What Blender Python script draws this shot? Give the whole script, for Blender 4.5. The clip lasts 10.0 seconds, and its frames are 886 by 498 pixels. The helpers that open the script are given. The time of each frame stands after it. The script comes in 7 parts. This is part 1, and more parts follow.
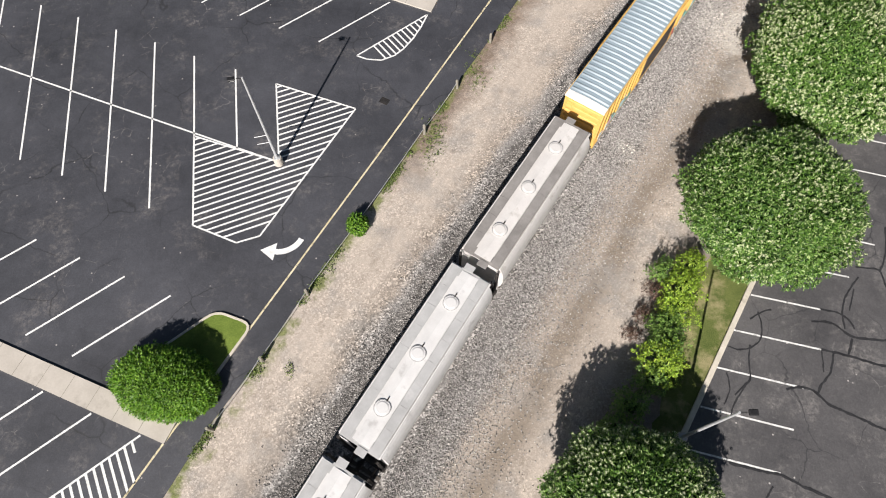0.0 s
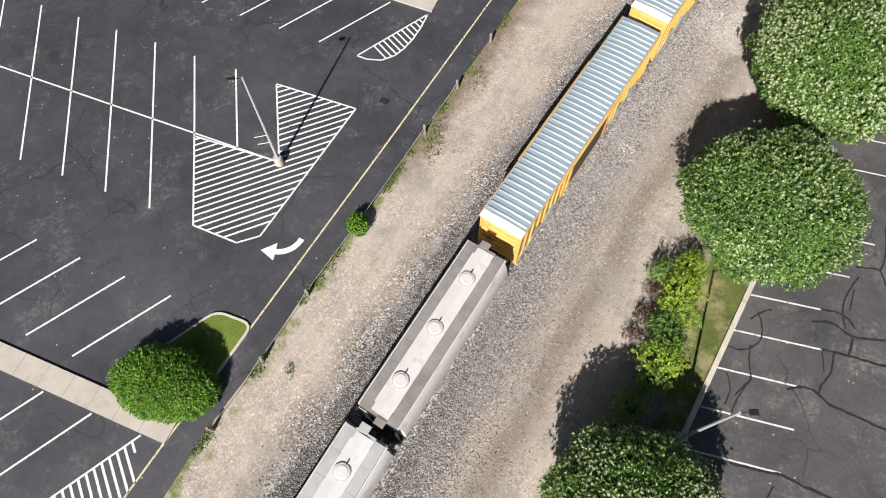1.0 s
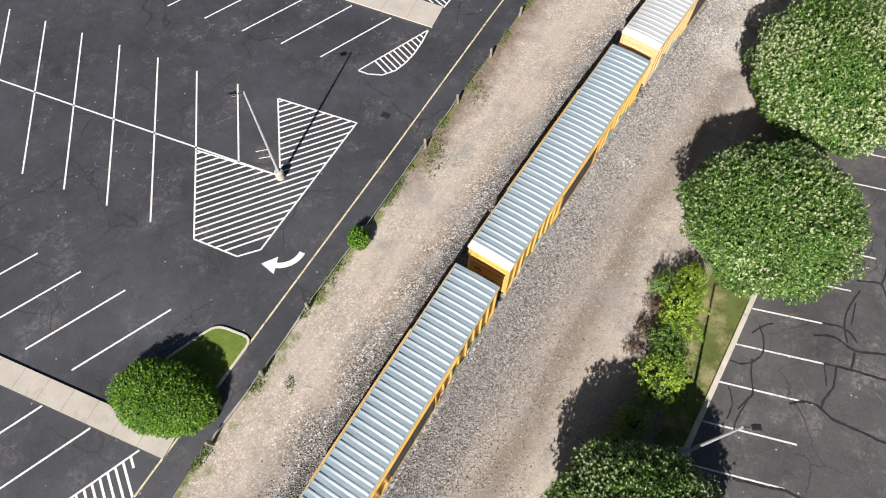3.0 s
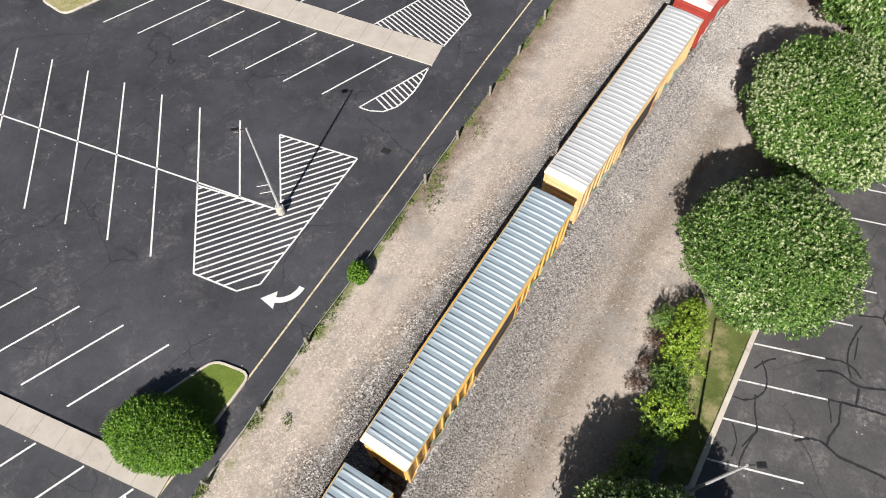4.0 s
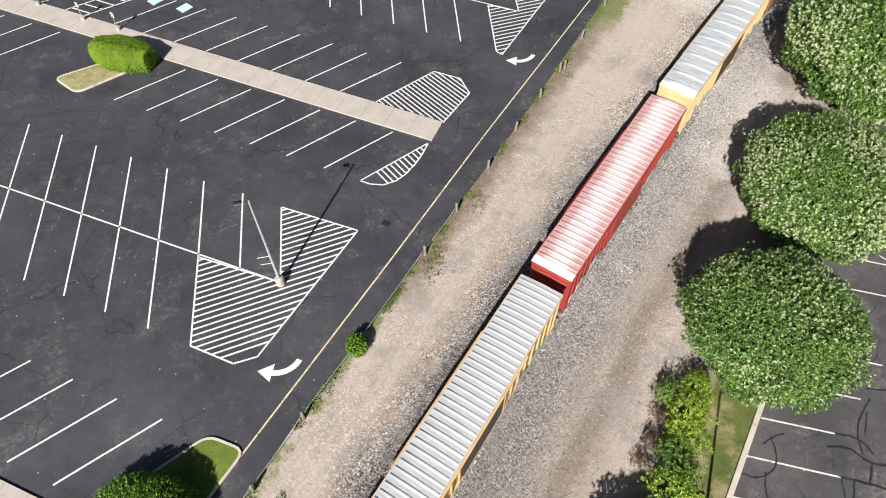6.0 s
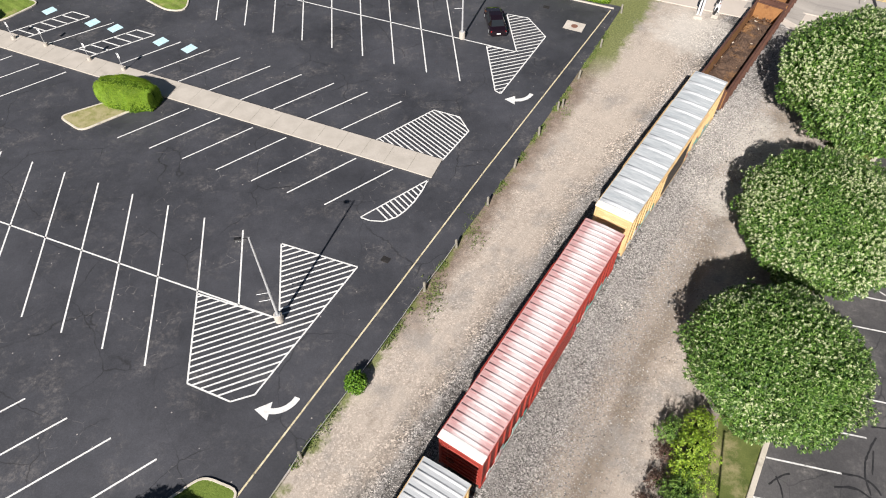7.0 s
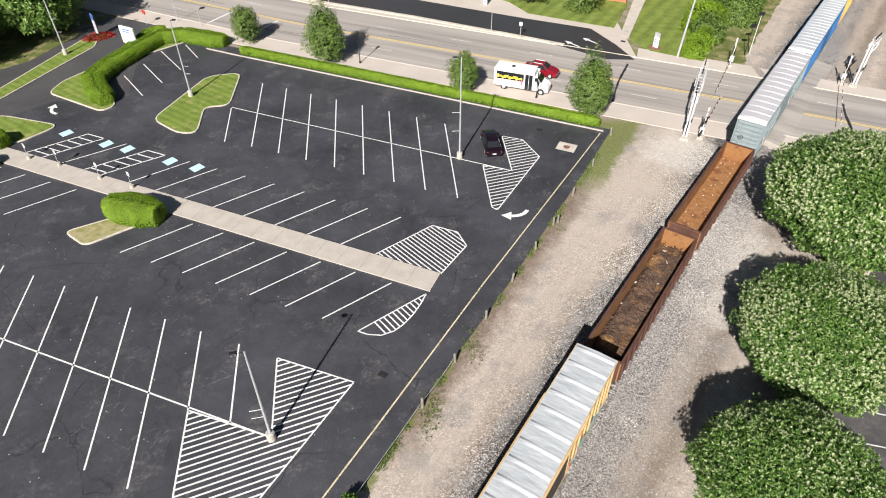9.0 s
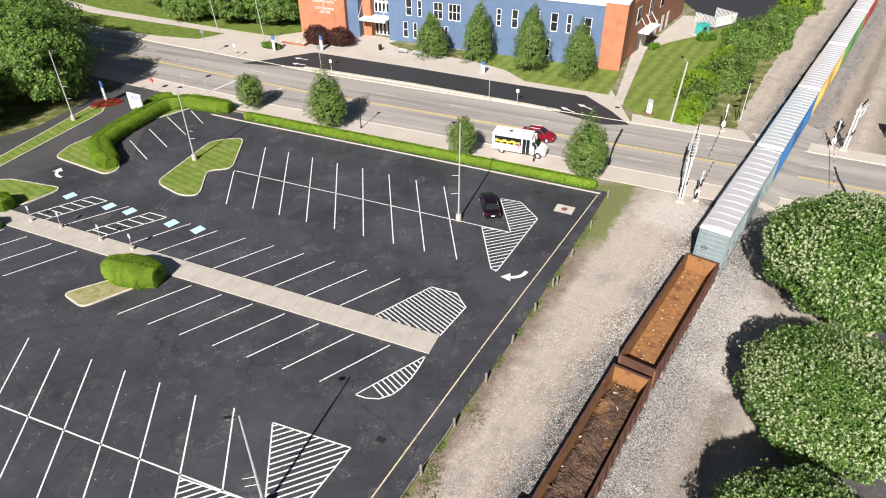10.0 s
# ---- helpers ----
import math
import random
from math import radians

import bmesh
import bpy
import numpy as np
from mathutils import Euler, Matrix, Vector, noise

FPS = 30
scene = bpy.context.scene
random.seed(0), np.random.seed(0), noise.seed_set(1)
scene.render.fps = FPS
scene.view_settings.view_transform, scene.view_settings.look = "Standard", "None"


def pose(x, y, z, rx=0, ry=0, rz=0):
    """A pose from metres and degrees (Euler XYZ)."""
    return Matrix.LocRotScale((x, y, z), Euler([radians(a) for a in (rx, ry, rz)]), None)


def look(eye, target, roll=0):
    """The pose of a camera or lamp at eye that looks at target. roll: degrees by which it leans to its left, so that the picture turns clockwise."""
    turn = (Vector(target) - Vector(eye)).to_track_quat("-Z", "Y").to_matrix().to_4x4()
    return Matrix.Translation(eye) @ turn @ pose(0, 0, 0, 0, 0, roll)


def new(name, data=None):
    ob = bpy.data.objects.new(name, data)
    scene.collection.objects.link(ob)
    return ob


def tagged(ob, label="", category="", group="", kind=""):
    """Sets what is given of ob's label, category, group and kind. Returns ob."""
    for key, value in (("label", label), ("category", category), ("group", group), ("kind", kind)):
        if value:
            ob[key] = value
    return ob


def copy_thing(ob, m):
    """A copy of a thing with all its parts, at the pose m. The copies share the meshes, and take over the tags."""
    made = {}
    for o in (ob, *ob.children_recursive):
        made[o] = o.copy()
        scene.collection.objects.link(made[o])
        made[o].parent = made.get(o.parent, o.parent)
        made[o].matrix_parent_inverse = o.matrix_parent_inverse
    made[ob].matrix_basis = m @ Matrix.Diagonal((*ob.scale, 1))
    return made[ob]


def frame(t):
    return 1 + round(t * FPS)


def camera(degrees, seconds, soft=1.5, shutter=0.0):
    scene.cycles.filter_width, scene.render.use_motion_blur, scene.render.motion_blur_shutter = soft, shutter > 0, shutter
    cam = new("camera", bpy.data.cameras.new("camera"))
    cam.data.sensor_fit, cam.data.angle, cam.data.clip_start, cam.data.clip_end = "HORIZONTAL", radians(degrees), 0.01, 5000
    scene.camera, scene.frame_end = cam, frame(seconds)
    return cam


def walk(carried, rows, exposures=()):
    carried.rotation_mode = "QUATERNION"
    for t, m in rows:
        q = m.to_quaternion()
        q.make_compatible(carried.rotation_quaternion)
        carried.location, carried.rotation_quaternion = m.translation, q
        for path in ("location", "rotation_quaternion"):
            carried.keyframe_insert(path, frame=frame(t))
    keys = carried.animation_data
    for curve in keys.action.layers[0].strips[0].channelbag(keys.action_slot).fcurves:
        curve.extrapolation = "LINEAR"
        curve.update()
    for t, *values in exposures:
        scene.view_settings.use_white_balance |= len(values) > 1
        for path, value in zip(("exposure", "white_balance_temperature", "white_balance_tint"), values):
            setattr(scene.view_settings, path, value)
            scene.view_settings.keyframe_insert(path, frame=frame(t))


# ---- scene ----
cam = camera(70.04, 10.0, soft=1.05)
# seconds, pitch, roll, yaw of the drone's tilting camera; it hovers at one place
TILT = [(0.0, -65.34, 0.10, 0.00), (0.5, -65.34, 0.09, 0.01), (1.0, -65.34, 0.12, 0.01), (1.5, -65.34, 0.16, 0.03),
        (2.0, -65.33, 0.15, 0.04), (2.5, -65.27, 0.17, 0.03), (3.0, -64.1, 0.17, 0.03), (3.5, -62.57, 0.16, 0.02), (4.0, -60.97, 0.16, 0.02),
        (4.5, -59.36, 0.17, 0.02), (5.0, -57.75, 0.17, 0.00), (5.75, -55.35, 0.15, -0.02), (6.5, -52.92, 0.13, -0.04),
        (7.0, -51.21, 0.12, -0.06), (7.5, -49.14, 0.09, -0.08), (8.0, -46.48, 0.09, -0.14), (8.5, -43.72, 0.06, -0.17),
        (9.0, -40.95, 0.04, -0.20), (9.5, -38.18, 0.02, -0.23), (10.0, -35.39, 0.02, -0.28)]
EYE_Z = 38.0
walk(cam, [(t, pose(0, 0, EYE_Z, 90 + p, r, y)) for t, p, r, y in TILT])

# ---------------------------------------------------------------- light
SUN_ELEV, SUN_TO = radians(36.5), Vector((-0.347, -0.938, 0.0))      # height of the sun and the way towards it
world = bpy.data.worlds.new("sky")
scene.world = world
world.use_nodes = True
sky = world.node_tree.nodes.new("ShaderNodeTexSky")
sky.sky_type, sky.sun_disc = "NISHITA", False
sky.sun_elevation, sky.sun_rotation = SUN_ELEV, math.atan2(SUN_TO.x, SUN_TO.y)
back = world.node_tree.nodes["Background"]
world.node_tree.links.new(sky.outputs[0], back.inputs[0])
back.inputs[1].default_value = 0.027
sun = new("sun", bpy.data.lights.new("sun", "SUN"))
sun.data.energy, sun.data.angle, sun.data.color = 5.0, radians(0.55), (1.0, 0.938, 0.893)
toward = SUN_TO.normalized() * math.cos(SUN_ELEV) + Vector((0, 0, math.sin(SUN_ELEV)))
sun.matrix_world = look(toward * 100, (0, 0, 0))
scene.view_settings.exposure = 0.60

# ---------------------------------------------------------------- the track's line
def track_x(y):
    """Middle of the track at y: a gentle curve that runs out straight."""
    q = min(y - 45.0, 0.0)
    return 21.084 + 1.66 + 0.72268 * (y - 45.0) + 0.0014131 * q * q


_ys = np.arange(-140.0, 420.0, 0.1)
_xs = np.array([track_x(v) for v in _ys])
_ss = np.concatenate([[0], np.cumsum(np.hypot(np.diff(_xs), np.diff(_ys)))])
_ss -= np.interp(0.0, _ys, _ss)


def on_track(s):
    """x, y and heading in degrees at s metres along the track."""
    y = float(np.interp(s, _ss, _ys))
    y2 = float(np.interp(s + 0.5, _ss, _ys))
    y1 = float(np.interp(s - 0.5, _ss, _ys))
    return track_x(y), y, math.degrees(math.atan2(y2 - y1, track_x(y2) - track_x(y1)))


# ---------------------------------------------------------------- materials
def nodes_of(name):
    m = bpy.data.materials.new(name)
    m.use_nodes = True
    t = m.node_tree
    return m, t, t.nodes["Principled BSDF"]


def add(t, kind, links=(), **sets):
    n = t.nodes.new("ShaderNode" + kind)
    for key, value in sets.items():
        if key.startswith("i_"):
            n.inputs[key[2:].replace("_", " ")].default_value = value
        elif key == "op":
            n.operation = value
        elif key == "blend":
            n.data_type, n.blend_type = "RGBA", value
        elif key == "feature":
            n.feature = value
    for src, dst in links:
        t.links.new(src, n.inputs[dst])
    return n


def coords(t, world_space):
    if world_space:
        return t.nodes.new("ShaderNodeNewGeometry").outputs["Position"]
    return t.nodes.new("ShaderNodeTexCoord").outputs["Object"]


def fuzz(t, co, scale, detail=4.0, rough=0.6):
    return add(t, "TexNoise", [(co, "Vector")], i_Scale=scale, i_Detail=detail, i_Roughness=rough).outputs["Fac"]


def ramp(t, fac, stops):
    r = t.nodes.new("ShaderNodeValToRGB")
    e = r.color_ramp.elements
    while len(e) < len(stops):
        e.new(0.5)
    for el, (p, c) in zip(e, stops):
        el.position = p
        el.color = (*c, 1.0) if len(c) == 3 else (c[0], c[0], c[0], 1.0)
    t.links.new(fac, r.inputs[0])
    return r.outputs[0]


def mix(t, fac, a, b, blend="MIX"):
    n = t.nodes.new("ShaderNodeMix")
    n.data_type, n.blend_type = "RGBA", blend
    for value, k in ((fac, 0), (a, 6), (b, 7)):
        if isinstance(value, (int, float)):
            n.inputs[k].default_value = value
        elif isinstance(value, tuple):
            n.inputs[k].default_value = (*value, 1.0)
        else:
            t.links.new(value, n.inputs[k])
    return n.outputs[2]


def calc(t, op, a, b=None):
    n = t.nodes.new("ShaderNodeMath")
    n.operation = op
    for k, value in enumerate((a, b)):
        if value is None:
            continue
        if isinstance(value, (int, float)):
            n.inputs[k].default_value = value
        else:
            t.links.new(value, n.inputs[k])
    return n.outputs[0]


def bump(t, bsdf, height, strength, distance):
    n = add(t, "Bump", [(height, "Height")], i_Strength=strength, i_Distance=distance)
    t.links.new(n.outputs[0], bsdf.inputs["Normal"])


def surface(name, dark, light, scale=1.5, rough=0.8, metal=0.0, fine=25.0, relief=0.3, depth=0.01, stain=None, stain_at=0.6, stain_scale=0.35, world_space=False, spec=0.35):
    """A plain surface: two tones in patches, fine grain, stains of a third tone, relief."""
    m, t, b = nodes_of(name)
    co = coords(t, world_space)
    big, small = fuzz(t, co, scale), fuzz(t, co, fine, 3.0, 0.7)
    c = ramp(t, calc(t, "ADD", calc(t, "MULTIPLY", big, 0.65), calc(t, "MULTIPLY", small, 0.35)), [(0.36, dark), (0.64, light)])
    if stain:
        c = mix(t, ramp(t, fuzz(t, co, stain_scale, 6.0, 0.65), [(stain_at, (0.0,)), (stain_at + 0.12, (0.85,))]), c, stain)
    t.links.new(c, b.inputs["Base Color"])
    t.links.new(ramp(t, small, [(0.2, (max(rough - 0.12, 0.03),)), (0.8, (min(rough + 0.1, 1.0),))]), b.inputs["Roughness"])
    b.inputs["Metallic"].default_value = metal
    b.inputs["Specular IOR Level"].default_value = spec
    if relief:
        bump(t, b, small, relief, depth)
    return m


def asphalt(name, dark, light, pale, crack_scale, crack, stain_at):
    """Old asphalt: aggregate grain, worn pale patches, thin branching cracks."""
    m, t, b = nodes_of(name)
    co = coords(t, True)
    big, mid, fine = fuzz(t, co, 0.12, 5.0), fuzz(t, co, 0.9, 5.0, 0.7), fuzz(t, co, 14.0, 4.0, 0.8)
    c = ramp(t, calc(t, "ADD", calc(t, "MULTIPLY", big, 0.5), calc(t, "ADD", calc(t, "MULTIPLY", mid, 0.22), calc(t, "MULTIPLY", fine, 0.28))), [(0.36, dark), (0.66, light)])
    patch = calc(t, "MULTIPLY", ramp(t, fuzz(t, co, 0.33, 7.0, 0.72), [(stain_at, (0.0,)), (stain_at + 0.16, (1.0,))]), ramp(t, fuzz(t, co, 3.2, 6.0, 0.75), [(0.42, (0.0,)), (0.62, (1.0,))]))
    c = mix(t, calc(t, "MULTIPLY", patch, 0.7), c, pale)
    warp = add(t, "VectorMath", [(co, 0), (add(t, "TexNoise", [(co, "Vector")], i_Scale=0.6, i_Detail=5.0).outputs["Color"], 1)], op="ADD").outputs[0]
    edge = add(t, "TexVoronoi", [(warp, "Vector")], feature="DISTANCE_TO_EDGE", i_Scale=crack_scale).outputs["Distance"]
    line = calc(t, "MULTIPLY", ramp(t, edge, [(0.002, (1.0,)), (0.007, (0.0,))]), ramp(t, fuzz(t, co, 0.16, 2.0), [(0.45, (0.0,)), (0.56, (1.0,))]))
    c = mix(t, calc(t, "MULTIPLY", line, 0.8), c, crack)
    dot = add(t, "TexVoronoi", [(co, "Vector")], i_Scale=0.85).outputs["Distance"]
    c = mix(t, ramp(t, dot, [(0.030, (0.8,)), (0.055, (0.0,))]), c, tuple(min(1.0, v * 2.2) for v in pale))
    edge2 = add(t, "TexVoronoi", [(warp, "Vector")], feature="DISTANCE_TO_EDGE", i_Scale=crack_scale * 4.5).outputs["Distance"]
    chalk = calc(t, "MULTIPLY", ramp(t, edge2, [(0.006, (1.0,)), (0.022, (0.0,))]), calc(t, "MULTIPLY", ramp(t, fuzz(t, co, 0.27, 4.0), [(0.52, (0.0,)), (0.64, (1.0,))]), ramp(t, fuzz(t, co, 2.4, 3.0), [(0.45, (0.0,)), (0.6, (1.0,))])))
    c = mix(t, calc(t, "MULTIPLY", chalk, 0.45), c, tuple(min(1.0, v * 1.5) for v in pale))
    c = mix(t, 0.6, c, ramp(t, fuzz(t, co, 9.0, 5.0, 0.85), [(0.32, (0.62,)), (0.5, (1.0,)), (0.68, (1.45,))]), "MULTIPLY")
    t.links.new(c, b.inputs["Base Color"])
    b.inputs["Roughness"].default_value = 0.62
    b.inputs["Specular IOR Level"].default_value = 0.85
    bump(t, b, fine, 0.35, 0.012)
    return m


def rail_ground():
    """Gravel by the track: bands of clean ballast, tan fines and wheel tracks, along the track's line."""
    m, t, b = nodes_of("gravel_by_the_track")
    co = coords(t, True)
    sep = t.nodes.new("ShaderNodeSeparateXYZ")
    t.links.new(co, sep.inputs[0])
    yy = calc(t, "SUBTRACT", sep.outputs[1], 45.0)
    q = calc(t, "MINIMUM", yy, 0.0)
    mid_x = calc(t, "ADD", calc(t, "ADD", 22.744, calc(t, "MULTIPLY", yy, 0.72268)), calc(t, "MULTIPLY", calc(t, "MULTIPLY", q, q), 0.0014131))
    u = calc(t, "SUBTRACT", sep.outputs[0], mid_x)
    wander = calc(t, "MULTIPLY", calc(t, "SUBTRACT", fuzz(t, co, 0.22, 5.0, 0.65), 0.5), 2.2)
    wander2 = calc(t, "MULTIPLY", calc(t, "SUBTRACT", fuzz(t, co, 1.1, 5.0, 0.7), 0.5), 1.3)
    v = calc(t, "ADD", u, calc(t, "ADD", wander, wander2))
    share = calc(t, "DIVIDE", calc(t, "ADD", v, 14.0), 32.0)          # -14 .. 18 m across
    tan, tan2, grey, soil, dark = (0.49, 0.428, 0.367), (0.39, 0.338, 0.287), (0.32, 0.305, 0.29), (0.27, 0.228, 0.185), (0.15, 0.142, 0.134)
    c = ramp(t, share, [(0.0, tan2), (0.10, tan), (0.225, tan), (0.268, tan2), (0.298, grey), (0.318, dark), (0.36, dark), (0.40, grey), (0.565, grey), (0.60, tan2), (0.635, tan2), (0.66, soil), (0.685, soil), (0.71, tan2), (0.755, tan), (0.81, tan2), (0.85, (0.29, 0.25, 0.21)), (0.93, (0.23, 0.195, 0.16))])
    # grey stone showing through, brown stains, and wheel lines along the track
    c = mix(t, ramp(t, fuzz(t, co, 0.30, 6.0, 0.7), [(0.49, (0.0,)), (0.63, (0.65,))]), c, (0.31, 0.293, 0.272))
    c = mix(t, ramp(t, fuzz(t, co, 0.8, 6.0, 0.75), [(0.55, (0.0,)), (0.70, (0.55,))]), c, (0.22, 0.182, 0.142))
    c = mix(t, ramp(t, fuzz(t, co, 2.6, 5.0, 0.7), [(0.62, (0.0,)), (0.72, (0.7,))]), c, (0.15, 0.125, 0.10))
    turn = add(t, "Mapping", [(co, "Vector")])
    turn.inputs["Rotation"].default_value = (0, 0, radians(-56.5))
    long = add(t, "Mapping", [(turn.outputs[0], "Vector")])
    long.inputs["Scale"].default_value = (0.07, 1.0, 1.0)
    c = mix(t, 0.5, c, ramp(t, fuzz(t, long.outputs[0], 0.8, 5.0, 0.6), [(0.32, (0.74,)), (0.5, (0.98,)), (0.68, (1.16,))]), "MULTIPLY")
    # pale stone dust spread at the crossing and on the track's far side
    dust, worn = (0.60, 0.565, 0.51), (0.50, 0.437, 0.372)
    for cx, cy, size, shade in ((20.5, 53.5, 7.5, worn), (14.5, 43.5, 5.0, worn), (26.8, 60.0, 5.0, dust), (25.8, 43.4, 5.5, dust), (22.5, 36.5, 3.0, dust), (13.1, 25.3, 0.8, dust)):
        dist = add(t, "VectorMath", [(co, 0)], op="DISTANCE")
        dist.inputs[1].default_value = (cx, cy, 0.0)
        far = calc(t, "ADD", calc(t, "DIVIDE", dist.outputs["Value"], size), calc(t, "MULTIPLY", calc(t, "SUBTRACT", fuzz(t, co, 0.55, 6.0, 0.7), 0.5), 1.6))
        c = mix(t, ramp(t, far, [(0.55, (0.75,)), (1.05, (0.0,))]), c, shade)
    # brown soil, moss and grass growing in from the asphalt's edge
    edge_x = calc(t, "ADD", -1.2, calc(t, "MULTIPLY", calc(t, "SUBTRACT", sep.outputs[1], 27.5), 0.571))
    off = calc(t, "MULTIPLY", calc(t, "SUBTRACT", sep.outputs[0], edge_x), 0.868)
    rough_off = calc(t, "ADD", off, calc(t, "ADD", calc(t, "MULTIPLY", calc(t, "SUBTRACT", fuzz(t, co, 0.5, 5.0, 0.7), 0.5), 3.4), calc(t, "MULTIPLY", calc(t, "SUBTRACT", fuzz(t, co, 2.5, 5.0, 0.75), 0.5), 1.4)))
    reach = calc(t, "DIVIDE", sep.outputs[1], 80.0)
    soily = calc(t, "MULTIPLY", ramp(t, calc(t, "DIVIDE", rough_off, 5.0), [(0.14, (1.0,)), (0.46, (0.0,))]), ramp(t, reach, [(0.26, (0.0,)), (0.32, (0.9,)), (0.66, (0.9,)), (0.72, (0.3,))]))
    c = mix(t, soily, c, ramp(t, fuzz(t, co, 1.6, 5.0, 0.7), [(0.35, (0.15, 0.112, 0.085)), (0.65, (0.27, 0.205, 0.16))]))
    grassy = calc(t, "MULTIPLY", ramp(t, calc(t, "DIVIDE", rough_off, 5.0), [(0.04, (0.85,)), (0.16, (0.0,))]), ramp(t, fuzz(t, co, 0.42, 4.0, 0.65), [(0.42, (0.0,)), (0.55, (1.0,))]))
    corner = calc(t, "MULTIPLY", ramp(t, calc(t, "DIVIDE", rough_off, 5.0), [(0.42, (0.85,)), (0.62, (0.0,))]), calc(t, "MULTIPLY", ramp(t, reach, [(0.645, (0.0,)), (0.70, (1.0,))]), ramp(t, reach, [(0.83, (1.0,)), (0.85, (0.0,))])))
    c = mix(t, calc(t, "MAXIMUM", grassy, corner), c, ramp(t, fuzz(t, co, 5.0, 5.0, 0.8), [(0.3, (0.075, 0.105, 0.025)), (0.6, (0.20, 0.23, 0.065)), (0.75, (0.27, 0.27, 0.11))]))
    pebble = add(t, "TexVoronoi", [(co, "Vector")], i_Scale=11.0)
    sp = ramp(t, add(t, "SeparateColor", [(pebble.outputs["Color"], 0)]).outputs[0], [(0.0, (0.22,)), (0.5, (0.75,)), (0.8, (1.15,)), (1.0, (2.1,))])
    stony = ramp(t, share, [(0.0, (0.26,)), (0.23, (0.34,)), (0.31, (1.3,)), (0.565, (1.3,)), (0.605, (0.3,)), (1.0, (0.3,))])
    stony = calc(t, "MULTIPLY", stony, ramp(t, fuzz(t, co, 0.25, 5.0, 0.7), [(0.40, (0.35,)), (0.58, (1.0,))]))
    c = mix(t, stony, c, sp, "MULTIPLY")
    c = mix(t, 0.6, c, ramp(t, fuzz(t, co, 16.0, 4.0, 0.85), [(0.3, (0.6,)), (0.7, (1.35,))]), "MULTIPLY")
    t.links.new(c, b.inputs["Base Color"])
    b.inputs["Roughness"].default_value = 0.95
    b.inputs["Specular IOR Level"].default_value = 0.15
    bump(t, b, calc(t, "ADD", calc(t, "MULTIPLY", pebble.outputs["Distance"], stony), calc(t, "MULTIPLY", fuzz(t, co, 26.0, 3.0, 0.8), 0.45)), 0.6, 0.035)
    return m


def grass_mat(name, dark, light, dry, dry_at=0.58, stripe=None):
    m, t, b = nodes_of(name)
    co = coords(t, True)
    fine = fuzz(t, co, 11.0, 5.0, 0.8)
    c = ramp(t, calc(t, "ADD", calc(t, "MULTIPLY", fuzz(t, co, 0.7, 5.0), 0.5), calc(t, "MULTIPLY", fine, 0.5)), [(0.36, dark), (0.64, light)])
    c = mix(t, ramp(t, fuzz(t, co, 0.45, 6.0, 0.7), [(dry_at, (0.0,)), (dry_at + 0.14, (0.8,))]), c, dry)
    if stripe:
        turn = add(t, "Mapping", [(co, "Vector")])
        turn.inputs["Rotation"].default_value = (0, 0, radians(stripe[0]))
        wave = add(t, "TexWave", [(turn.outputs[0], "Vector")], i_Scale=stripe[1], i_Distortion=0.6)
        c = mix(t, 0.5, c, ramp(t, wave.outputs["Fac"], [(0.25, (0.78,)), (0.7, (1.18,))]), "MULTIPLY")
    t.links.new(c, b.inputs["Base Color"])
    b.inputs["Roughness"].default_value = 0.9
    b.inputs["Specular IOR Level"].default_value = 0.15
    bump(t, b, fine, 0.8, 0.06)
    return m


def leaf_mat(name, dark, light, tip=None):
    """Leaves that differ one by one."""
    m, t, b = nodes_of(name)
    geo = t.nodes.new("ShaderNodeNewGeometry")
    c = ramp(t, geo.outputs["Random Per Island"], [(0.0, dark), (0.75, light), (1.0, tip or light)])
    co = t.nodes.new("ShaderNodeTexCoord").outputs["Object"]
    c = mix(t, 0.6, c, ramp(t, fuzz(t, co, 0.8, 4.0), [(0.35, (0.72,)), (0.65, (1.25,))]), "MULTIPLY")
    t.links.new(c, b.inputs["Base Color"])
    b.inputs["Roughness"].default_value = 0.42
    b.inputs["Specular IOR Level"].default_value = 0.32
    trans = add(t, "BsdfTranslucent", [(c, "Color")])
    blend = t.nodes.new("ShaderNodeMixShader")
    blend.inputs[0].default_value = 0.14
    t.links.new(b.outputs[0], blend.inputs[1])
    t.links.new(trans.outputs[0], blend.inputs[2])
    t.links.new(blend.outputs[0], t.nodes["Material Output"].inputs[0])
    return m


def road_mat(name, base, light, tar, yaw):
    """A worn road with tyre lines along its run."""
    m, t, b = nodes_of(name)
    co = coords(t, True)
    turn = add(t, "Mapping", [(co, "Vector")])
    turn.inputs["Rotation"].default_value = (0, 0, radians(-yaw))
    long = add(t, "Mapping", [(turn.outputs[0], "Vector")])
    long.inputs["Scale"].default_value = (0.03, 1.0, 1.0)
    run = fuzz(t, long.outputs[0], 0.62, 4.0, 0.6)
    fine = fuzz(t, co, 8.0, 5.0, 0.8)
    c = ramp(t, calc(t, "ADD", calc(t, "MULTIPLY", run, 0.75), calc(t, "MULTIPLY", fine, 0.25)), [(0.36, tar), (0.5, base), (0.66, light)])
    t.links.new(c, b.inputs["Base Color"])
    b.inputs["Roughness"].default_value = 0.88
    bump(t, b, fine, 0.3, 0.01)
    return m


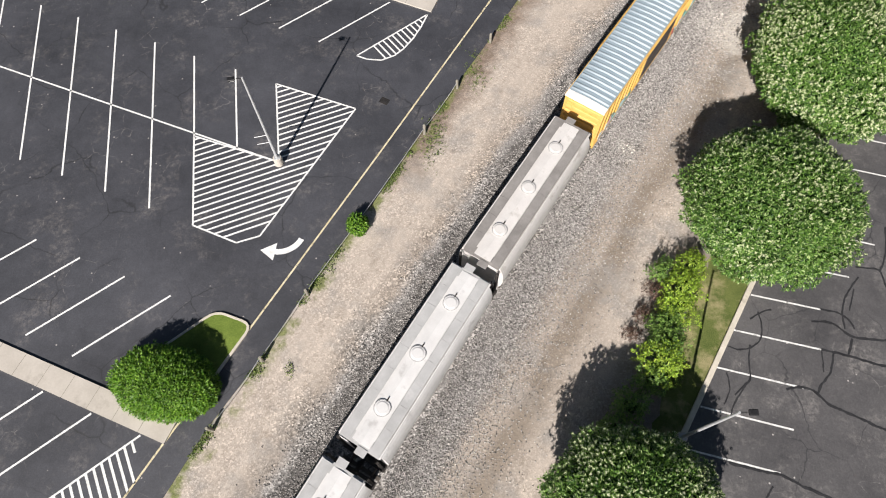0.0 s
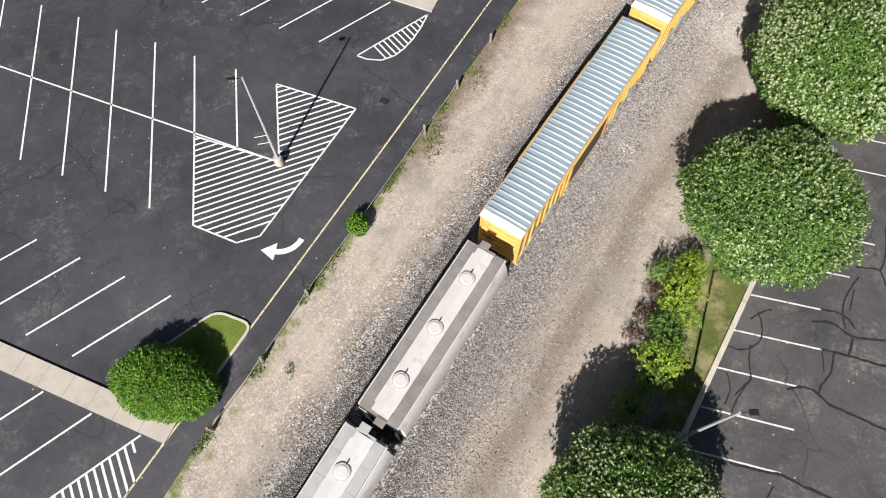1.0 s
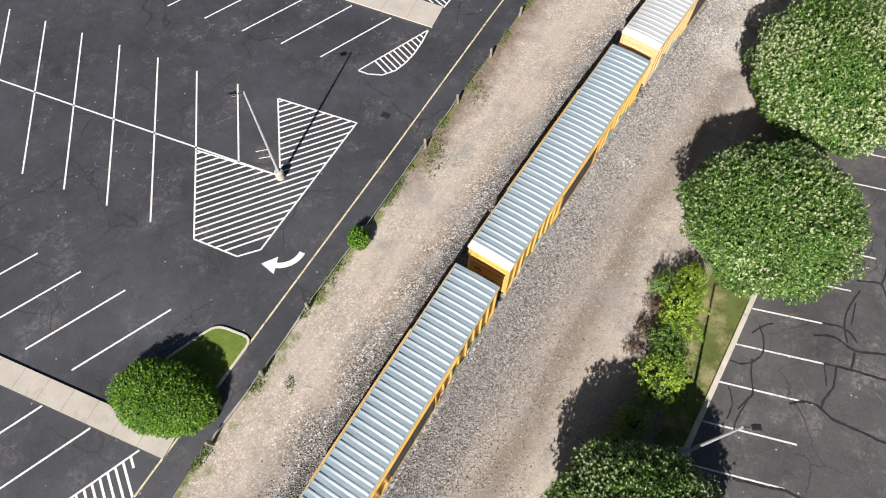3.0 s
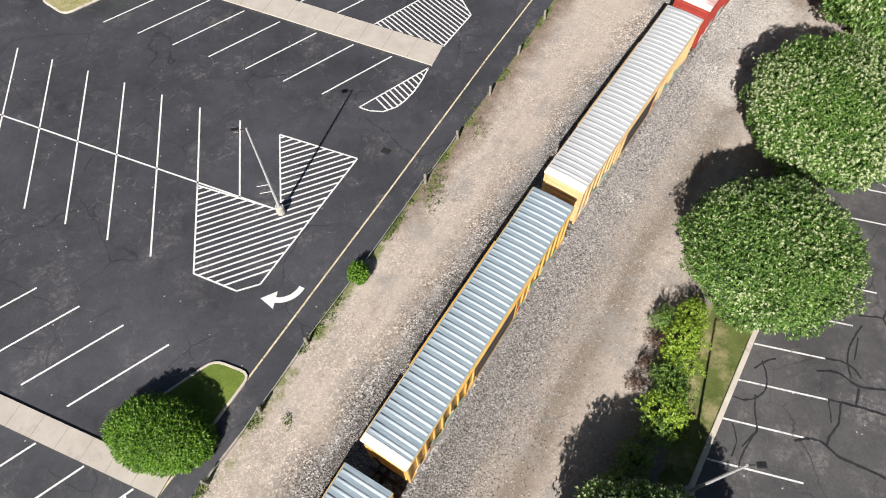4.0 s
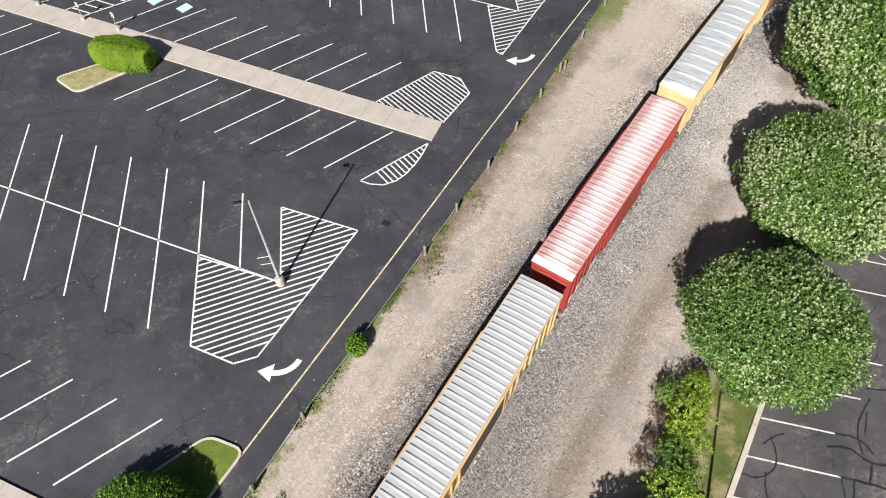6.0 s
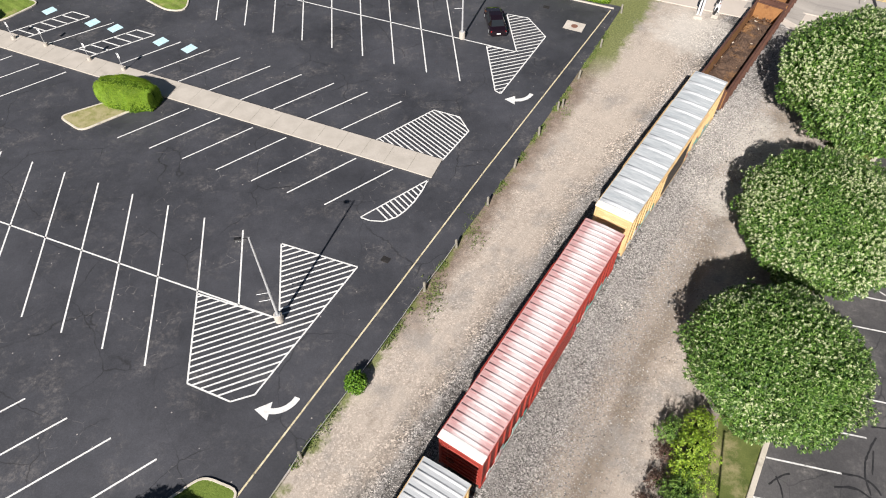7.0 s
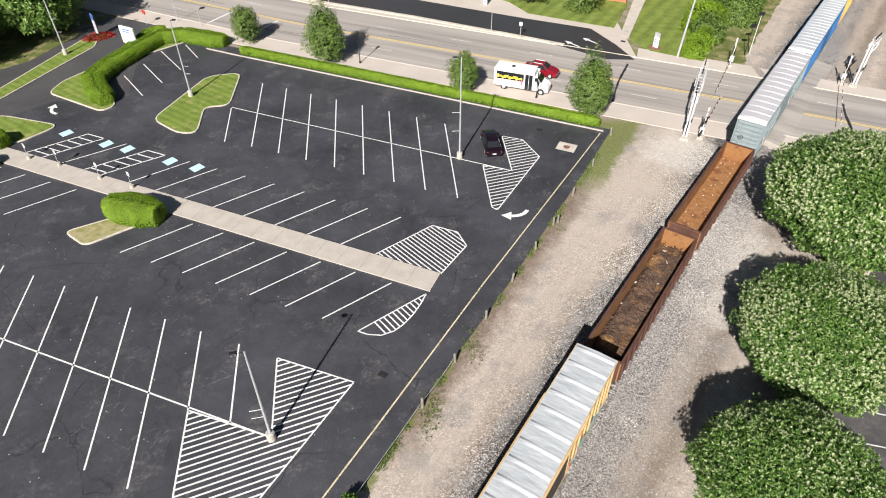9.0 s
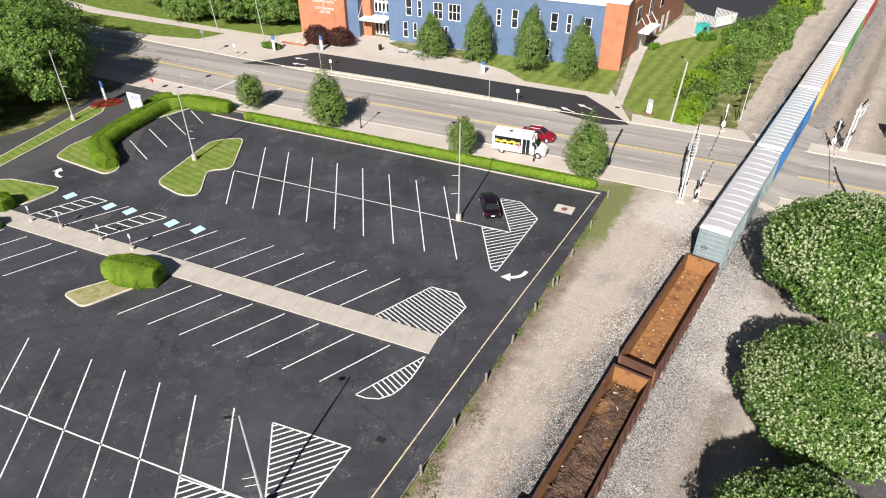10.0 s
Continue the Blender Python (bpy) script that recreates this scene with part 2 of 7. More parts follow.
def corrugated(name, tint, valley, fade=None, metal=0.0, rough=0.45):
    """Painted or galvanised roof sheet, chalked and streaked across the car."""
    m, t, b = nodes_of(name)
    co = coords(t, False)
    turn = add(t, "Mapping", [(co, "Vector")])
    turn.inputs["Scale"].default_value = (3.0, 0.5, 1.0)
    streak = fuzz(t, turn.outputs[0], 1.3, 5.0, 0.65)
    c = ramp(t, streak, [(0.3, valley), (0.68, tint)])
    if fade:
        sep = t.nodes.new("ShaderNodeSeparateXYZ")
        t.links.new(co, sep.inputs[0])
        side = calc(t, "ABSOLUTE", calc(t, "ADD", sep.outputs[1], calc(t, "MULTIPLY", calc(t, "SUBTRACT", fuzz(t, co, 0.9, 5.0), 0.5), 2.4)))
        c = mix(t, ramp(t, side, [(0.3, (0.92,)), (1.7, (0.15,))]), c, fade)
    t.links.new(c, b.inputs["Base Color"])
    b.inputs["Metallic"].default_value = metal
    t.links.new(ramp(t, fuzz(t, co, 5.0), [(0.3, (rough - 0.1,)), (0.7, (rough + 0.15,))]), b.inputs["Roughness"])
    dents = add(t, "Mapping", [(co, "Vector")])
    dents.inputs["Rotation"].default_value = (0, 0, radians(28))
    dents.inputs["Scale"].default_value = (1.6, 0.55, 1.0)
    bump(t, b, fuzz(t, dents.outputs[0], 1.5, 2.0, 0.5), 0.55, 0.09)
    return m


def mirror_glass(name, tint):
    m, t, b = nodes_of(name)
    b.inputs["Base Color"].default_value = (*tint, 1)
    b.inputs["Roughness"].default_value = 0.06
    b.inputs["Specular IOR Level"].default_value = 0.7
    return m


M = {
    "lot": asphalt("asphalt_of_the_car_park", (0.0195, 0.0205, 0.025), (0.074, 0.076, 0.088), (0.20, 0.185, 0.175), 0.16, (0.012, 0.012, 0.013), 0.53),
    "lane": asphalt("asphalt_lane", (0.045, 0.044, 0.046), (0.095, 0.093, 0.094), (0.10, 0.10, 0.10), 0.1, (0.015, 0.015, 0.016), 0.66),
    "oldlot": asphalt("worn_asphalt", (0.036, 0.035, 0.037), (0.122, 0.117, 0.117), (0.25, 0.235, 0.22), 0.2, (0.02, 0.02, 0.022), 0.50),
    "fresh": asphalt("fresh_asphalt", (0.022, 0.022, 0.025), (0.036, 0.036, 0.040), (0.06, 0.06, 0.06), 0.05, (0.02, 0.02, 0.02), 0.7),
    "tar": surface("crack_sealer", (0.020, 0.020, 0.022), (0.045, 0.045, 0.047), rough=0.5, world_space=True),
    "road": road_mat("road_surface", (0.355, 0.33, 0.30), (0.43, 0.40, 0.365), (0.235, 0.22, 0.205), -23.5),
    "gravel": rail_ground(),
    "stone": None,
    "white": surface("road_paint_white", (0.62, 0.62, 0.60), (0.86, 0.86, 0.84), 3.0, 0.7, stain=(0.22, 0.22, 0.22), stain_at=0.68, stain_scale=4.0, world_space=True),
    "wornwhite": surface("worn_road_paint", (0.55, 0.55, 0.53), (0.80, 0.80, 0.78), 3.0, 0.7, stain=(0.13, 0.13, 0.13), stain_at=0.56, stain_scale=2.5, world_space=True),
    "yellow": surface("road_paint_yellow", (0.58, 0.42, 0.14), (0.75, 0.60, 0.30), 2.0, 0.75, stain=(0.10, 0.09, 0.07), stain_at=0.60, stain_scale=2.2, world_space=True),
    "paleyellow": surface("faded_yellow_paint", (0.50, 0.42, 0.24), (0.72, 0.66, 0.47), 2.0, 0.75, stain=(0.10, 0.09, 0.08), stain_at=0.56, stain_scale=2.6, world_space=True),
    "blue_mark": surface("accessible_bay_paint", (0.42, 0.66, 0.74), (0.62, 0.82, 0.88), 3.0, 0.7, world_space=True),
    "concrete": surface("concrete", (0.43, 0.395, 0.345), (0.52, 0.48, 0.425), 0.7, 0.9, fine=9.0, stain=(0.32, 0.29, 0.25), stain_at=0.60, stain_scale=0.5, world_space=True),
    "pale_concrete": surface("pale_concrete", (0.46, 0.42, 0.365), (0.60, 0.555, 0.49), 0.8, 0.9, fine=8.0, stain=(0.34, 0.30, 0.26), stain_at=0.60, stain_scale=0.4, world_space=True),
    "paver": surface("tan_paving", (0.50, 0.45, 0.395), (0.57, 0.515, 0.455), 0.25, 0.9, fine=12.0, stain=(0.44, 0.385, 0.33), stain_at=0.60, stain_scale=0.12, world_space=True),
    "kerb": surface("kerb_concrete", (0.48, 0.44, 0.36), (0.66, 0.61, 0.52), 1.2, 0.9, stain=(0.26, 0.23, 0.18), stain_at=0.60, stain_scale=0.9, world_space=True),
    "grass": grass_mat("lawn", (0.085, 0.135, 0.022), (0.20, 0.265, 0.055), (0.30, 0.27, 0.10)),
    "lushgrass": grass_mat("mown_lawn", (0.115, 0.165, 0.032), (0.235, 0.295, 0.07), (0.30, 0.29, 0.11), 0.62, (32, 0.15)),
    "roughgrass": grass_mat("rough_grass", (0.07, 0.10, 0.025), (0.17, 0.19, 0.06), (0.36, 0.31, 0.17), 0.47),
    "islandgrass": grass_mat("island_lawn", (0.115, 0.175, 0.03), (0.23, 0.305, 0.065), (0.36, 0.335, 0.14), 0.53, (-55, 0.32)),
    "drygrass": grass_mat("sparse_dry_grass", (0.17, 0.185, 0.05), (0.30, 0.30, 0.11), (0.43, 0.375, 0.22), 0.40),
    "leaf_big": leaf_mat("broad_leaves", (0.016, 0.056, 0.009), (0.135, 0.255, 0.042), (0.39, 0.48, 0.22)),
    "leaf_weed": leaf_mat("weed_leaves", (0.07, 0.12, 0.02), (0.17, 0.23, 0.06), (0.26, 0.29, 0.10)),
    "plate_grey": surface("grey_sign_back", (0.17, 0.175, 0.18), (0.24, 0.245, 0.25), 2.0, 0.6),
    "blossom": surface("pale_blossom", (0.38, 0.44, 0.22), (0.58, 0.61, 0.40), 4.0, 0.8, relief=0),
    # near-black green of the crown cores: shade between leaves put into colour
    "leaf_shade_core": surface("inner_leaf_shade", (0.012, 0.028, 0.006), (0.028, 0.06, 0.012), 3.0, 0.95, fine=9.0, relief=0.8, depth=0.1, spec=0.05),
    # hedge cores: a deeper green that paints the shade behind the outer leaves
    "hedge_shade_core": surface("inner_hedge_shade", (0.035, 0.075, 0.008), (0.07, 0.13, 0.016), 3.0, 0.95, fine=9.0, relief=0.8, depth=0.08, spec=0.05),
    "leaf_hedge": leaf_mat("hedge_leaves", (0.115, 0.22, 0.012), (0.235, 0.37, 0.026), (0.30, 0.43, 0.04)),
    "leaf_arbor": leaf_mat("evergreen_sprays", (0.045, 0.125, 0.010), (0.125, 0.26, 0.02), (0.23, 0.37, 0.05)),
    "leaf_street": leaf_mat("street_tree_leaves", (0.05, 0.10, 0.018), (0.155, 0.24, 0.048), (0.25, 0.34, 0.09)),
    "leaf_dark": leaf_mat("maple_leaves", (0.05, 0.11, 0.020), (0.165, 0.285, 0.055), (0.27, 0.39, 0.09)),
    "leaf_bright": leaf_mat("young_leaves", (0.12, 0.22, 0.02), (0.30, 0.44, 0.045), (0.46, 0.55, 0.08)),
    "leaf_maroon": leaf_mat("maroon_leaves", (0.035, 0.008, 0.010), (0.10, 0.022, 0.025)),
    "leaf_dry": leaf_mat("dry_leaves", (0.06, 0.035, 0.028), (0.15, 0.095, 0.07)),
    "leaf_red": leaf_mat("red_flowers", (0.22, 0.020, 0.018), (0.45, 0.05, 0.04)),
    "bark": surface("bark", (0.10, 0.075, 0.055), (0.20, 0.16, 0.12), 3.0, 0.95, relief=0.8, depth=0.04),
    "yellowcar": surface("yellow_car_paint", (0.58, 0.34, 0.085), (0.74, 0.48, 0.15), 0.8, 0.55, stain=(0.40, 0.20, 0.05), stain_at=0.62, stain_scale=0.9),
    "creamcar": surface("faded_yellow_car_paint", (0.54, 0.36, 0.16), (0.70, 0.51, 0.28), 0.8, 0.6, stain=(0.42, 0.22, 0.07), stain_at=0.58, stain_scale=1.1),
    "redcar": surface("red_car_paint", (0.27, 0.035, 0.025), (0.37, 0.06, 0.045), 0.7, 0.55, stain=(0.18, 0.03, 0.025), stain_at=0.6),
    "greycar": surface("blue_grey_car_paint", (0.20, 0.25, 0.265), (0.28, 0.335, 0.345), 0.7, 0.6, stain=(0.13, 0.15, 0.15), stain_at=0.6),
    "bluecar": surface("blue_car_paint", (0.03, 0.12, 0.30), (0.05, 0.18, 0.40), 0.7, 0.55, stain=(0.03, 0.08, 0.18), stain_at=0.6),
    "greencar": surface("green_car_paint", (0.07, 0.20, 0.06), (0.11, 0.28, 0.09), 0.7, 0.55),
    "door_dark": surface("dark_door_paint", (0.045, 0.038, 0.034), (0.10, 0.085, 0.075), 1.0, 0.7, stain=(0.16, 0.11, 0.07), stain_at=0.6),
    # rib tones are paler than their sheets: sunlit ridge highlights put into the colour
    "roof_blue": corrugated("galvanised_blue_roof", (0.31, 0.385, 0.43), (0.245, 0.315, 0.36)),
    "rib_blue": corrugated("galvanised_blue_rib_lit", (0.50, 0.575, 0.62), (0.40, 0.475, 0.525)),
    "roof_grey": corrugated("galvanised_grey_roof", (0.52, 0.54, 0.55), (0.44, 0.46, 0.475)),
    "rib_grey": corrugated("galvanised_grey_rib_lit", (0.62, 0.635, 0.64), (0.52, 0.535, 0.54)),
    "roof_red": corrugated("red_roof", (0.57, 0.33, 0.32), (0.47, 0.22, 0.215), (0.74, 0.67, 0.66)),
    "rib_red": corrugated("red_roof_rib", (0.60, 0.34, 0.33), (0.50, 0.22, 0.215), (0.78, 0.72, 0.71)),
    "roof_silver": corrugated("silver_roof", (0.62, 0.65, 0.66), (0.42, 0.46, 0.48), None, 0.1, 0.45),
    "rib_silver": corrugated("silver_roof_rib_lit", (0.71, 0.73, 0.74), (0.56, 0.59, 0.61)),
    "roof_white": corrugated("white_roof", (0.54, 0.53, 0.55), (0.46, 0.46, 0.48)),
    "rib_white": corrugated("white_roof_rib_lit", (0.76, 0.76, 0.76), (0.66, 0.66, 0.66)),
    "white_end": surface("white_roof_end_sheet", (0.70, 0.69, 0.66), (0.82, 0.81, 0.78), 1.5, 0.5),
    "hopper": surface("white_hopper_paint", (0.56, 0.555, 0.545), (0.69, 0.685, 0.675), 0.8, 0.55, stain=(0.44, 0.43, 0.42), stain_at=0.56, stain_scale=1.0),
    "hopper2": surface("grey_hopper_paint", (0.56, 0.54, 0.52), (0.69, 0.67, 0.645), 0.8, 0.55, stain=(0.42, 0.40, 0.37), stain_at=0.56, stain_scale=0.8),
    "walkway": surface("steel_walkway", (0.37, 0.37, 0.365), (0.48, 0.48, 0.475), 1.2, 0.7, fine=40.0, stain=(0.62, 0.61, 0.60), stain_at=0.6),
    "walkway2": surface("weathered_walkway", (0.20, 0.188, 0.178), (0.30, 0.285, 0.27), 1.2, 0.7, fine=40.0, stain=(0.42, 0.40, 0.37), stain_at=0.62),
    "under": surface("underframe_grime", (0.018, 0.016, 0.015), (0.045, 0.040, 0.036), 2.0, 0.85),
    "wheel": surface("wheel_steel", (0.06, 0.05, 0.045), (0.14, 0.12, 0.11), 2.0, 0.6, 0.5),
    "rust_out": surface("rusty_gondola_side", (0.075, 0.035, 0.026), (0.135, 0.065, 0.045), 0.9, 0.85, stain=(0.20, 0.095, 0.05), stain_at=0.6),
    "rust_in": surface("rusty_gondola_inside", (0.25, 0.115, 0.042), (0.40, 0.21, 0.085), 0.7, 0.9, fine=7.0, stain=(0.17, 0.065, 0.03), stain_at=0.50, stain_scale=0.7),
    "scrap": surface("scrap_load", (0.05, 0.032, 0.025), (0.14, 0.088, 0.058), 1.3, 0.9, fine=9.0, relief=0.9, depth=0.05, stain=(0.27, 0.145, 0.06), stain_at=0.52, stain_scale=0.45),
    "debris": surface("pale_debris", (0.5, 0.42, 0.32), (0.75, 0.68, 0.58), 4.0, 0.9),
    "steel": surface("galvanised_steel", (0.42, 0.43, 0.44), (0.58, 0.59, 0.60), 2.0, 0.5, 0.3),
    "silverpaint": surface("silver_paint", (0.62, 0.63, 0.64), (0.78, 0.79, 0.80), 2.0, 0.45),
    "black": surface("black_fittings", (0.012, 0.012, 0.013), (0.03, 0.03, 0.032), 3.0, 0.5),
    "timber": surface("weathered_timber", (0.20, 0.19, 0.155), (0.33, 0.31, 0.26), 3.0, 0.95, relief=0.6, depth=0.02),
    "rail": surface("rail_steel", (0.10, 0.075, 0.06), (0.22, 0.18, 0.15), 3.0, 0.5, 0.6),
    "tie": surface("sleeper_wood", (0.05, 0.042, 0.036), (0.11, 0.095, 0.08), 2.0, 0.95),
    "bluewall": surface("blue_panel_wall", (0.105, 0.165, 0.27), (0.135, 0.20, 0.32), 0.4, 0.6, fine=6.0),
    "brick": surface("orange_brick", (0.40, 0.16, 0.085), (0.52, 0.23, 0.13), 0.6, 0.9, fine=12.0),
    "brick2": surface("red_brick", (0.26, 0.115, 0.07), (0.36, 0.17, 0.105), 0.6, 0.9, fine=12.0),
    "trimwhite": surface("white_trim", (0.74, 0.74, 0.72), (0.86, 0.86, 0.84), 1.0, 0.5),
    "glass": mirror_glass("dark_glass", (0.020, 0.024, 0.028)),
    "carblack": mirror_glass("black_car_paint", (0.011, 0.005, 0.008)),
    "carred": mirror_glass("dark_red_car_paint", (0.24, 0.010, 0.022)),
    "buswhite": surface("white_bus_paint", (0.76, 0.76, 0.74), (0.86, 0.86, 0.85), 0.8, 0.35),
    "rubber": surface("tyre_rubber", (0.012, 0.012, 0.012), (0.03, 0.03, 0.03), 3.0, 0.85),
    "stripe_red": surface("faded_red_stripe", (0.22, 0.05, 0.04), (0.30, 0.08, 0.065), 3.0, 0.6, relief=0),
    "lamp_red": surface("red_lens", (0.45, 0.02, 0.02), (0.6, 0.04, 0.03), 3.0, 0.25, relief=0),
    "sign_blue": surface("blue_sign_panel", (0.06, 0.14, 0.40), (0.09, 0.19, 0.48), 1.0, 0.4),
    "pale_pink": surface("pale_pink_graphic", (0.70, 0.46, 0.46), (0.80, 0.58, 0.56), 3.0, 0.4),
    "pink": surface("pink_graphic", (0.75, 0.12, 0.22), (0.85, 0.2, 0.3), 3.0, 0.4),
    "sun_yellow": surface("yellow_graphic", (0.80, 0.55, 0.06), (0.88, 0.66, 0.12), 3.0, 0.4),
    "teal": surface("teal_paint", (0.05, 0.38, 0.34), (0.08, 0.48, 0.42), 1.0, 0.5),
    "mulch": surface("red_brown_mulch", (0.16, 0.075, 0.05), (0.26, 0.13, 0.09), 2.0, 0.95, world_space=True),
}


def spray_mat():
    """Spray-painted lettering too worn to read: patches of bright colours."""
    m, t, b = nodes_of("spray_paint")
    co = coords(t, False)
    cell = add(t, "TexVoronoi", [(co, "Vector")], i_Scale=1.4)
    pick = add(t, "SeparateColor", [(cell.outputs["Color"], 0)]).outputs[0]
    c = ramp(t, pick, [(0.0, (0.05, 0.42, 0.38)), (0.3, (0.75, 0.75, 0.72)), (0.5, (0.10, 0.5, 0.45)), (0.7, (0.55, 0.06, 0.12)), (0.9, (0.8, 0.78, 0.75))])
    t.links.new(c, b.inputs["Base Color"])
    b.inputs["Roughness"].default_value = 0.5
    return m


M["spray"] = spray_mat()


def stone_mat():
    m, t, b = nodes_of("ballast_stone")
    geo = t.nodes.new("ShaderNodeNewGeometry")
    c = ramp(t, geo.outputs["Random Per Island"], [(0.0, (0.09, 0.085, 0.08)), (0.5, (0.30, 0.285, 0.27)), (0.85, (0.42, 0.40, 0.38)), (1.0, (0.56, 0.54, 0.51))])
    t.links.new(c, b.inputs["Base Color"])
    b.inputs["Roughness"].default_value = 0.95
    return m


M["stone"] = stone_mat()

# ---------------------------------------------------------------- mesh helpers
def mesh_of(name, bm, *mats):
    me = bpy.data.meshes.new(name)
    bm.to_mesh(me)
    bm.free()
    for m in mats:
        me.materials.append(M[m] if isinstance(m, str) else m)
    return me


def part(name, bm, material, parent, label=""):
    mats = material if isinstance(material, tuple) else (material,)
    ob = new(name, mesh_of(name, bm, *mats))
    ob.parent = parent
    if label:
        ob["label"] = label
    return ob


def share(name, source, parent, m):
    """Another piece on the mesh of one that stands."""
    ob = new(name, source.data)
    ob.parent = parent
    ob.matrix_basis = m
    return ob


def thing(name, label, category, m=None, group="", kind=""):
    ob = new(name)
    ob.empty_display_size = 0.2
    if m is not None:
        ob.matrix_world = m
    return tagged(ob, label, category, group, kind)


def box(bm, x0, x1, y0, y1, z0, z1, bevel=0.0, mi=0):
    start = len(bm.verts)
    v = [bm.verts.new(p) for p in ((x0, y0, z0), (x1, y0, z0), (x1, y1, z0), (x0, y1, z0), (x0, y0, z1), (x1, y0, z1), (x1, y1, z1), (x0, y1, z1))]
    fs = [bm.faces.new([v[i] for i in q]) for q in ((3, 2, 1, 0), (4, 5, 6, 7), (0, 1, 5, 4), (1, 2, 6, 5), (2, 3, 7, 6), (3, 0, 4, 7))]
    for f in fs:
        f.material_index = mi
    if bevel:
        es = list({e for f in fs for e in f.edges})
        bmesh.ops.bevel(bm, geom=es, offset=bevel, segments=1, affect="EDGES")
    return bm


def boxed(*args, **kw):
    return box(bmesh.new(), *args, **kw)


def prism(bm, profile, x0, x1, mi=0):
    """A profile of (y, z), carried from x0 to x1."""
    a = [bm.verts.new((x0, y, z)) for y, z in profile]
    b = [bm.verts.new((x1, y, z)) for y, z in profile]
    n = len(profile)
    fs = [bm.faces.new((a[i], a[(i + 1) % n], b[(i + 1) % n], b[i])) for i in range(n)]
    fs += [bm.faces.new(a[::-1]), bm.faces.new(b)]
    for f in fs:
        f.material_index = mi
    bmesh.ops.recalc_face_normals(bm, faces=fs)
    return bm


def rod(bm, p, q, r0, r1=None, n=8, mi=0):
    """A round bar from p to q that may taper."""
    r1 = r0 if r1 is None else r1
    p, q = Vector(p), Vector(q)
    d = (q - p).normalized()
    a = d.orthogonal().normalized()
    b = d.cross(a)
    ring = [[bm.verts.new(c + (a * math.cos(k * math.tau / n) + b * math.sin(k * math.tau / n)) * r) for k in range(n)] for c, r in ((p, r0), (q, r1))]
    fs = [bm.faces.new((ring[0][k], ring[0][(k + 1) % n], ring[1][(k + 1) % n], ring[1][k])) for k in range(n)]
    fs += [bm.faces.new(ring[0][::-1]), bm.faces.new(ring[1])]
    for f in fs:
        f.material_index = mi
    return bm


def slab(name, pts, top, thick, material, parent=None, label="", kind="structure", category=""):
    """Ground piece: a polygon seen from above, with thickness."""
    bm = bmesh.new()
    lo = [bm.verts.new((x, y, top - thick)) for x, y in pts]
    hi = [bm.verts.new((x, y, top)) for x, y in pts]
    n = len(pts)
    bm.faces.new(hi), bm.faces.new(lo[::-1])
    for i in range(n):
        bm.faces.new((lo[i], lo[(i + 1) % n], hi[(i + 1) % n], hi[i]))
    bmesh.ops.recalc_face_normals(bm, faces=bm.faces[:])
    ob = new(name, mesh_of(name, bm, material))
    if parent:
        ob.parent = parent
    return tagged(ob, label, category, "", kind)


def sweep(name, path, profile, material, parent=None, closed=False):
    """A profile of (out, up) along a path of (x, y) on the ground."""
    bm = bmesh.new()
    n = len(path)
    rings = []
    for i, p in enumerate(path):
        a = Vector(path[(i - 1) % n] if closed or i else path[0])
        b = Vector(path[(i + 1) % n] if closed or i < n - 1 else path[-1])
        d = (b - a).normalized()
        side = Vector((-d.y, d.x))
        rings.append([bm.verts.new((p[0] + side.x * o, p[1] + side.y * o, z)) for o, z in profile])
    k = len(profile)
    for i in range(n if closed else n - 1):
        r, s = rings[i], rings[(i + 1) % n]
        for j in range(k):
            bm.faces.new((r[j], r[(j + 1) % k], s[(j + 1) % k], s[j]))
    if not closed:
        bm.faces.new(rings[0][::-1]), bm.faces.new(rings[-1])
    bmesh.ops.recalc_face_normals(bm, faces=bm.faces[:])
    ob = new(name, mesh_of(name, bm, material))
    ob.parent = parent
    return ob


KERB = [(-0.09, 0.0), (-0.09, 0.13), (-0.07, 0.15), (0.07, 0.15), (0.09, 0.13), (0.09, 0.0)]


def rounded(pts, r=0.9, n=4):
    """A polygon with its corners rounded off."""
    out = []
    k = len(pts)
    for i, p in enumerate(pts):
        p, a, b = Vector(p), Vector(pts[i - 1]), Vector(pts[(i + 1) % k])
        ra, rb = min(r, (a - p).length * 0.45), min(r, (b - p).length * 0.45)
        u, v = p + (a - p).normalized() * ra, p + (b - p).normalized() * rb
        for j in range(n + 1):
            f = j / n
            out.append(tuple(u * (1 - f) ** 2 + p * 2 * f * (1 - f) + v * f * f))
    return out


def line_bm(bm, p, q, w, z):
    p, q = Vector(p), Vector(q)
    d = (q - p).normalized()
    s = Vector((-d.y, d.x)) * w / 2
    bm.faces.new([bm.verts.new((*c, z)) for c in (p - s, q - s, q + s, p + s)])
    return bm


def clip_lines(poly, start, way, gap, count):
    """Parallel lines cut to a polygon: pairs of end points."""
    out = []
    way = Vector(way).normalized()
    side = Vector((-way.y, way.x))
    for i in range(count):
        o = Vector(start) + side * gap * i
        hits = []
        for j, p in enumerate(poly):
            a, b = Vector(p) - o, Vector(poly[(j + 1) % len(poly)]) - o
            da, db = a.dot(side), b.dot(side)
            if (da < 0) != (db < 0):
                f = da / (da - db)
                hits.append((a + (b - a) * f).dot(way))
        hits.sort()
        for a, b in zip(hits[::2], hits[1::2]):
            if b - a > 0.25:
                out.append((o + way * a, o + way * b))
    return out


# ---------------------------------------------------------------- foliage helpers
rng = np.random.default_rng(7)


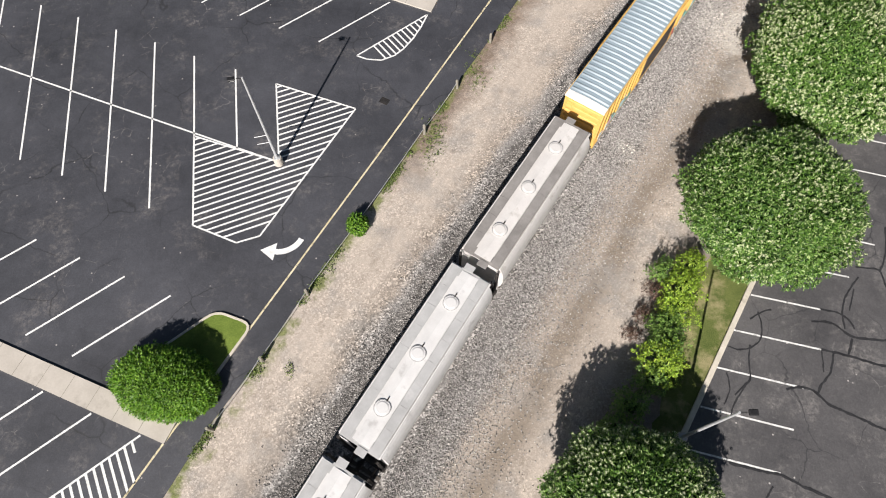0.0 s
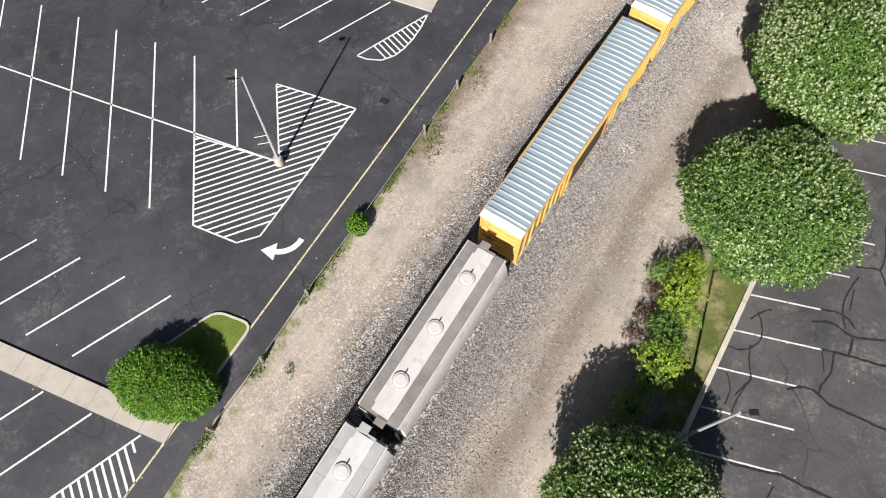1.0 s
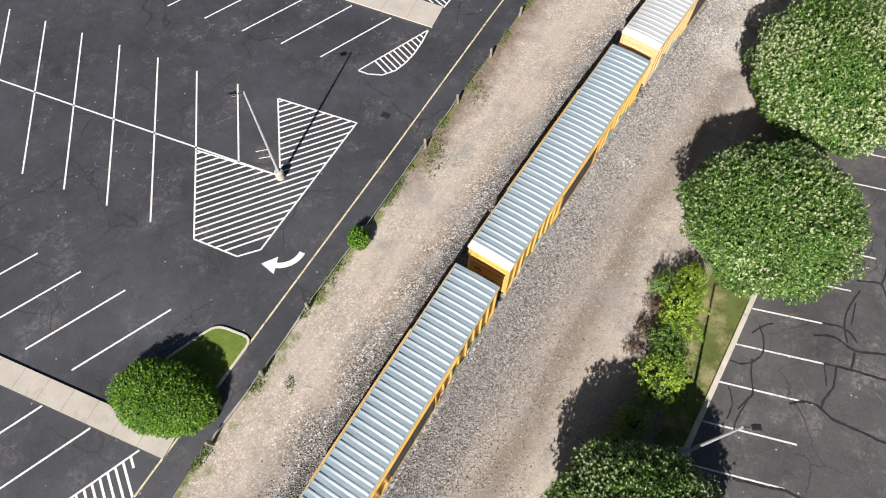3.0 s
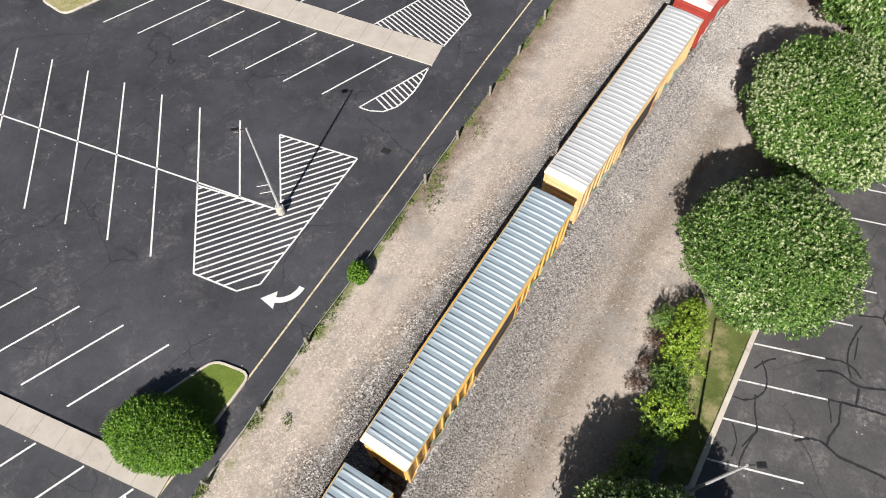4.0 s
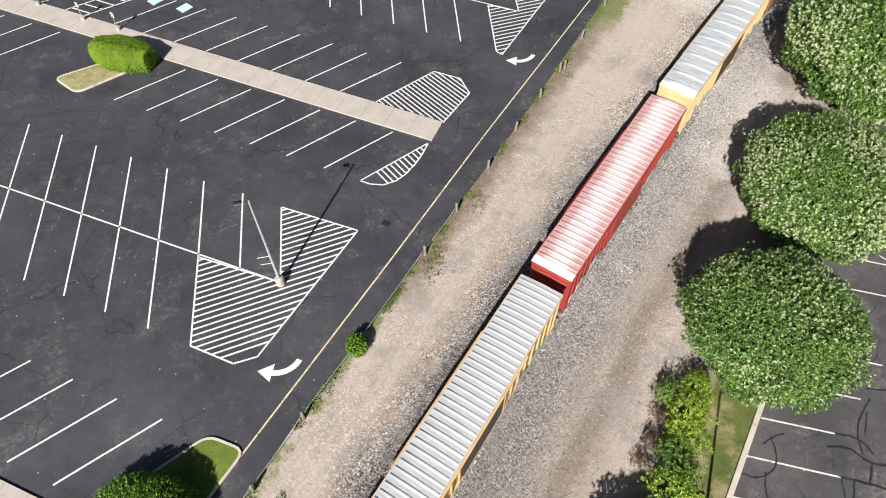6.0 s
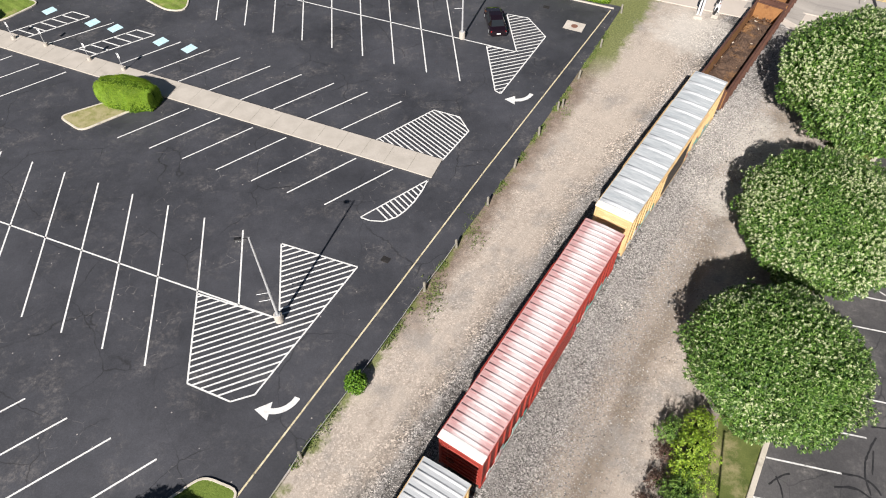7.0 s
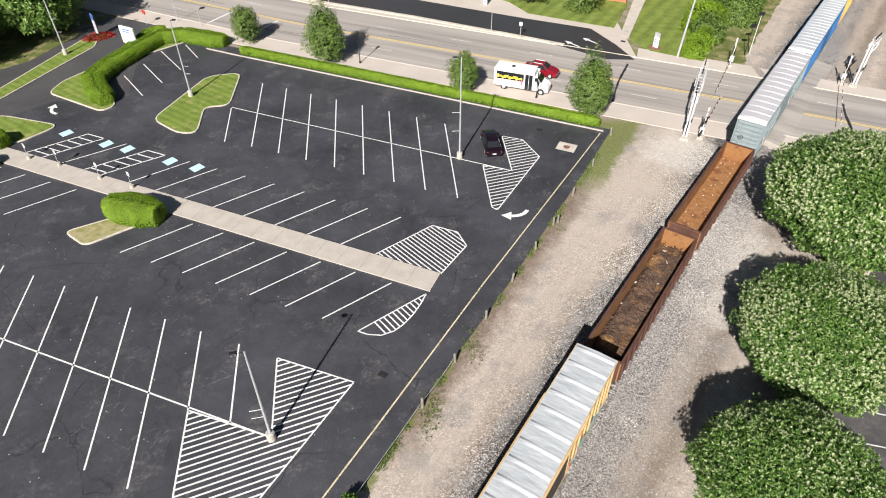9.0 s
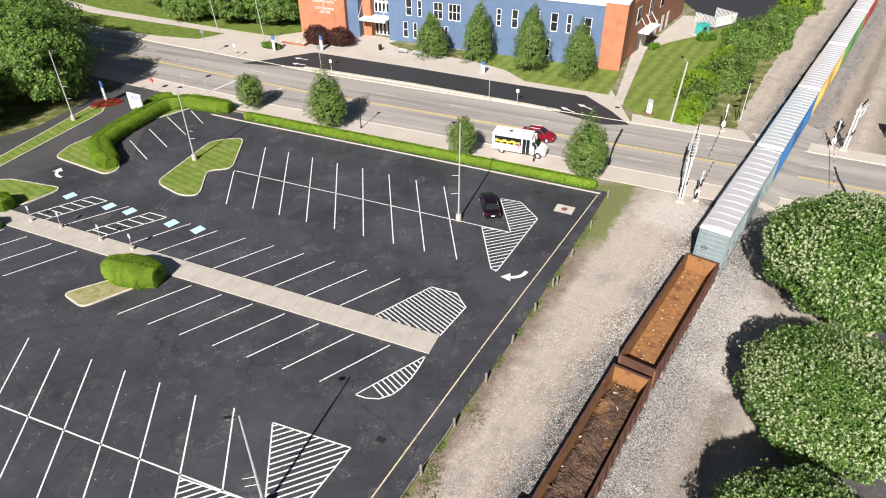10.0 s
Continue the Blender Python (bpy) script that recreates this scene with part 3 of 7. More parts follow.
def leaf_quads(points, normals, length, width, droop=0.5, spread=0.6):
    """One folded leaf at each point: corner points and faces."""
    n = len(points)
    nv = normals + rng.normal(0, spread, (n, 3))
    nv /= np.linalg.norm(nv, axis=1)[:, None]
    a = np.cross(nv, rng.normal(0, 1, (n, 3)))
    a /= np.linalg.norm(a, axis=1)[:, None] + 1e-9
    a[:, 2] -= droop * rng.random(n)
    a /= np.linalg.norm(a, axis=1)[:, None]
    b = np.cross(nv, a)
    ln = (length * (0.65 + 0.7 * rng.random(n)))[:, None]
    wd = width * ln / length
    base, tip = points, points + a * ln
    mid = points + a * ln * 0.45
    l, r = mid + b * wd * 0.5 + nv * wd * 0.16, mid - b * wd * 0.5 + nv * wd * 0.16
    verts = np.stack([base, l, tip, r], 1).reshape(-1, 3)
    k = np.arange(n)[:, None] * 4
    faces = np.concatenate([k + np.array([0, 3, 2]), k + np.array([0, 2, 1])])
    return verts, faces


def mesh_np(name, chunks, mats):
    """A mesh out of (verts, faces, material number) chunks."""
    vs, fs, mi, at = [], [], [], 0
    for v, f, k in chunks:
        vs.append(v)
        fs += (f + at).tolist() if isinstance(f, np.ndarray) else [[i + at for i in q] for q in f]
        mi += [k] * len(f)
        at += len(v)
    me = bpy.data.meshes.new(name)
    me.from_pydata(np.concatenate(vs).tolist(), [], fs)
    me.polygons.foreach_set("material_index", mi)
    for m in mats:
        me.materials.append(M[m])
    me.update()
    return me


def blob_points(n, radii, lumps, low=-0.55):
    """Points and normals on a lumpy ellipsoid, spread evenly, open towards the ground."""
    d = rng.normal(0, 1, (int(n * 2.2), 3))
    d /= np.linalg.norm(d, axis=1)[:, None]
    d = d[d[:, 2] > low][:n]
    r = np.ones(len(d))
    for c, size, amount in lumps:
        r += amount * np.exp(-((d - c) ** 2).sum(1) / size ** 2)
    p = d * r[:, None] * np.array(radii)
    nv = d / np.array(radii)
    nv /= np.linalg.norm(nv, axis=1)[:, None]
    return p, nv


def make_lumps(n, size, amount):
    c = rng.normal(0, 1, (n, 3))
    c /= np.linalg.norm(c, axis=1)[:, None]
    return [(c[i], size * (0.7 + 0.6 * rng.random()), amount * (rng.random() - 0.35)) for i in range(n)]


def core_mesh(radii, lumps, shrink, low=-0.7, rows=14, cols=22):
    """The inner mass of a crown, coloured dark for the shade between leaves."""
    vs = []
    for i in range(rows + 1):
        a = math.pi / 2 - (math.pi / 2 - math.asin(low)) * i / rows
        for j in range(cols):
            b = math.tau * j / cols
            vs.append((math.cos(a) * math.cos(b), math.cos(a) * math.sin(b), math.sin(a)))
    d = np.array(vs)
    r = np.ones(len(d))
    for c, size, amount in lumps:
        r += amount * np.exp(-((d - c) ** 2).sum(1) / size ** 2)
    v = d * r[:, None] * np.array(radii) * shrink
    f = [[i * cols + j, (i + 1) * cols + j, (i + 1) * cols + (j + 1) % cols, i * cols + (j + 1) % cols] for i in range(rows) for j in range(cols)]
    f.append([rows * cols + j for j in range(cols)])
    return v, f


def crown(name, radii, count, leaf, mats, lumps=40, lump=0.10, size=0.30, blossoms=0, low=-0.55, shrink=0.90, width=0.5, per=3, droop=0.5, spread=0.6, shell=0.07):
    """A crown of many leaves over a lumpy mass in a painted shade tone."""
    ls = make_lumps(lumps, size, lump)
    p, nv = blob_points(count, radii, ls, low)
    depth = 1.0 - shell * rng.random(len(p))
    # tufts: groups of leaves that stand out or lie back
    k = np.sin(p[:, 0] * 2.3 + 1.7 * np.sin(p[:, 1] * 1.9)) * np.sin(p[:, 1] * 2.1 + 1.3 * np.sin(p[:, 2] * 2.4)) * np.sin(p[:, 2] * 2.2 + p[:, 0])
    k2 = np.sin(p[:, 0] * 6.1 + 2.0 * np.sin(p[:, 1] * 4.9)) * np.sin(p[:, 1] * 5.7 + 1.5 * np.sin(p[:, 2] * 5.3))
    depth += 0.05 * k + 0.05 * k2
    p = p * depth[:, None]
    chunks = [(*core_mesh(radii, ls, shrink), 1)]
    for _ in range(per):
        v, f = leaf_quads(p + rng.normal(0, leaf * 0.25, p.shape), nv, leaf, leaf * width, droop, spread)
        chunks.append((v, f, 0))
    if blossoms:
        up = p[(nv[:, 2] > 0.35)]
        un = nv[(nv[:, 2] > 0.35)]
        clump = np.sin(up[:, 0] * 1.1 + 2.0) * np.sin(up[:, 1] * 0.9 + 0.5) + 0.3 * up[:, 0] / 5.0 + 1.1 * (rng.random(len(up)) - 0.3)
        sel = np.argsort(-clump)[:blossoms]
        for _ in range(3):
            v, f = leaf_quads(up[sel] + un[sel] * leaf * 0.3 + rng.normal(0, leaf * 0.22, up[sel].shape), un[sel], leaf * 0.5, leaf * 0.32, 0.0, 0.9)
            chunks.append((v, f, 2))
    return mesh_np(name, chunks, mats)


def tuft_leaves(c, nv, k, length, width, rise):
    """A rosette of k leaves at each point: bases together, tips spread and drooping."""
    n = len(c)
    t1 = np.cross(nv, rng.normal(0, 1, (n, 3)))
    t1 /= np.linalg.norm(t1, axis=1)[:, None] + 1e-9
    t2 = np.cross(nv, t1)
    vs, fs = [], []
    for j in range(k):
        a = math.tau * j / k + rng.normal(0, 0.35, n)
        e = rise + rng.normal(0, 0.28, n)
        out = t1 * np.cos(a)[:, None] + t2 * np.sin(a)[:, None]
        d = out * np.cos(e)[:, None] + nv * np.sin(e)[:, None]
        d[:, 2] -= 0.12
        up = nv * np.cos(e)[:, None] - out * np.sin(e)[:, None]
        b = np.cross(up, d)
        ln = (length * (0.7 + 0.6 * rng.random(n)))[:, None]
        wd = width * ln / length
        base = c + out * length * 0.08
        mid = base + d * ln * 0.5
        tip = base + d * ln - up * ln * 0.16
        vs.append(np.stack([base, mid + b * wd * 0.5, tip, mid - b * wd * 0.5], 1).reshape(-1, 3))
        q = np.arange(n)[:, None] * 4 + j * n * 4
        fs.append(np.concatenate([q + np.array([0, 3, 1]), q + np.array([1, 3, 2])]))
    return np.concatenate(vs), np.concatenate(fs)


def tufted(name, radii, count, leaf, mats, lumps=60, lump=0.2, size=0.25, low=-0.6, shrink=0.9, k=8, taper=0.0, rough=0.05, flowers=0.0, lean=(0.0, 0.0), rise=0.7, width=0.34):
    """A crown of leaf rosettes, spaced apart so that the core's painted shade shows between them."""
    ls = make_lumps(lumps, size, lump)
    i = np.arange(int(count * 2.0 / (1.0 - low)))
    z = 1.0 - 2.0 * (i + 0.5) / len(i)
    a = i * 2.399963
    r = np.sqrt(1 - z * z)
    d = np.stack([r * np.cos(a), r * np.sin(a), z], 1) + rng.normal(0, 0.95 / math.sqrt(count), (len(i), 3))
    d /= np.linalg.norm(d, axis=1)[:, None]
    d = d[d[:, 2] > low]
    rr = np.ones(len(d))
    for c, sz, amount in ls:
        rr += amount * np.exp(-((d - c) ** 2).sum(1) / sz ** 2)
    p = d * rr[:, None] * np.array(radii)
    q = p * 0.9 / leaf
    waves = np.sin(q[:, 0] + 1.7 * np.sin(q[:, 1] * 0.83)) * np.sin(q[:, 1] * 1.07 + 1.5 * np.sin(q[:, 2] * 0.91)) + 0.6 * np.sin(q[:, 2] * 1.3 + q[:, 0] * 0.7)
    p *= (1.0 + np.clip(rng.normal(0, rough, len(p)), -2.0 * rough, 1.2 * rough) + rough * 1.25 * waves)[:, None]
    nv = d / np.array(radii)
    nv /= np.linalg.norm(nv, axis=1)[:, None]
    nv = nv * 0.75 + np.array([0, 0, 0.45]) + rng.normal(0, 0.16, nv.shape)
    nv /= np.linalg.norm(nv, axis=1)[:, None]

    def narrow(q):
        f = 1.0 - taper * (q[:, 2] / radii[2])
        return q * np.stack([f, f, np.ones(len(q))], 1)

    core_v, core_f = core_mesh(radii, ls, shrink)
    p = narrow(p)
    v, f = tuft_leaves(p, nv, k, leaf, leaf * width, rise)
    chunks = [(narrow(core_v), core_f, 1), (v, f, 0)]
    v, f = tuft_leaves(p * 0.94, nv, max(4, k - 4), leaf, leaf * width, -0.1)
    chunks.append((v, f, 0))
    if flowers:
        chance = flowers * (0.45 + 0.55 * np.sin(p[:, 0] * 0.9 + 1.0) * np.sin(p[:, 1] * 0.8 + 2.0)) + lean[0] * p[:, 0] / radii[0] + lean[1] * p[:, 1] / radii[1]
        pick = (rng.random(len(p)) < chance) & (d[:, 2] > -0.15)
        q, qn = p[pick], nv[pick]
        for lift in (0.10, 0.22):
            v, f = tuft_leaves(q + qn * leaf * lift * 3.0 + rng.normal(0, leaf * 0.10, q.shape), qn, 5, leaf * 0.46, leaf * 0.22, 0.8)
            chunks.append((v, f, 2))
    return mesh_np(name, chunks, mats)


def trunk_bm(height, r, reach, limbs, seed):
    rd = random.Random(seed)
    bm = bmesh.new()
    rod(bm, (0, 0, -0.1), (0.05, 0, height * 0.55), r, r * 0.75, 9)
    rod(bm, (0.05, 0, height * 0.55), (0, 0.05, height), r * 0.75, r * 0.35, 8)
    for i in range(limbs):
        a = math.tau * i / limbs + rd.random()
        z = height * (0.45 + 0.4 * rd.random())
        rod(bm, (0.03, 0, z), (math.cos(a) * reach, math.sin(a) * reach, z + reach * 0.7), r * 0.45, r * 0.15, 6)
    return bm


def tree(name, m, crown_me, crown_z, trunk_h, trunk_r, reach, label, group="", turn=0.0, category="tree"):
    t = thing(name, label, category, m, group)
    part("trunk", trunk_bm(trunk_h, trunk_r, reach, 6, int(m.translation.x * 7)), "bark", t)
    c = new("crown", crown_me)
    c.parent = t
    c.matrix_basis = pose(0, 0, crown_z, 0, 0, turn)
    return t


def hedge_mesh(name, path, width, height, leaf, mats, density=60, wobble=0.12):
    """A clipped hedge along a path: rounded section, leaves over a core coloured as inner shade."""
    pts = [Vector(p) for p in path]
    seg = [(b - a).length for a, b in zip(pts, pts[1:])]
    total = sum(seg)

    def at(s):
        for a, b, l in zip(pts, pts[1:], seg):
            if s <= l or b is pts[-1]:
                d = (b - a).normalized()
                return a + d * min(s, l), d
            s -= l

    def shape(s, ang):
        p, d = at(s)
        side = Vector((-d.y, d.x))
        c, z = math.cos(ang), math.sin(ang)
        c = math.copysign(abs(c) ** 0.55, c)
        z = abs(z) ** 0.45
        w = 1.0 + wobble * (noise.noise((p.x * 0.7, p.y * 0.7, c)) + 0.4 * noise.noise((p.x * 2.1, p.y * 2.1, z * 2)))
        end = min(1.0, 0.55 + (min(s, total - s) / (width * 0.5)) * 0.45)
        o = side * c * width / 2 * w * end
        return (p.x + o.x, p.y + o.y, z * height * (0.92 + 0.10 * w) * (0.8 + 0.2 * end)), (side.x * c, side.y * c, z * 0.9 + 0.05)

    rows = max(3, int(total / 0.5))
    cols = 10
    vs = [shape(total * i / rows, math.pi * j / cols)[0] for i in range(rows + 1) for j in range(cols + 1)]
    mids = np.array([[*at(total * i / rows)[0], 0] for i in range(rows + 1) for j in range(cols + 1)])
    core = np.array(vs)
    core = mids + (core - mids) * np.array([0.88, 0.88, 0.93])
    fs = [[i * (cols + 1) + j, (i + 1) * (cols + 1) + j, (i + 1) * (cols + 1) + j + 1, i * (cols + 1) + j + 1] for i in range(rows) for j in range(cols)]
    fs += [list(range(cols + 1)), [rows * (cols + 1) + j for j in range(cols, -1, -1)]]
    n = int(total * (width + 2 * height) * density)
    got = [shape(total * rng.random(), math.pi * rng.random()) for _ in range(n)]
    cap = int((width * height) * density)
    for s0 in (0.0, total):
        sgn = -1 if s0 == 0 else 1
        p0, d0 = at(s0)
        for _ in range(cap):
            (x, y, z), _nv = shape(s0, math.pi * rng.random())
            f = rng.random() ** 0.5
            got.append(((p0.x + (x - p0.x) * f + d0.x * sgn * 0.04, p0.y + (y - p0.y) * f + d0.y * sgn * 0.04, z * f), (d0.x * sgn, d0.y * sgn, 0.2)))
    p, nv = np.array([g[0] for g in got]), np.array([g[1] for g in got])
    p[:, 2] = np.maximum(p[:, 2], 0.05)
    v1, f1 = leaf_quads(p, nv, leaf, leaf * 0.5, 0.0, 0.4)
    v2, f2 = leaf_quads(p + rng.normal(0, leaf * 0.4, p.shape), nv, leaf, leaf * 0.45, 0.0, 0.5)
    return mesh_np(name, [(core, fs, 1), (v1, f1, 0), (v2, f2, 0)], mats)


def hedge(path, width, height, label, leaf=0.16, mats=("leaf_hedge", "leaf_shade_core"), density=60, name="hedge", category="hedge"):
    cx, cy = sum(p[0] for p in path) / len(path), sum(p[1] for p in path) / len(path)
    me = hedge_mesh(name, [(x - cx, y - cy) for x, y in path], width, height, leaf, mats, density)
    t = thing(name, label, category, pose(cx, cy, 0.05))
    f = new("foliage", me)
    f.parent = t
    stem = bmesh.new()
    for x, y in ((path[0][0] - cx, path[0][1] - cy), (path[-1][0] - cx, path[-1][1] - cy)):
        rod(stem, (x * 0.6, y * 0.6, -0.05), (x * 0.6, y * 0.6, height * 0.5), 0.05, 0.03, 6)
    part("stems", stem, "bark", t)
    return t


# ---------------------------------------------------------------- ground
ground_bm = bmesh.new()
box(ground_bm, -1500, 1500, -1500, 1500, -0.6, 0.0)
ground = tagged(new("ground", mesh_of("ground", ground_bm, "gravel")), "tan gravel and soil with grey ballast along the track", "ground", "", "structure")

# right edge of the car park's asphalt, following the track at a distance
EDGE = [(-22.0, -9.0), (-15.75, 2.1), (-13.8, 6.0), (-11.2, 10.1), (-8.9, 14.4), (-7.0, 17.6), (-4.85, 20.9), (-1.2, 27.5), (3.2, 34.8), (6.0, 39.6), (9.6, 46.1), (16.1, 57.8), (19.9, 65.0)]
car_park = slab("car_park", EDGE + [(-31.5, 89.3), (-38.0, 93.0), (-90.0, 60.0), (-90.0, -9.0)], 0.03, 0.3, "lot", None, "dark sealed asphalt car park with white painted bays", "structure", "car park")
drive = slab("driveway", [(-49.0, 72.0), (-40.0, 74.0), (-42.4, 84.5), (-41.0, 92.0), (-44.5, 97.5), (-52.5, 100.5), (-56.0, 93.0), (-70.0, 70.0), (-60.0, 60.0)], 0.034, 0.3, "lane", None, "asphalt driveway from the car park to the road", "structure", "driveway")
old_lot = slab("worn_car_park", [(13.6, 4.9), (9.4, -1.5), (6.0, -9.0), (90.0, -9.0), (90.0, 45.0), (41.5, 45.0), (32.5, 35.0), (19.75, 14.7)], 0.03, 0.3, "oldlot", None, "grey worn asphalt car park with sealed cracks", "structure", "car park")

def ragged(pts, step, amount):
    """A polygon with uneven edges, as grass grows."""
    rd = random.Random(len(pts) * 7)
    out = []
    for i, p in enumerate(pts):
        a, b = Vector(p), Vector(pts[(i + 1) % len(pts)])
        n = max(1, int((b - a).length / step))
        d = (b - a).normalized()
        s = Vector((-d.y, d.x))
        out += [tuple(a.lerp(b, k / n) + s * (rd.uniform(-amount, amount) if k else 0.0)) for k in range(n)]
    return out


# ---- the road and what runs beside it
ROAD = [(-150.0, 166.0), (-95.0, 135.5), (-59.1, 115.9), (-21.6, 97.0), (8.0, 84.4), (36.9, 72.1), (52.7, 64.6), (80.0, 51.0), (150.0, 15.0)]


def beside(o):
    """The road's middle line moved o metres to its far side."""
    out = []
    for i, p in enumerate(ROAD):
        a, b = Vector(ROAD[max(i - 1, 0)]), Vector(ROAD[min(i + 1, len(ROAD) - 1)])
        d = (b - a).normalized()
        out.append((p[0] - d.y * o, p[1] + d.x * o))
    return out


def along(o, s0, s1, n=2):
    """Points between two x positions on the road's line moved by o."""
    line = beside(o)
    xs, ys = [p[0] for p in line], [p[1] for p in line]
    return [(x, float(np.interp(x, xs, ys))) for x in np.linspace(s0, s1, n)]


def band(name, o0, o1, top, thick, material, label, category):
    return slab(name, beside(o0) + beside(o1)[::-1], top, thick, material, None, label, "structure", category)


road = band("road", -6.6, 7.9, 0.022, 0.25, "road", "worn grey four-lane road with tyre lines", "road")
near_walk = band("pavement_near", -10.3, -6.6, 0.10, 0.3, "paver", "tan concrete pavement beside the road", "pavement")
far_walk = slab("pavement_far", along(7.9, -120, 27.5, 30) + along(30.0, -120, 27.5, 30)[::-1], 0.085, 0.3, "paver", None, "broad tan concrete pavement before the building", "structure", "pavement")
far_walk_mid = slab("pavement_corner", along(7.9, 27.5, 42.5, 4) + along(11.2, 28.5, 42.5, 4)[::-1], 0.085, 0.3, "paver", None, "tan concrete pavement at the lawn's corner", "structure", "pavement")
far_walk_right = slab("pavement_crossing", along(7.9, 43.5, 120, 12) + along(11.0, 43.5, 120, 12)[::-1], 0.085, 0.3, "paver", None, "narrow tan pavement beyond the crossing", "structure", "pavement")
for o, nm in ((-6.6, "kerb_near"), (7.95, "kerb_far")):
    tagged(sweep(nm, beside(o), KERB, "paver" if o < 0 else "kerb"), "pale concrete kerb of the road", "kerb", "", "structure")


def paint(name, ends, w, z, material, parent, label=""):
    bm = bmesh.new()
    for p, q in zip(ends, ends[1:]):
        line_bm(bm, p, q, w, z)
    return part(name, bm, material, parent, label)


for o in (-0.16, 0.16):
    paint("centre_line", along(o, -110, 120, 24), 0.21, 0.030, "yellow", road, "double yellow centre line")
for o in (-3.35, 3.9):
    for i, x in enumerate(np.arange(-82.0, 100.0, 11.4)):
        paint("lane_dash", along(o, x + 3.6, x + 6.6), 0.12, 0.030, "wornwhite", road)
for x0 in (-36.5, -28.5):
    paint("stop_bar", [along(-6.2, x0, x0 + 1)[0], along(-0.4, x0 + 2.9, x0 + 4)[0]], 0.45, 0.030, "wornwhite", road)
# sealed cracks over the road by the crossing
def wander(p, q, n, amount, seed):
    rd = random.Random(seed)
    p, q = Vector(p), Vector(q)
    d = (q - p).normalized()
    s = Vector((-d.y, d.x))
    k = rd.uniform(0, 50)
    return [tuple(p + (q - p) * i / n + s * amount * 3.0 * (noise.noise((k + i * 0.11, 0.5, 0.0)) + 0.12 * noise.noise((k + i * 0.6, 3.5, 0.0)))) for i in range(n + 1)]


def tar_line(pts, w, z, parent, seed=0):
    rd = random.Random(seed)
    bm = bmesh.new()
    last = None
    for i, p in enumerate(pts):
        a, b = Vector(pts[max(i - 1, 0)]), Vector(pts[min(i + 1, len(pts) - 1)])
        d = (b - a).normalized()
        s = Vector((-d.y, d.x)) * w * rd.uniform(0.35, 0.65)
        pair = [bm.verts.new((p[0] + s.x, p[1] + s.y, z)), bm.verts.new((p[0] - s.x, p[1] - s.y, z))]
        if last:
            bm.faces.new((last[1], pair[1], pair[0], last[0]))
        last = pair
    return part("sealed_crack", bm, "tar", parent)


tar_line(wander((20.4, 69.4), (26.0, 82.6), 14, 0.25, 3), 0.28, 0.032, road, 3)
tar_line(wander((46.6, 60.6), (50.4, 71.0), 12, 0.3, 4), 0.30, 0.032, road, 4)
for k, (a, b) in enumerate((((-30, 97), (-18, 92)), ((-8, 93), (6, 87.2)), ((-50, 113), (-36, 106)))):
    tar_line(wander(a, b, 10, 0.12, 10 + k), 0.09, 0.031, road, k)

# turning lane and lawns before the building
LANE = [(-35.0, 110.3), (-31.2, 112.0), (-26.6, 114.4), (-23.0, 116.0), (-5.1, 108.0), (12.8, 99.4), (22.9, 95.0), (25.5, 89.0), (27.0, 84.0), (23.2, 84.2), (17.5, 88.6), (11.6, 92.4), (-4.3, 100.1), (-22.1, 107.8)]
turn_lane = slab("turning_lane", LANE, 0.094, 0.2, "fresh", None, "fresh black asphalt turning lane with white arrows", "structure", "lane")
island = tagged(sweep("lane_kerb", [(-23.5, 108.0), (-4.3, 99.8), (11.6, 92.1), (17.9, 88.9)], [(-0.35, 0.0), (-0.35, 0.2), (-0.25, 0.23), (0.25, 0.23), (0.35, 0.2), (0.35, 0.0)], "kerb"), "pale concrete divider between lane and road", "kerb", "", "structure")
lawn_front = slab("lawn_front", [(11.4, 106.2), (14.0, 101.2), (26.5, 95.2), (31.0, 105.8), (13.6, 114.0), (7.0, 116.5), (4.0, 113.0)], 0.13, 0.2, "lushgrass", None, "green lawn along the building's foot", "structure", "lawn")
lawn_bed = slab("planting_bed", [(-10.0, 121.5), (-7.0, 117.6), (5.4, 111.4), (8.2, 113.0), (5.0, 116.6), (-8.0, 122.6)], 0.13, 0.2, "roughgrass", None, "narrow green bed between bench and wall", "structure", "bed")
lawn_side = slab("lawn_side", [(27.9, 91.2), (30.0, 86.8), (33.4, 84.9), (36.5, 83.3), (40.0, 90.0), (52.0, 108.0), (66.0, 128.0), (72.0, 140.0), (52.8, 128.2), (44.0, 121.5), (38.0, 116.5)], 0.12, 0.2, "lushgrass", None, "striped mown lawn on a slope", "structure", "lawn")
side_path = slab("side_path", [(26.9, 92.6), (27.8, 91.3), (38.6, 117.8), (44.5, 121.9), (50.5, 125.4), (55.0, 139.0), (52.5, 140.0), (42.0, 124.0), (36.5, 118.8)], 0.125, 0.2, "pale_concrete", None, "pale concrete path beside the building", "structure", "path")
back_lot = slab("rear_asphalt", [(51.0, 127.0), (56.0, 130.0), (74.0, 141.0), (95.0, 190.0), (56.0, 190.0), (56.5, 139.0)], 0.13, 0.2, "fresh", None, "black asphalt yard behind the building", "structure", "yard")
lawn_left = slab("lawn_far", [(-96.0, 152.0), (-71.6, 133.2), (-56.0, 126.4), (-47.2, 124.2), (-43.0, 127.6), (-50.0, 131.0), (-76.0, 142.8), (-100.0, 160.0)], 0.13, 0.2, "grass", None, "green lawn beyond the road", "structure", "lawn")
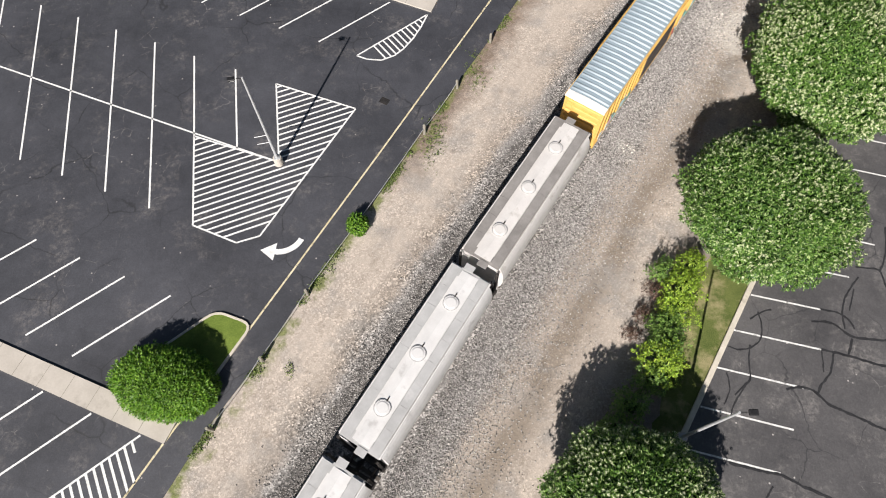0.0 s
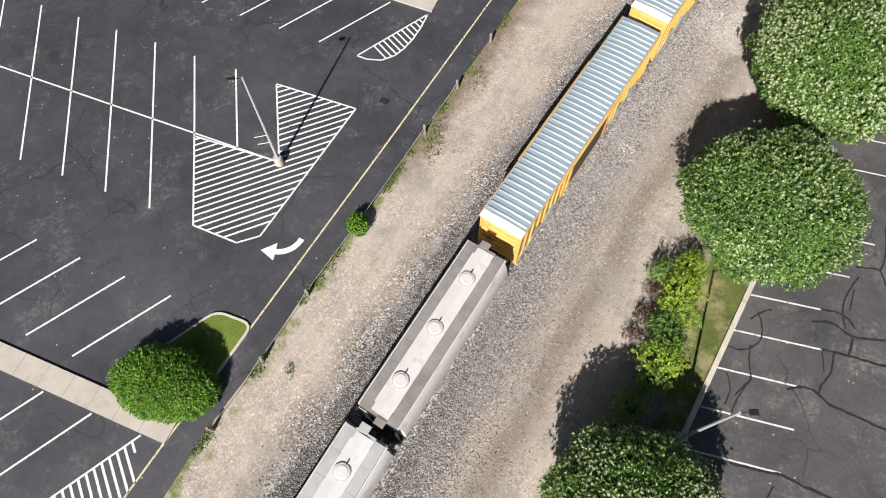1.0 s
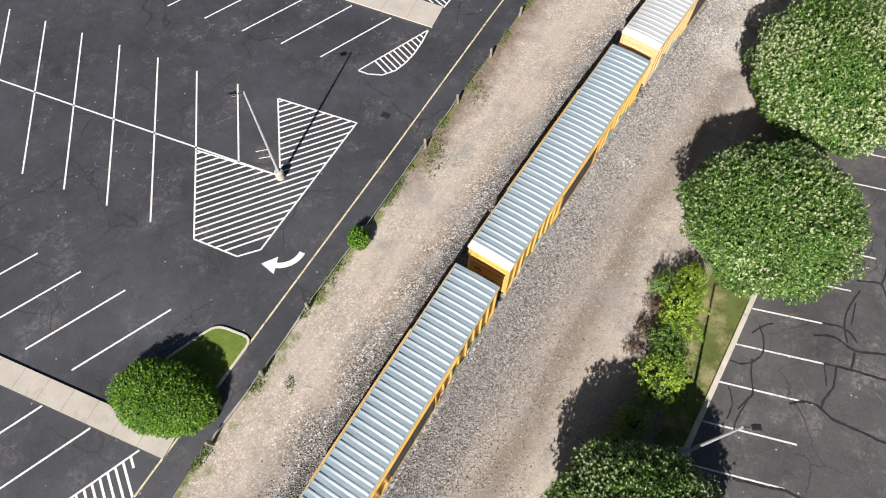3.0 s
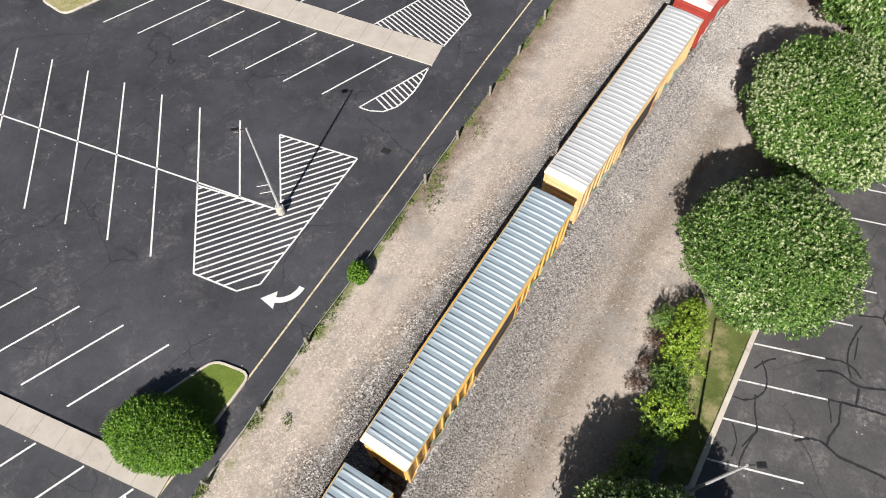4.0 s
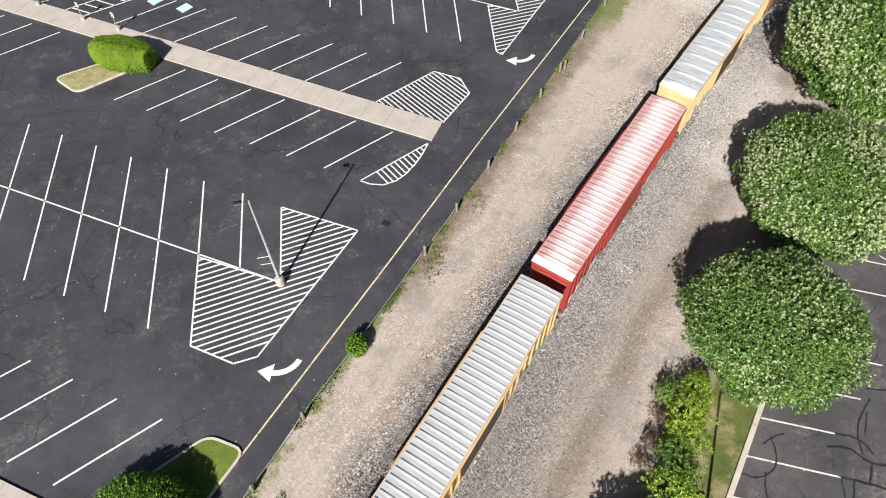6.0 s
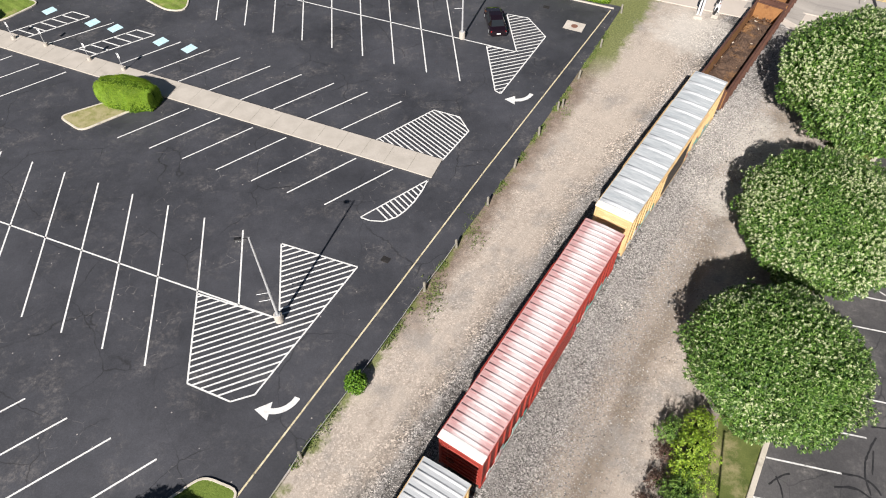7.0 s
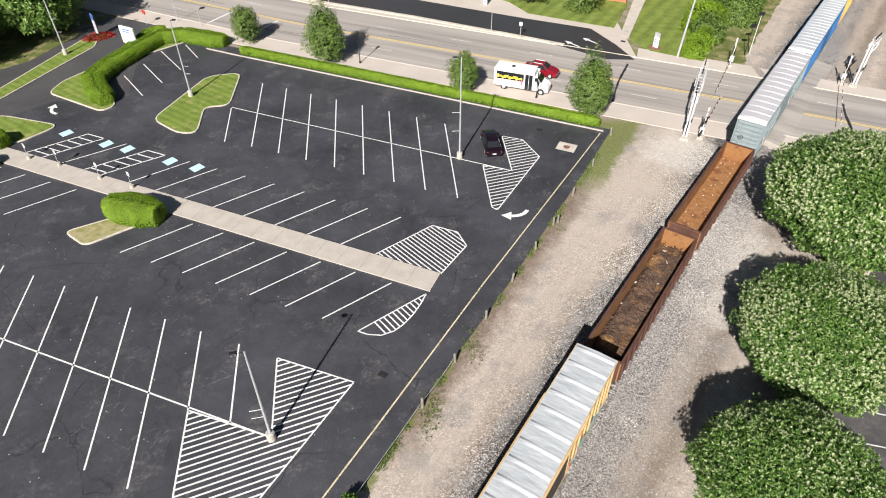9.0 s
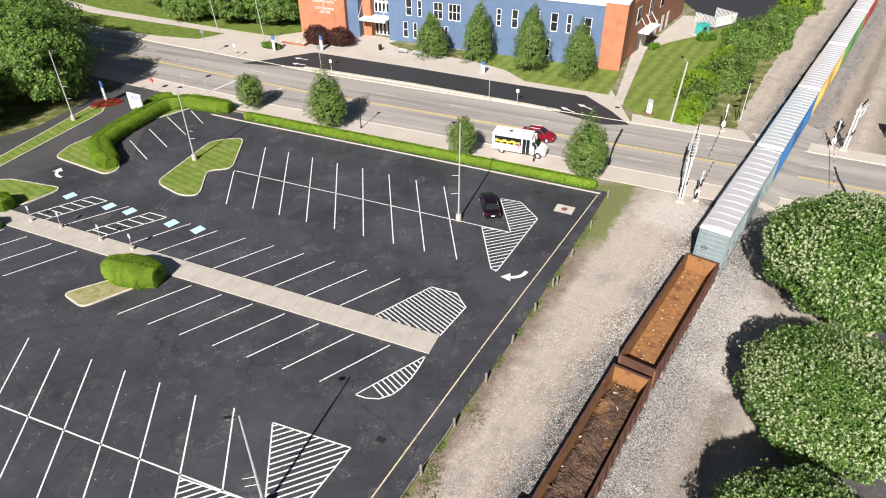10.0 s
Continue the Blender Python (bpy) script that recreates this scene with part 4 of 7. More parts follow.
wood_floor = slab("lawn_wood", [(-110.0, 170.0), (-76.0, 146.5), (-46.0, 132.0), (-33.0, 126.0), (-27.6, 128.6), (-27.0, 200.0), (-110.0, 220.0)], 0.125, 0.2, "grass", None, "shaded lawn under the far trees", "structure", "lawn")
verge_left = slab("verge_left", [(-60.5, 98.0), (-54.5, 93.5), (-57.4, 84.0), (-75.0, 66.0), (-120.0, 80.0), (-110.0, 130.0), (-66.0, 110.5)], 0.05, 0.2, "roughgrass", None, "shaded rough grass under the maples", "structure", "verge")
rough_verge = slab("verge_embankment", ragged([(36.5, 83.3), (41.0, 81.0), (43.6, 86.0), (57.0, 107.0), (86.0, 150.0), (79.0, 154.0), (66.0, 128.0), (52.0, 108.0), (40.0, 90.0)], 0.8, 0.22), 0.02, 0.2, "roughgrass", None, "rough green bank beside the track", "structure", "verge")
verge_right = slab("verge_right", ragged([(7.0, -6.0), (11.8, 5.0), (16.2, 14.6), (25.5, 29.5), (37.0, 47.0), (41.5, 45.0), (32.5, 35.0), (19.6, 14.8), (13.4, 4.8), (8.0, -6.0)], 0.6, 0.15), 0.014, 0.1, "roughgrass", None, "dry rough grass verge beside the worn car park", "structure", "verge")
right_grass = slab("verge_crossing", [(60.5, 72.5), (64.0, 71.0), (72.0, 82.0), (67.0, 85.0)], 0.11, 0.2, "grass", None, "patch of grass by the signal cabinet", "structure", "verge")
tagged(sweep("kerb_worn_lot", [(9.4, -1.5), (13.5, 4.9), (19.65, 14.7), (32.5, 35.0), (41.5, 45.0)], [(-0.16, 0.0), (-0.16, 0.13), (-0.12, 0.15), (0.12, 0.15), (0.16, 0.13), (0.16, 0.0)], "kerb"), "weathered concrete kerb of the worn car park", "kerb", "", "structure")

# ---- painted bays
Z = 0.036


def bay_lines(first, step, up, count, name="bay_line", w=0.125, material="white", host=None):
    """Painted bay lines: first end point, step from line to line, way along the line."""
    for i in range(count):
        p = Vector(first) + Vector(step) * i
        paint(name, [p, p + Vector(up)], w, Z, material, host or car_park)


bay_lines((-43.2, 29.6), (3.3, -1.3), (-2.38, 14.65), 8)
paint("bay_line", [(-18.0, 26.4), (-19.2, 33.8)], 0.125, Z, "white", car_park)
paint("bay_line", [(-14.75, 25.3), (-15.85, 32.5)], 0.125, Z, "white", car_park)
paint("divider_line", [(-52.2, 39.9), (-11.7, 24.2)], 0.125, Z, "white", car_park)
bay_lines((-56.0, 54.6), (3.285, -1.375), (5.3, 4.15), 5)
bay_lines((-29.3, 43.4), (3.26, -1.37), (5.4, 4.13), 7)
bay_lines((-32.9, 54.35), (3.355, -1.42), (5.45, 4.08), 8)
bay_lines((-32.5, 14.2), (3.22, -1.33), (5.35, 3.95), 4)
bay_lines((-31.95, 5.7), (3.2, -1.3), (4.7, 3.65), 3)
for i in range(8):
    p = Vector((-21.4, 61.5)) + Vector((3.29, -1.41)) * i
    paint("bay_line", [p, p + Vector((-2.05 + 0.12 * i, 15.6 - 0.11 * i))], 0.125, Z, "white", car_park)
paint("bay_line", [(-25.9, 70.4), (-24.7, 62.5)], 0.125, Z, "white", car_park)
paint("divider_line", [(-25.9, 70.6), (7.5, 56.5)], 0.125, Z, "white", car_park)
for a, b in (((-42.5, 79.4), (-38.0, 73.7)), ((-41.2, 83.0), (-36.7, 77.3)), ((-40.2, 87.3), (-35.4, 81.1)), ((-37.3, 89.4), (-34.2, 84.9))):
    paint("bay_line", [a, b], 0.125, Z, "white", car_park)


def hatch(outline, start, way, gap, count, closed=True, w=0.1, parent=None, host=None):
    """A hatched no-parking area: outline and cut stripes, each its own piece."""
    host = host or car_park
    ring = list(outline) + ([outline[0]] if closed else [])
    for p, q in zip(ring, ring[1:]):
        paint("hatch_border", [p, q], w + 0.02, Z + 0.001, "white", host)
    for p, q in clip_lines([Vector(p) for p in outline], start, way, gap, count):
        paint("hatch_stripe", [p, q], w + 0.03, Z, "white", host)


HATCH = [(-18.0, 26.4), (-16.9, 19.2), (-13.8, 17.9), (-12.3, 18.4), (-6.5, 28.8), (-12.6, 31.1), (-11.65, 24.2)]
hatch(HATCH, (-16.5, 17.6), (0.928, 0.371), 0.467, 28)
hatch([(-6.7, 33.8), (-1.3, 38.0), (-1.8, 36.7), (-2.4, 35.5), (-3.1, 34.5), (-3.8, 33.8), (-4.8, 33.35), (-5.9, 33.45)], (-6.9, 36.6), (0.62, -0.78), 0.44, 20)
hatch([(-6.1, 43.0), (-0.9, 47.2), (1.5, 46.2), (2.3, 44.2), (-0.1, 40.4)], (-6.6, 44.2), (0.67, -0.74), 0.40, 26)
hatch([(4.5, 57.6), (5.0, 50.1), (5.5, 49.6), (10.8, 59.2), (9.3, 62.8), (7.0, 63.6), (7.55, 56.5)], (4.6, 47.4), (0.95, 0.31), 0.52, 34)
paint("hatch_border", [(-17.7, 5.5), (-25.0, -0.2)], 0.12, Z + 0.001, "white", car_park)
for p, q in clip_lines([Vector(c) for c in ((-18.05, 5.25), (-25.0, -0.2), (-23.0, -6.0), (-17.35, 3.1))], (-17.65, 4.2), (-0.45, 0.89), 0.47, 16):
    paint("hatch_stripe", [p, q], 0.15, Z, "white", car_park)
for a, b in (((-46.5, 60.1), (-41.0, 64.3)), ((-38.8, 56.6), (-32.8, 60.7))):
    a, b = Vector(a), Vector(b)
    off = Vector((2.25, -1.0))
    for p, q in ((a, b), (a + off, b + off), (b, b + off)):
        paint("aisle_line", [p, q], 0.15, Z, "white", car_park)
    for k in range(1, 6):
        paint("aisle_line", [a.lerp(b, k / 6), a.lerp(b, k / 6) + off], 0.15, Z, "white", car_park)
paint("bay_line", [(-41.7, 57.9), (-35.7, 62.1)], 0.125, Z, "white", car_park)
for p in ((-43.6, 64.5), (-38.0, 62.1), (-35.2, 61.0), (-29.6, 58.5), (-26.3, 57.2)):
    bm = bmesh.new()
    line_bm(bm, (p[0] - 0.42, p[1] - 0.5), (p[0] + 0.42, p[1] + 0.5), 1.15, Z)
    part("bay_badge", bm, "blue_mark", car_park, "pale blue painted badge of an accessible bay")
paint("edge_line", [(-26.0, -12.0), (-16.35, 4.9), (-12.0, 12.2), (-4.6, 24.9), (3.6, 39.2), (18.5, 64.3)], 0.12, Z, "paleyellow", car_park, "faded yellow edge line")


def curved_arrow(m, material="white", host=None, size=1.0):
    """A bent turn arrow: curved shaft and head."""
    bm = bmesh.new()
    last = None
    mid = 1.6
    for i in range(11):
        a = radians(12 - 75 * i / 10)
        pair = [bm.verts.new((r * math.cos(a) * size, (r * math.sin(a) + mid) * size, 0)) for r in (mid - 0.2, mid + 0.2)]
        if last:
            bm.faces.new((last[0], last[1], pair[1], pair[0]))
        last = pair
    a = radians(-61)
    on = Vector((math.cos(a), math.sin(a)))
    foot = on * mid + Vector((0, mid))
    tip = foot + Vector((math.sin(a), -math.cos(a))) * 1.0
    bm.faces.new([bm.verts.new((p.x * size, p.y * size, 0.001)) for p in (foot - on * 0.64, foot + on * 0.64, tip)])
    bmesh.ops.recalc_face_normals(bm, faces=bm.faces[:])
    for f in bm.faces:
        if f.normal.z < 0:
            f.normal_flip()
    ob = part("direction_arrow", bm, material, host or car_park, "white painted turn arrow")
    ob.matrix_basis = m
    return ob


curved_arrow(pose(-11.89, 17.54, Z + 0.001, 0, 0, -36))
curved_arrow(pose(6.06, 48.95, Z + 0.001, 0, 0, -36))


def straight_arrow(p, yaw, host, z):
    bm = bmesh.new()
    for q in (((-1.3, -0.14), (0.4, -0.14), (0.4, 0.14), (-1.3, 0.14)), ((0.4, -0.5), (1.5, 0.0), (0.4, 0.5))):
        bm.faces.new([bm.verts.new((x, y, 0)) for x, y in q])
    ob = part("direction_arrow", bm, "white", host, "white painted arrow")
    ob.matrix_basis = pose(p[0], p[1], z, 0, 0, yaw)


straight_arrow((19.2, 89.3), 130, turn_lane, 0.099)
straight_arrow((22.0, 90.4), 130, turn_lane, 0.099)
straight_arrow((-24.9, 112.5), 158, turn_lane, 0.099)
straight_arrow((-24.8, 109.7), 158, turn_lane, 0.099)
curved_arrow(pose(-47.84, 71.3, 0.042, 0, 0, -116), host=drive)
# worn lot's bays and sealed cracks
for a, b in (((19.6, 14.2), (23.8, 13.2)), ((17.9, 11.9), (23.2, 10.6)), ((16.6, 9.5), (21.9, 8.15)), ((15.2, 7.15), (20.4, 5.8)), ((13.7, 4.8), (19.1, 3.4)), ((12.2, 2.5), (17.6, 1.1)), ((21.3, 16.6), (26.2, 15.4)), ((22.9, 19.2), (28.5, 17.7)), ((30.3, 30.8), (36.0, 29.3)), ((31.9, 33.3), (37.5, 31.8)), ((26.2, 24.2), (31.8, 22.7)), ((27.8, 26.7), (33.4, 25.2)), ((29.2, 29.0), (33.6, 24.6))):
    paint("bay_line", [a, b], 0.11, Z, "wornwhite", old_lot)


def bend(pts, seed, amount=0.05, step=0.14):
    """A smooth line through the points, with a little shake."""
    out = []
    for i in range(len(pts) - 1):
        p0, p1, p2, p3 = (Vector(pts[max(0, min(len(pts) - 1, i + k))]) for k in (-1, 0, 1, 2))
        n = max(2, int((p2 - p1).length / step))
        for k in range(n):
            f = k / n
            q = 0.5 * (2 * p1 + (p2 - p0) * f + (2 * p0 - 5 * p1 + 4 * p2 - p3) * f * f + (3 * p1 - p0 - 3 * p2 + p3) * f ** 3)
            out.append((q.x + amount * noise.noise((q.x * 2.2, q.y * 2.2, seed)), q.y + amount * noise.noise((q.x * 2.2, q.y * 2.2, seed + 9.0))))
    return out + [pts[-1]]


CRACKS = [
    (0.10, ((19.2, 12.6), (20.15, 13.07), (20.7, 13.2))), (0.10, ((19.8, 13.07), (19.86, 12.2), (19.6, 11.3), (19.0, 10.8), (18.2, 10.6), (17.5, 10.8))),
    (0.10, ((18.9, 10.9), (18.6, 9.9), (18.5, 8.9), (17.9, 8.15), (17.3, 7.4), (16.9, 6.65))), (0.13, ((23.8, 13.2), (24.8, 13.0), (25.4, 12.5), (25.6, 11.9))),
    (0.15, ((23.0, 12.4), (23.9, 12.4), (24.6, 12.1), (25.4, 11.4), (27.4, 11.2), (30.0, 11.4))), (0.13, ((25.3, 11.3), (24.8, 10.3))),
    (0.15, ((23.2, 10.6), (24.1, 10.4), (24.8, 10.2), (26.0, 9.8), (29.0, 9.0))), (0.14, ((23.9, 10.4), (23.4, 9.2), (22.75, 8.5), (22.3, 7.9))),
    (0.09, ((23.2, 10.5), (23.0, 9.2))), (0.16, ((20.5, 8.15), (21.5, 8.3), (22.3, 7.9), (22.9, 7.2), (24.1, 6.65), (25.3, 6.0), (28.0, 4.8))),
    (0.11, ((26.8, 15.4), (25.95, 14.5), (25.2, 13.3), (25.0, 11.9))), (0.09, ((26.3, 14.6), (25.6, 13.1))), (0.12, ((26.8, 16.1), (27.75, 16.0), (28.3, 15.8), (28.4, 14.7))),
    (0.12, ((28.3, 15.8), (29.0, 17.0), (29.6, 19.0))), (0.16, ((16.3, 4.0), (17.5, 3.65), (19.1, 3.3), (20.2, 2.7), (21.6, 2.1), (24.0, 1.0))), (0.10, ((18.5, 2.7), (17.9, 1.9))),
    (0.09, ((17.35, 7.8), (18.2, 8.55))), (0.08, ((17.1, 9.2), (17.1, 8.15), (16.6, 7.3)))]
for k, (w, pts) in enumerate(CRACKS):
    tar_line(bend(pts, k), w, 0.040 + 0.0004 * k, old_lot, k)


# ---- walkways, islands and kerbs in the car park
def walkway(name, p, q, side, joints, label):
    p, q, s = Vector(p), Vector(q), Vector(side)
    w = slab(name, [p, q, q + s, p + s], 0.15, 0.3, "concrete", None, label, "structure", "walkway")
    for i in range(1, joints):
        a = p.lerp(q, i / joints)
        bm = line_bm(bmesh.new(), a, a + s, 0.03, 0.154)
        part("joint", bm, "timber", w)
    return w


walkway("walkway_north", (-60.0, 63.5), (-1.0, 38.2), (0.9, 2.2), 28, "tan concrete walkway dividing the bays")
walkway("walkway_south", (-46.0, 17.0), (-16.2, 5.0), (0.55, 1.35), 18, "tan concrete walkway dividing the bays")


def island_bed(name, pts, material, label, r=0.9):
    ring = rounded(pts, r)
    s = slab(name, ring, 0.14, 0.2, material, None, label, "structure", "planted island")
    sweep("kerb", ring, KERB, "kerb", s, True)
    return s


island_bed("island_hedge", [(-35.6, 46.3), (-29.6, 49.7), (-26.6, 49.0), (-29.2, 47.2), (-32.9, 44.3)], "drygrass", "sparse grass island with a pale kerb", 0.8)
island_bed("island_corner", [(-17.4, 10.7), (-14.4, 13.1), (-12.0, 12.2), (-15.4, 6.3), (-20.2, 8.6)], "grass", "green grass corner island with a kerb", 0.7)
island_bed("island_lamp", [(-34.6, 67.6), (-31.2, 79.0), (-27.0, 80.0), (-26.3, 70.9), (-29.3, 70.7), (-28.4, 64.4), (-30.6, 64.4)], "islandgrass", "striped grass island with a pale kerb", 1.4)
island_bed("island_entry", [(-50.2, 74.4), (-49.9, 77.6), (-45.9, 84.3), (-42.8, 94.0), (-36.0, 92.0), (-42.0, 86.0), (-45.2, 79.6), (-40.4, 71.0), (-41.6, 69.6)], "islandgrass", "grass island below a long hedge", 1.0)
island_bed("island_end", [(-58.0, 66.3), (-53.2, 68.6), (-45.2, 66.2), (-48.0, 62.4), (-50.0, 62.2), (-57.0, 65.3)], "islandgrass", "grass island with a pale kerb", 1.2)
island_bed("island_drive", [(-62.0, 66.2), (-57.4, 74.3), (-53.0, 91.4), (-51.0, 91.6), (-50.3, 88.8), (-55.8, 72.0), (-60.5, 65.0)], "islandgrass", "long grass strip beside the driveway", 0.8)
tagged(sweep("kerb_hedge", [(-33.8, 88.0), (-28.0, 85.3), (-4.0, 74.8), (18.9, 64.6)], KERB, "concrete"), "pale kerb along the clipped hedge", "kerb", "", "structure")

# ---- rails, sleepers and ballast
S_LO, S_HI = -30.0, 210.0
for off in (-0.7525, 0.7525):
    path = []
    for s in np.arange(S_LO, S_HI, 3.0):
        x, y, h = on_track(s)
        path.append((x - math.sin(radians(h)) * off, y + math.cos(radians(h)) * off))
    tagged(sweep("rail", path, [(-0.07, 0.2), (-0.035, 0.38), (0.035, 0.38), (0.07, 0.2)], "rail"), "worn steel rail on sleepers", "rail", "rails of the track", "structure")
bed_path = [on_track(s)[:2] for s in np.arange(S_LO, 78.0, 3.0)]
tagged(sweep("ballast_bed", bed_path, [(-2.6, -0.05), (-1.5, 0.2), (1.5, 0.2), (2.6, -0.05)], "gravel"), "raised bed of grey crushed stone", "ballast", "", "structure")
bed_path2 = [on_track(s)[:2] for s in np.arange(101.0, S_HI, 3.0)]
tagged(sweep("ballast_bed_far", bed_path2, [(-2.6, -0.05), (-1.5, 0.2), (1.5, 0.2), (2.6, -0.05)], "gravel"), "raised bed of grey crushed stone", "ballast", "", "structure")
tagged(sweep("crossing_deck", [on_track(s)[:2] for s in np.arange(76.0, 102.5, 2.0)], [(-3.6, 0.0), (-1.5, 0.35), (1.5, 0.35), (3.6, 0.0)], "road"), "worn road surface rising over the rails", "crossing", "", "structure")
ties = bmesh.new()
for s in [*np.arange(-10.0, 77.0, 0.55), *np.arange(101.0, 160.0, 0.55)]:
    x, y, h = on_track(s)
    m = pose(x, y, 0.16, 0, 0, h)
    vs = [ties.verts.new(m @ Vector(c)) for c in ((-0.11, -1.25, 0), (0.11, -1.25, 0), (0.11, 1.25, 0), (-0.11, 1.25, 0), (-0.11, -1.25, 0.1), (0.11, -1.25, 0.1), (0.11, 1.25, 0.1), (-0.11, 1.25, 0.1))]
    for q in ((4, 5, 6, 7), (0, 1, 5, 4), (1, 2, 6, 5), (2, 3, 7, 6), (3, 0, 4, 7)):
        ties.faces.new([vs[i] for i in q])
tagged(new("sleepers", mesh_of("sleepers", ties, "tie")), "dark timber sleepers under the rails", "sleepers", "", "stuff")


def scatter_stones():
    """Loose ballast: small angular stones on both sides of the track."""
    n = 75000
    s = rng.uniform(-4.0, 62.0, n)
    side = np.where(rng.random(n) < 0.68, 1.0, -1.0)
    out = np.where(side > 0, 1.6 + np.abs(rng.normal(0, 2.3, n)), 1.6 + np.abs(rng.normal(0, 1.1, n)))
    keep = out < 11.0
    s, side, out = s[keep], side[keep], out[keep]
    y = np.interp(s, _ss, _ys)
    x = np.interp(y, _ys, _xs)
    slope = np.gradient(_xs, _ys)
    k = np.interp(y, _ys, slope)
    ln = np.sqrt(1 + k * k)
    px, py = x + side * out / ln, y - side * out * k / ln
    z = np.clip((2.6 - out) / 1.1, 0, 1) * 0.2
    c = np.stack([px, py, z], 1)
    r = rng.uniform(0.03, 0.075, len(c))
    d = np.array([(1, 0, 0), (-0.5, 0.87, 0), (-0.5, -0.87, 0), (0, 0, 1.0)])
    a = rng.uniform(0, math.tau, len(c))
    ca, sa = np.cos(a), np.sin(a)
    v = np.stack([np.stack([(q[0] * ca - q[1] * sa) * r, (q[0] * sa + q[1] * ca) * r, np.full(len(c), q[2]) * r * 0.9 + rng.normal(0, 0.012, len(c))], 1) + c for q in d], 1).reshape(-1, 3)
    i = np.arange(len(c))[:, None] * 4
    f = np.concatenate([i + np.array(q) for q in ((0, 1, 3), (1, 2, 3), (2, 0, 3))])
    me = mesh_np("ballast_stones", [(v, f, 0)], ("stone",))
    tagged(new("ballast_stones", me), "loose grey and white crushed stones", "ballast", "", "stuff")


scatter_stones()


# ---------------------------------------------------------------- the train
ROOF = 5.05
WIDE = 2.86


def bogie(parent, x):
    """A freight truck: two side frames, bolster, two wheelsets."""
    b = part("truck", boxed(-0.25, 0.25, -1.0, 1.0, 0.62, 0.95, 0.03), "under", parent)
    b.matrix_basis = pose(x, 0, 0)
    for y in (-1.0, 1.0):
        bm = bmesh.new()
        prism_pts = [(-1.25, 0.72), (-0.9, 0.55), (-0.35, 0.5), (0.35, 0.5), (0.9, 0.55), (1.25, 0.72), (1.2, 0.98), (0.5, 1.05), (-0.5, 1.05), (-1.2, 0.98)]
        prism(bm, prism_pts, -0.08, 0.08)
        o = part("side_frame", bm, "under", b)
        o.matrix_basis = pose(0, y, 0, 0, 0, 90)
    for dx in (-0.87, 0.87):
        bm = bmesh.new()
        rod(bm, (0, -0.95, 0.84), (0, 0.95, 0.84), 0.08, n=8)
        for y in (-0.78, 0.70):
            rod(bm, (0, y, 0.84), (0, y + 0.1, 0.84), 0.46, n=18)
        o = part("wheelset", bm, "wheel", b)
        o.matrix_basis = pose(dx, 0, 0)


def running_gear(car, length):
    part("underframe", boxed(-length / 2 + 0.2, length / 2 - 0.2, -0.6, 0.6, 0.85, 1.15, 0.04), "under", car)
    for x in (-length / 2 + 2.2, length / 2 - 2.2):
        bogie(car, x)
    for sgn in (-1, 1):
        bm = bmesh.new()
        box(bm, sgn * (length / 2 - 0.1), sgn * (length / 2 + 0.75), -0.11, 0.11, 0.8, 1.05, 0.02)
        box(bm, sgn * (length / 2 + 0.5), sgn * (length / 2 + 0.8), -0.17, 0.17, 0.76, 1.1, 0.03)
        bmesh.ops.recalc_face_normals(bm, faces=bm.faces[:])
        part("coupler", bm, "under", car)


def ladder(car, x, y, z0, z1, material, turn=0):
    bm = bmesh.new()
    for dy in (-0.22, 0.22):
        rod(bm, (0, dy, z0), (0, dy, z1), 0.02, n=5)
    for i in range(int((z1 - z0) / 0.36) + 1):
        rod(bm, (0, -0.22, z0 + 0.36 * i), (0, 0.22, z0 + 0.36 * i), 0.016, n=5)
    o = part("ladder", bm, material, car)
    o.matrix_basis = pose(x, y, 0, 0, 0, turn)


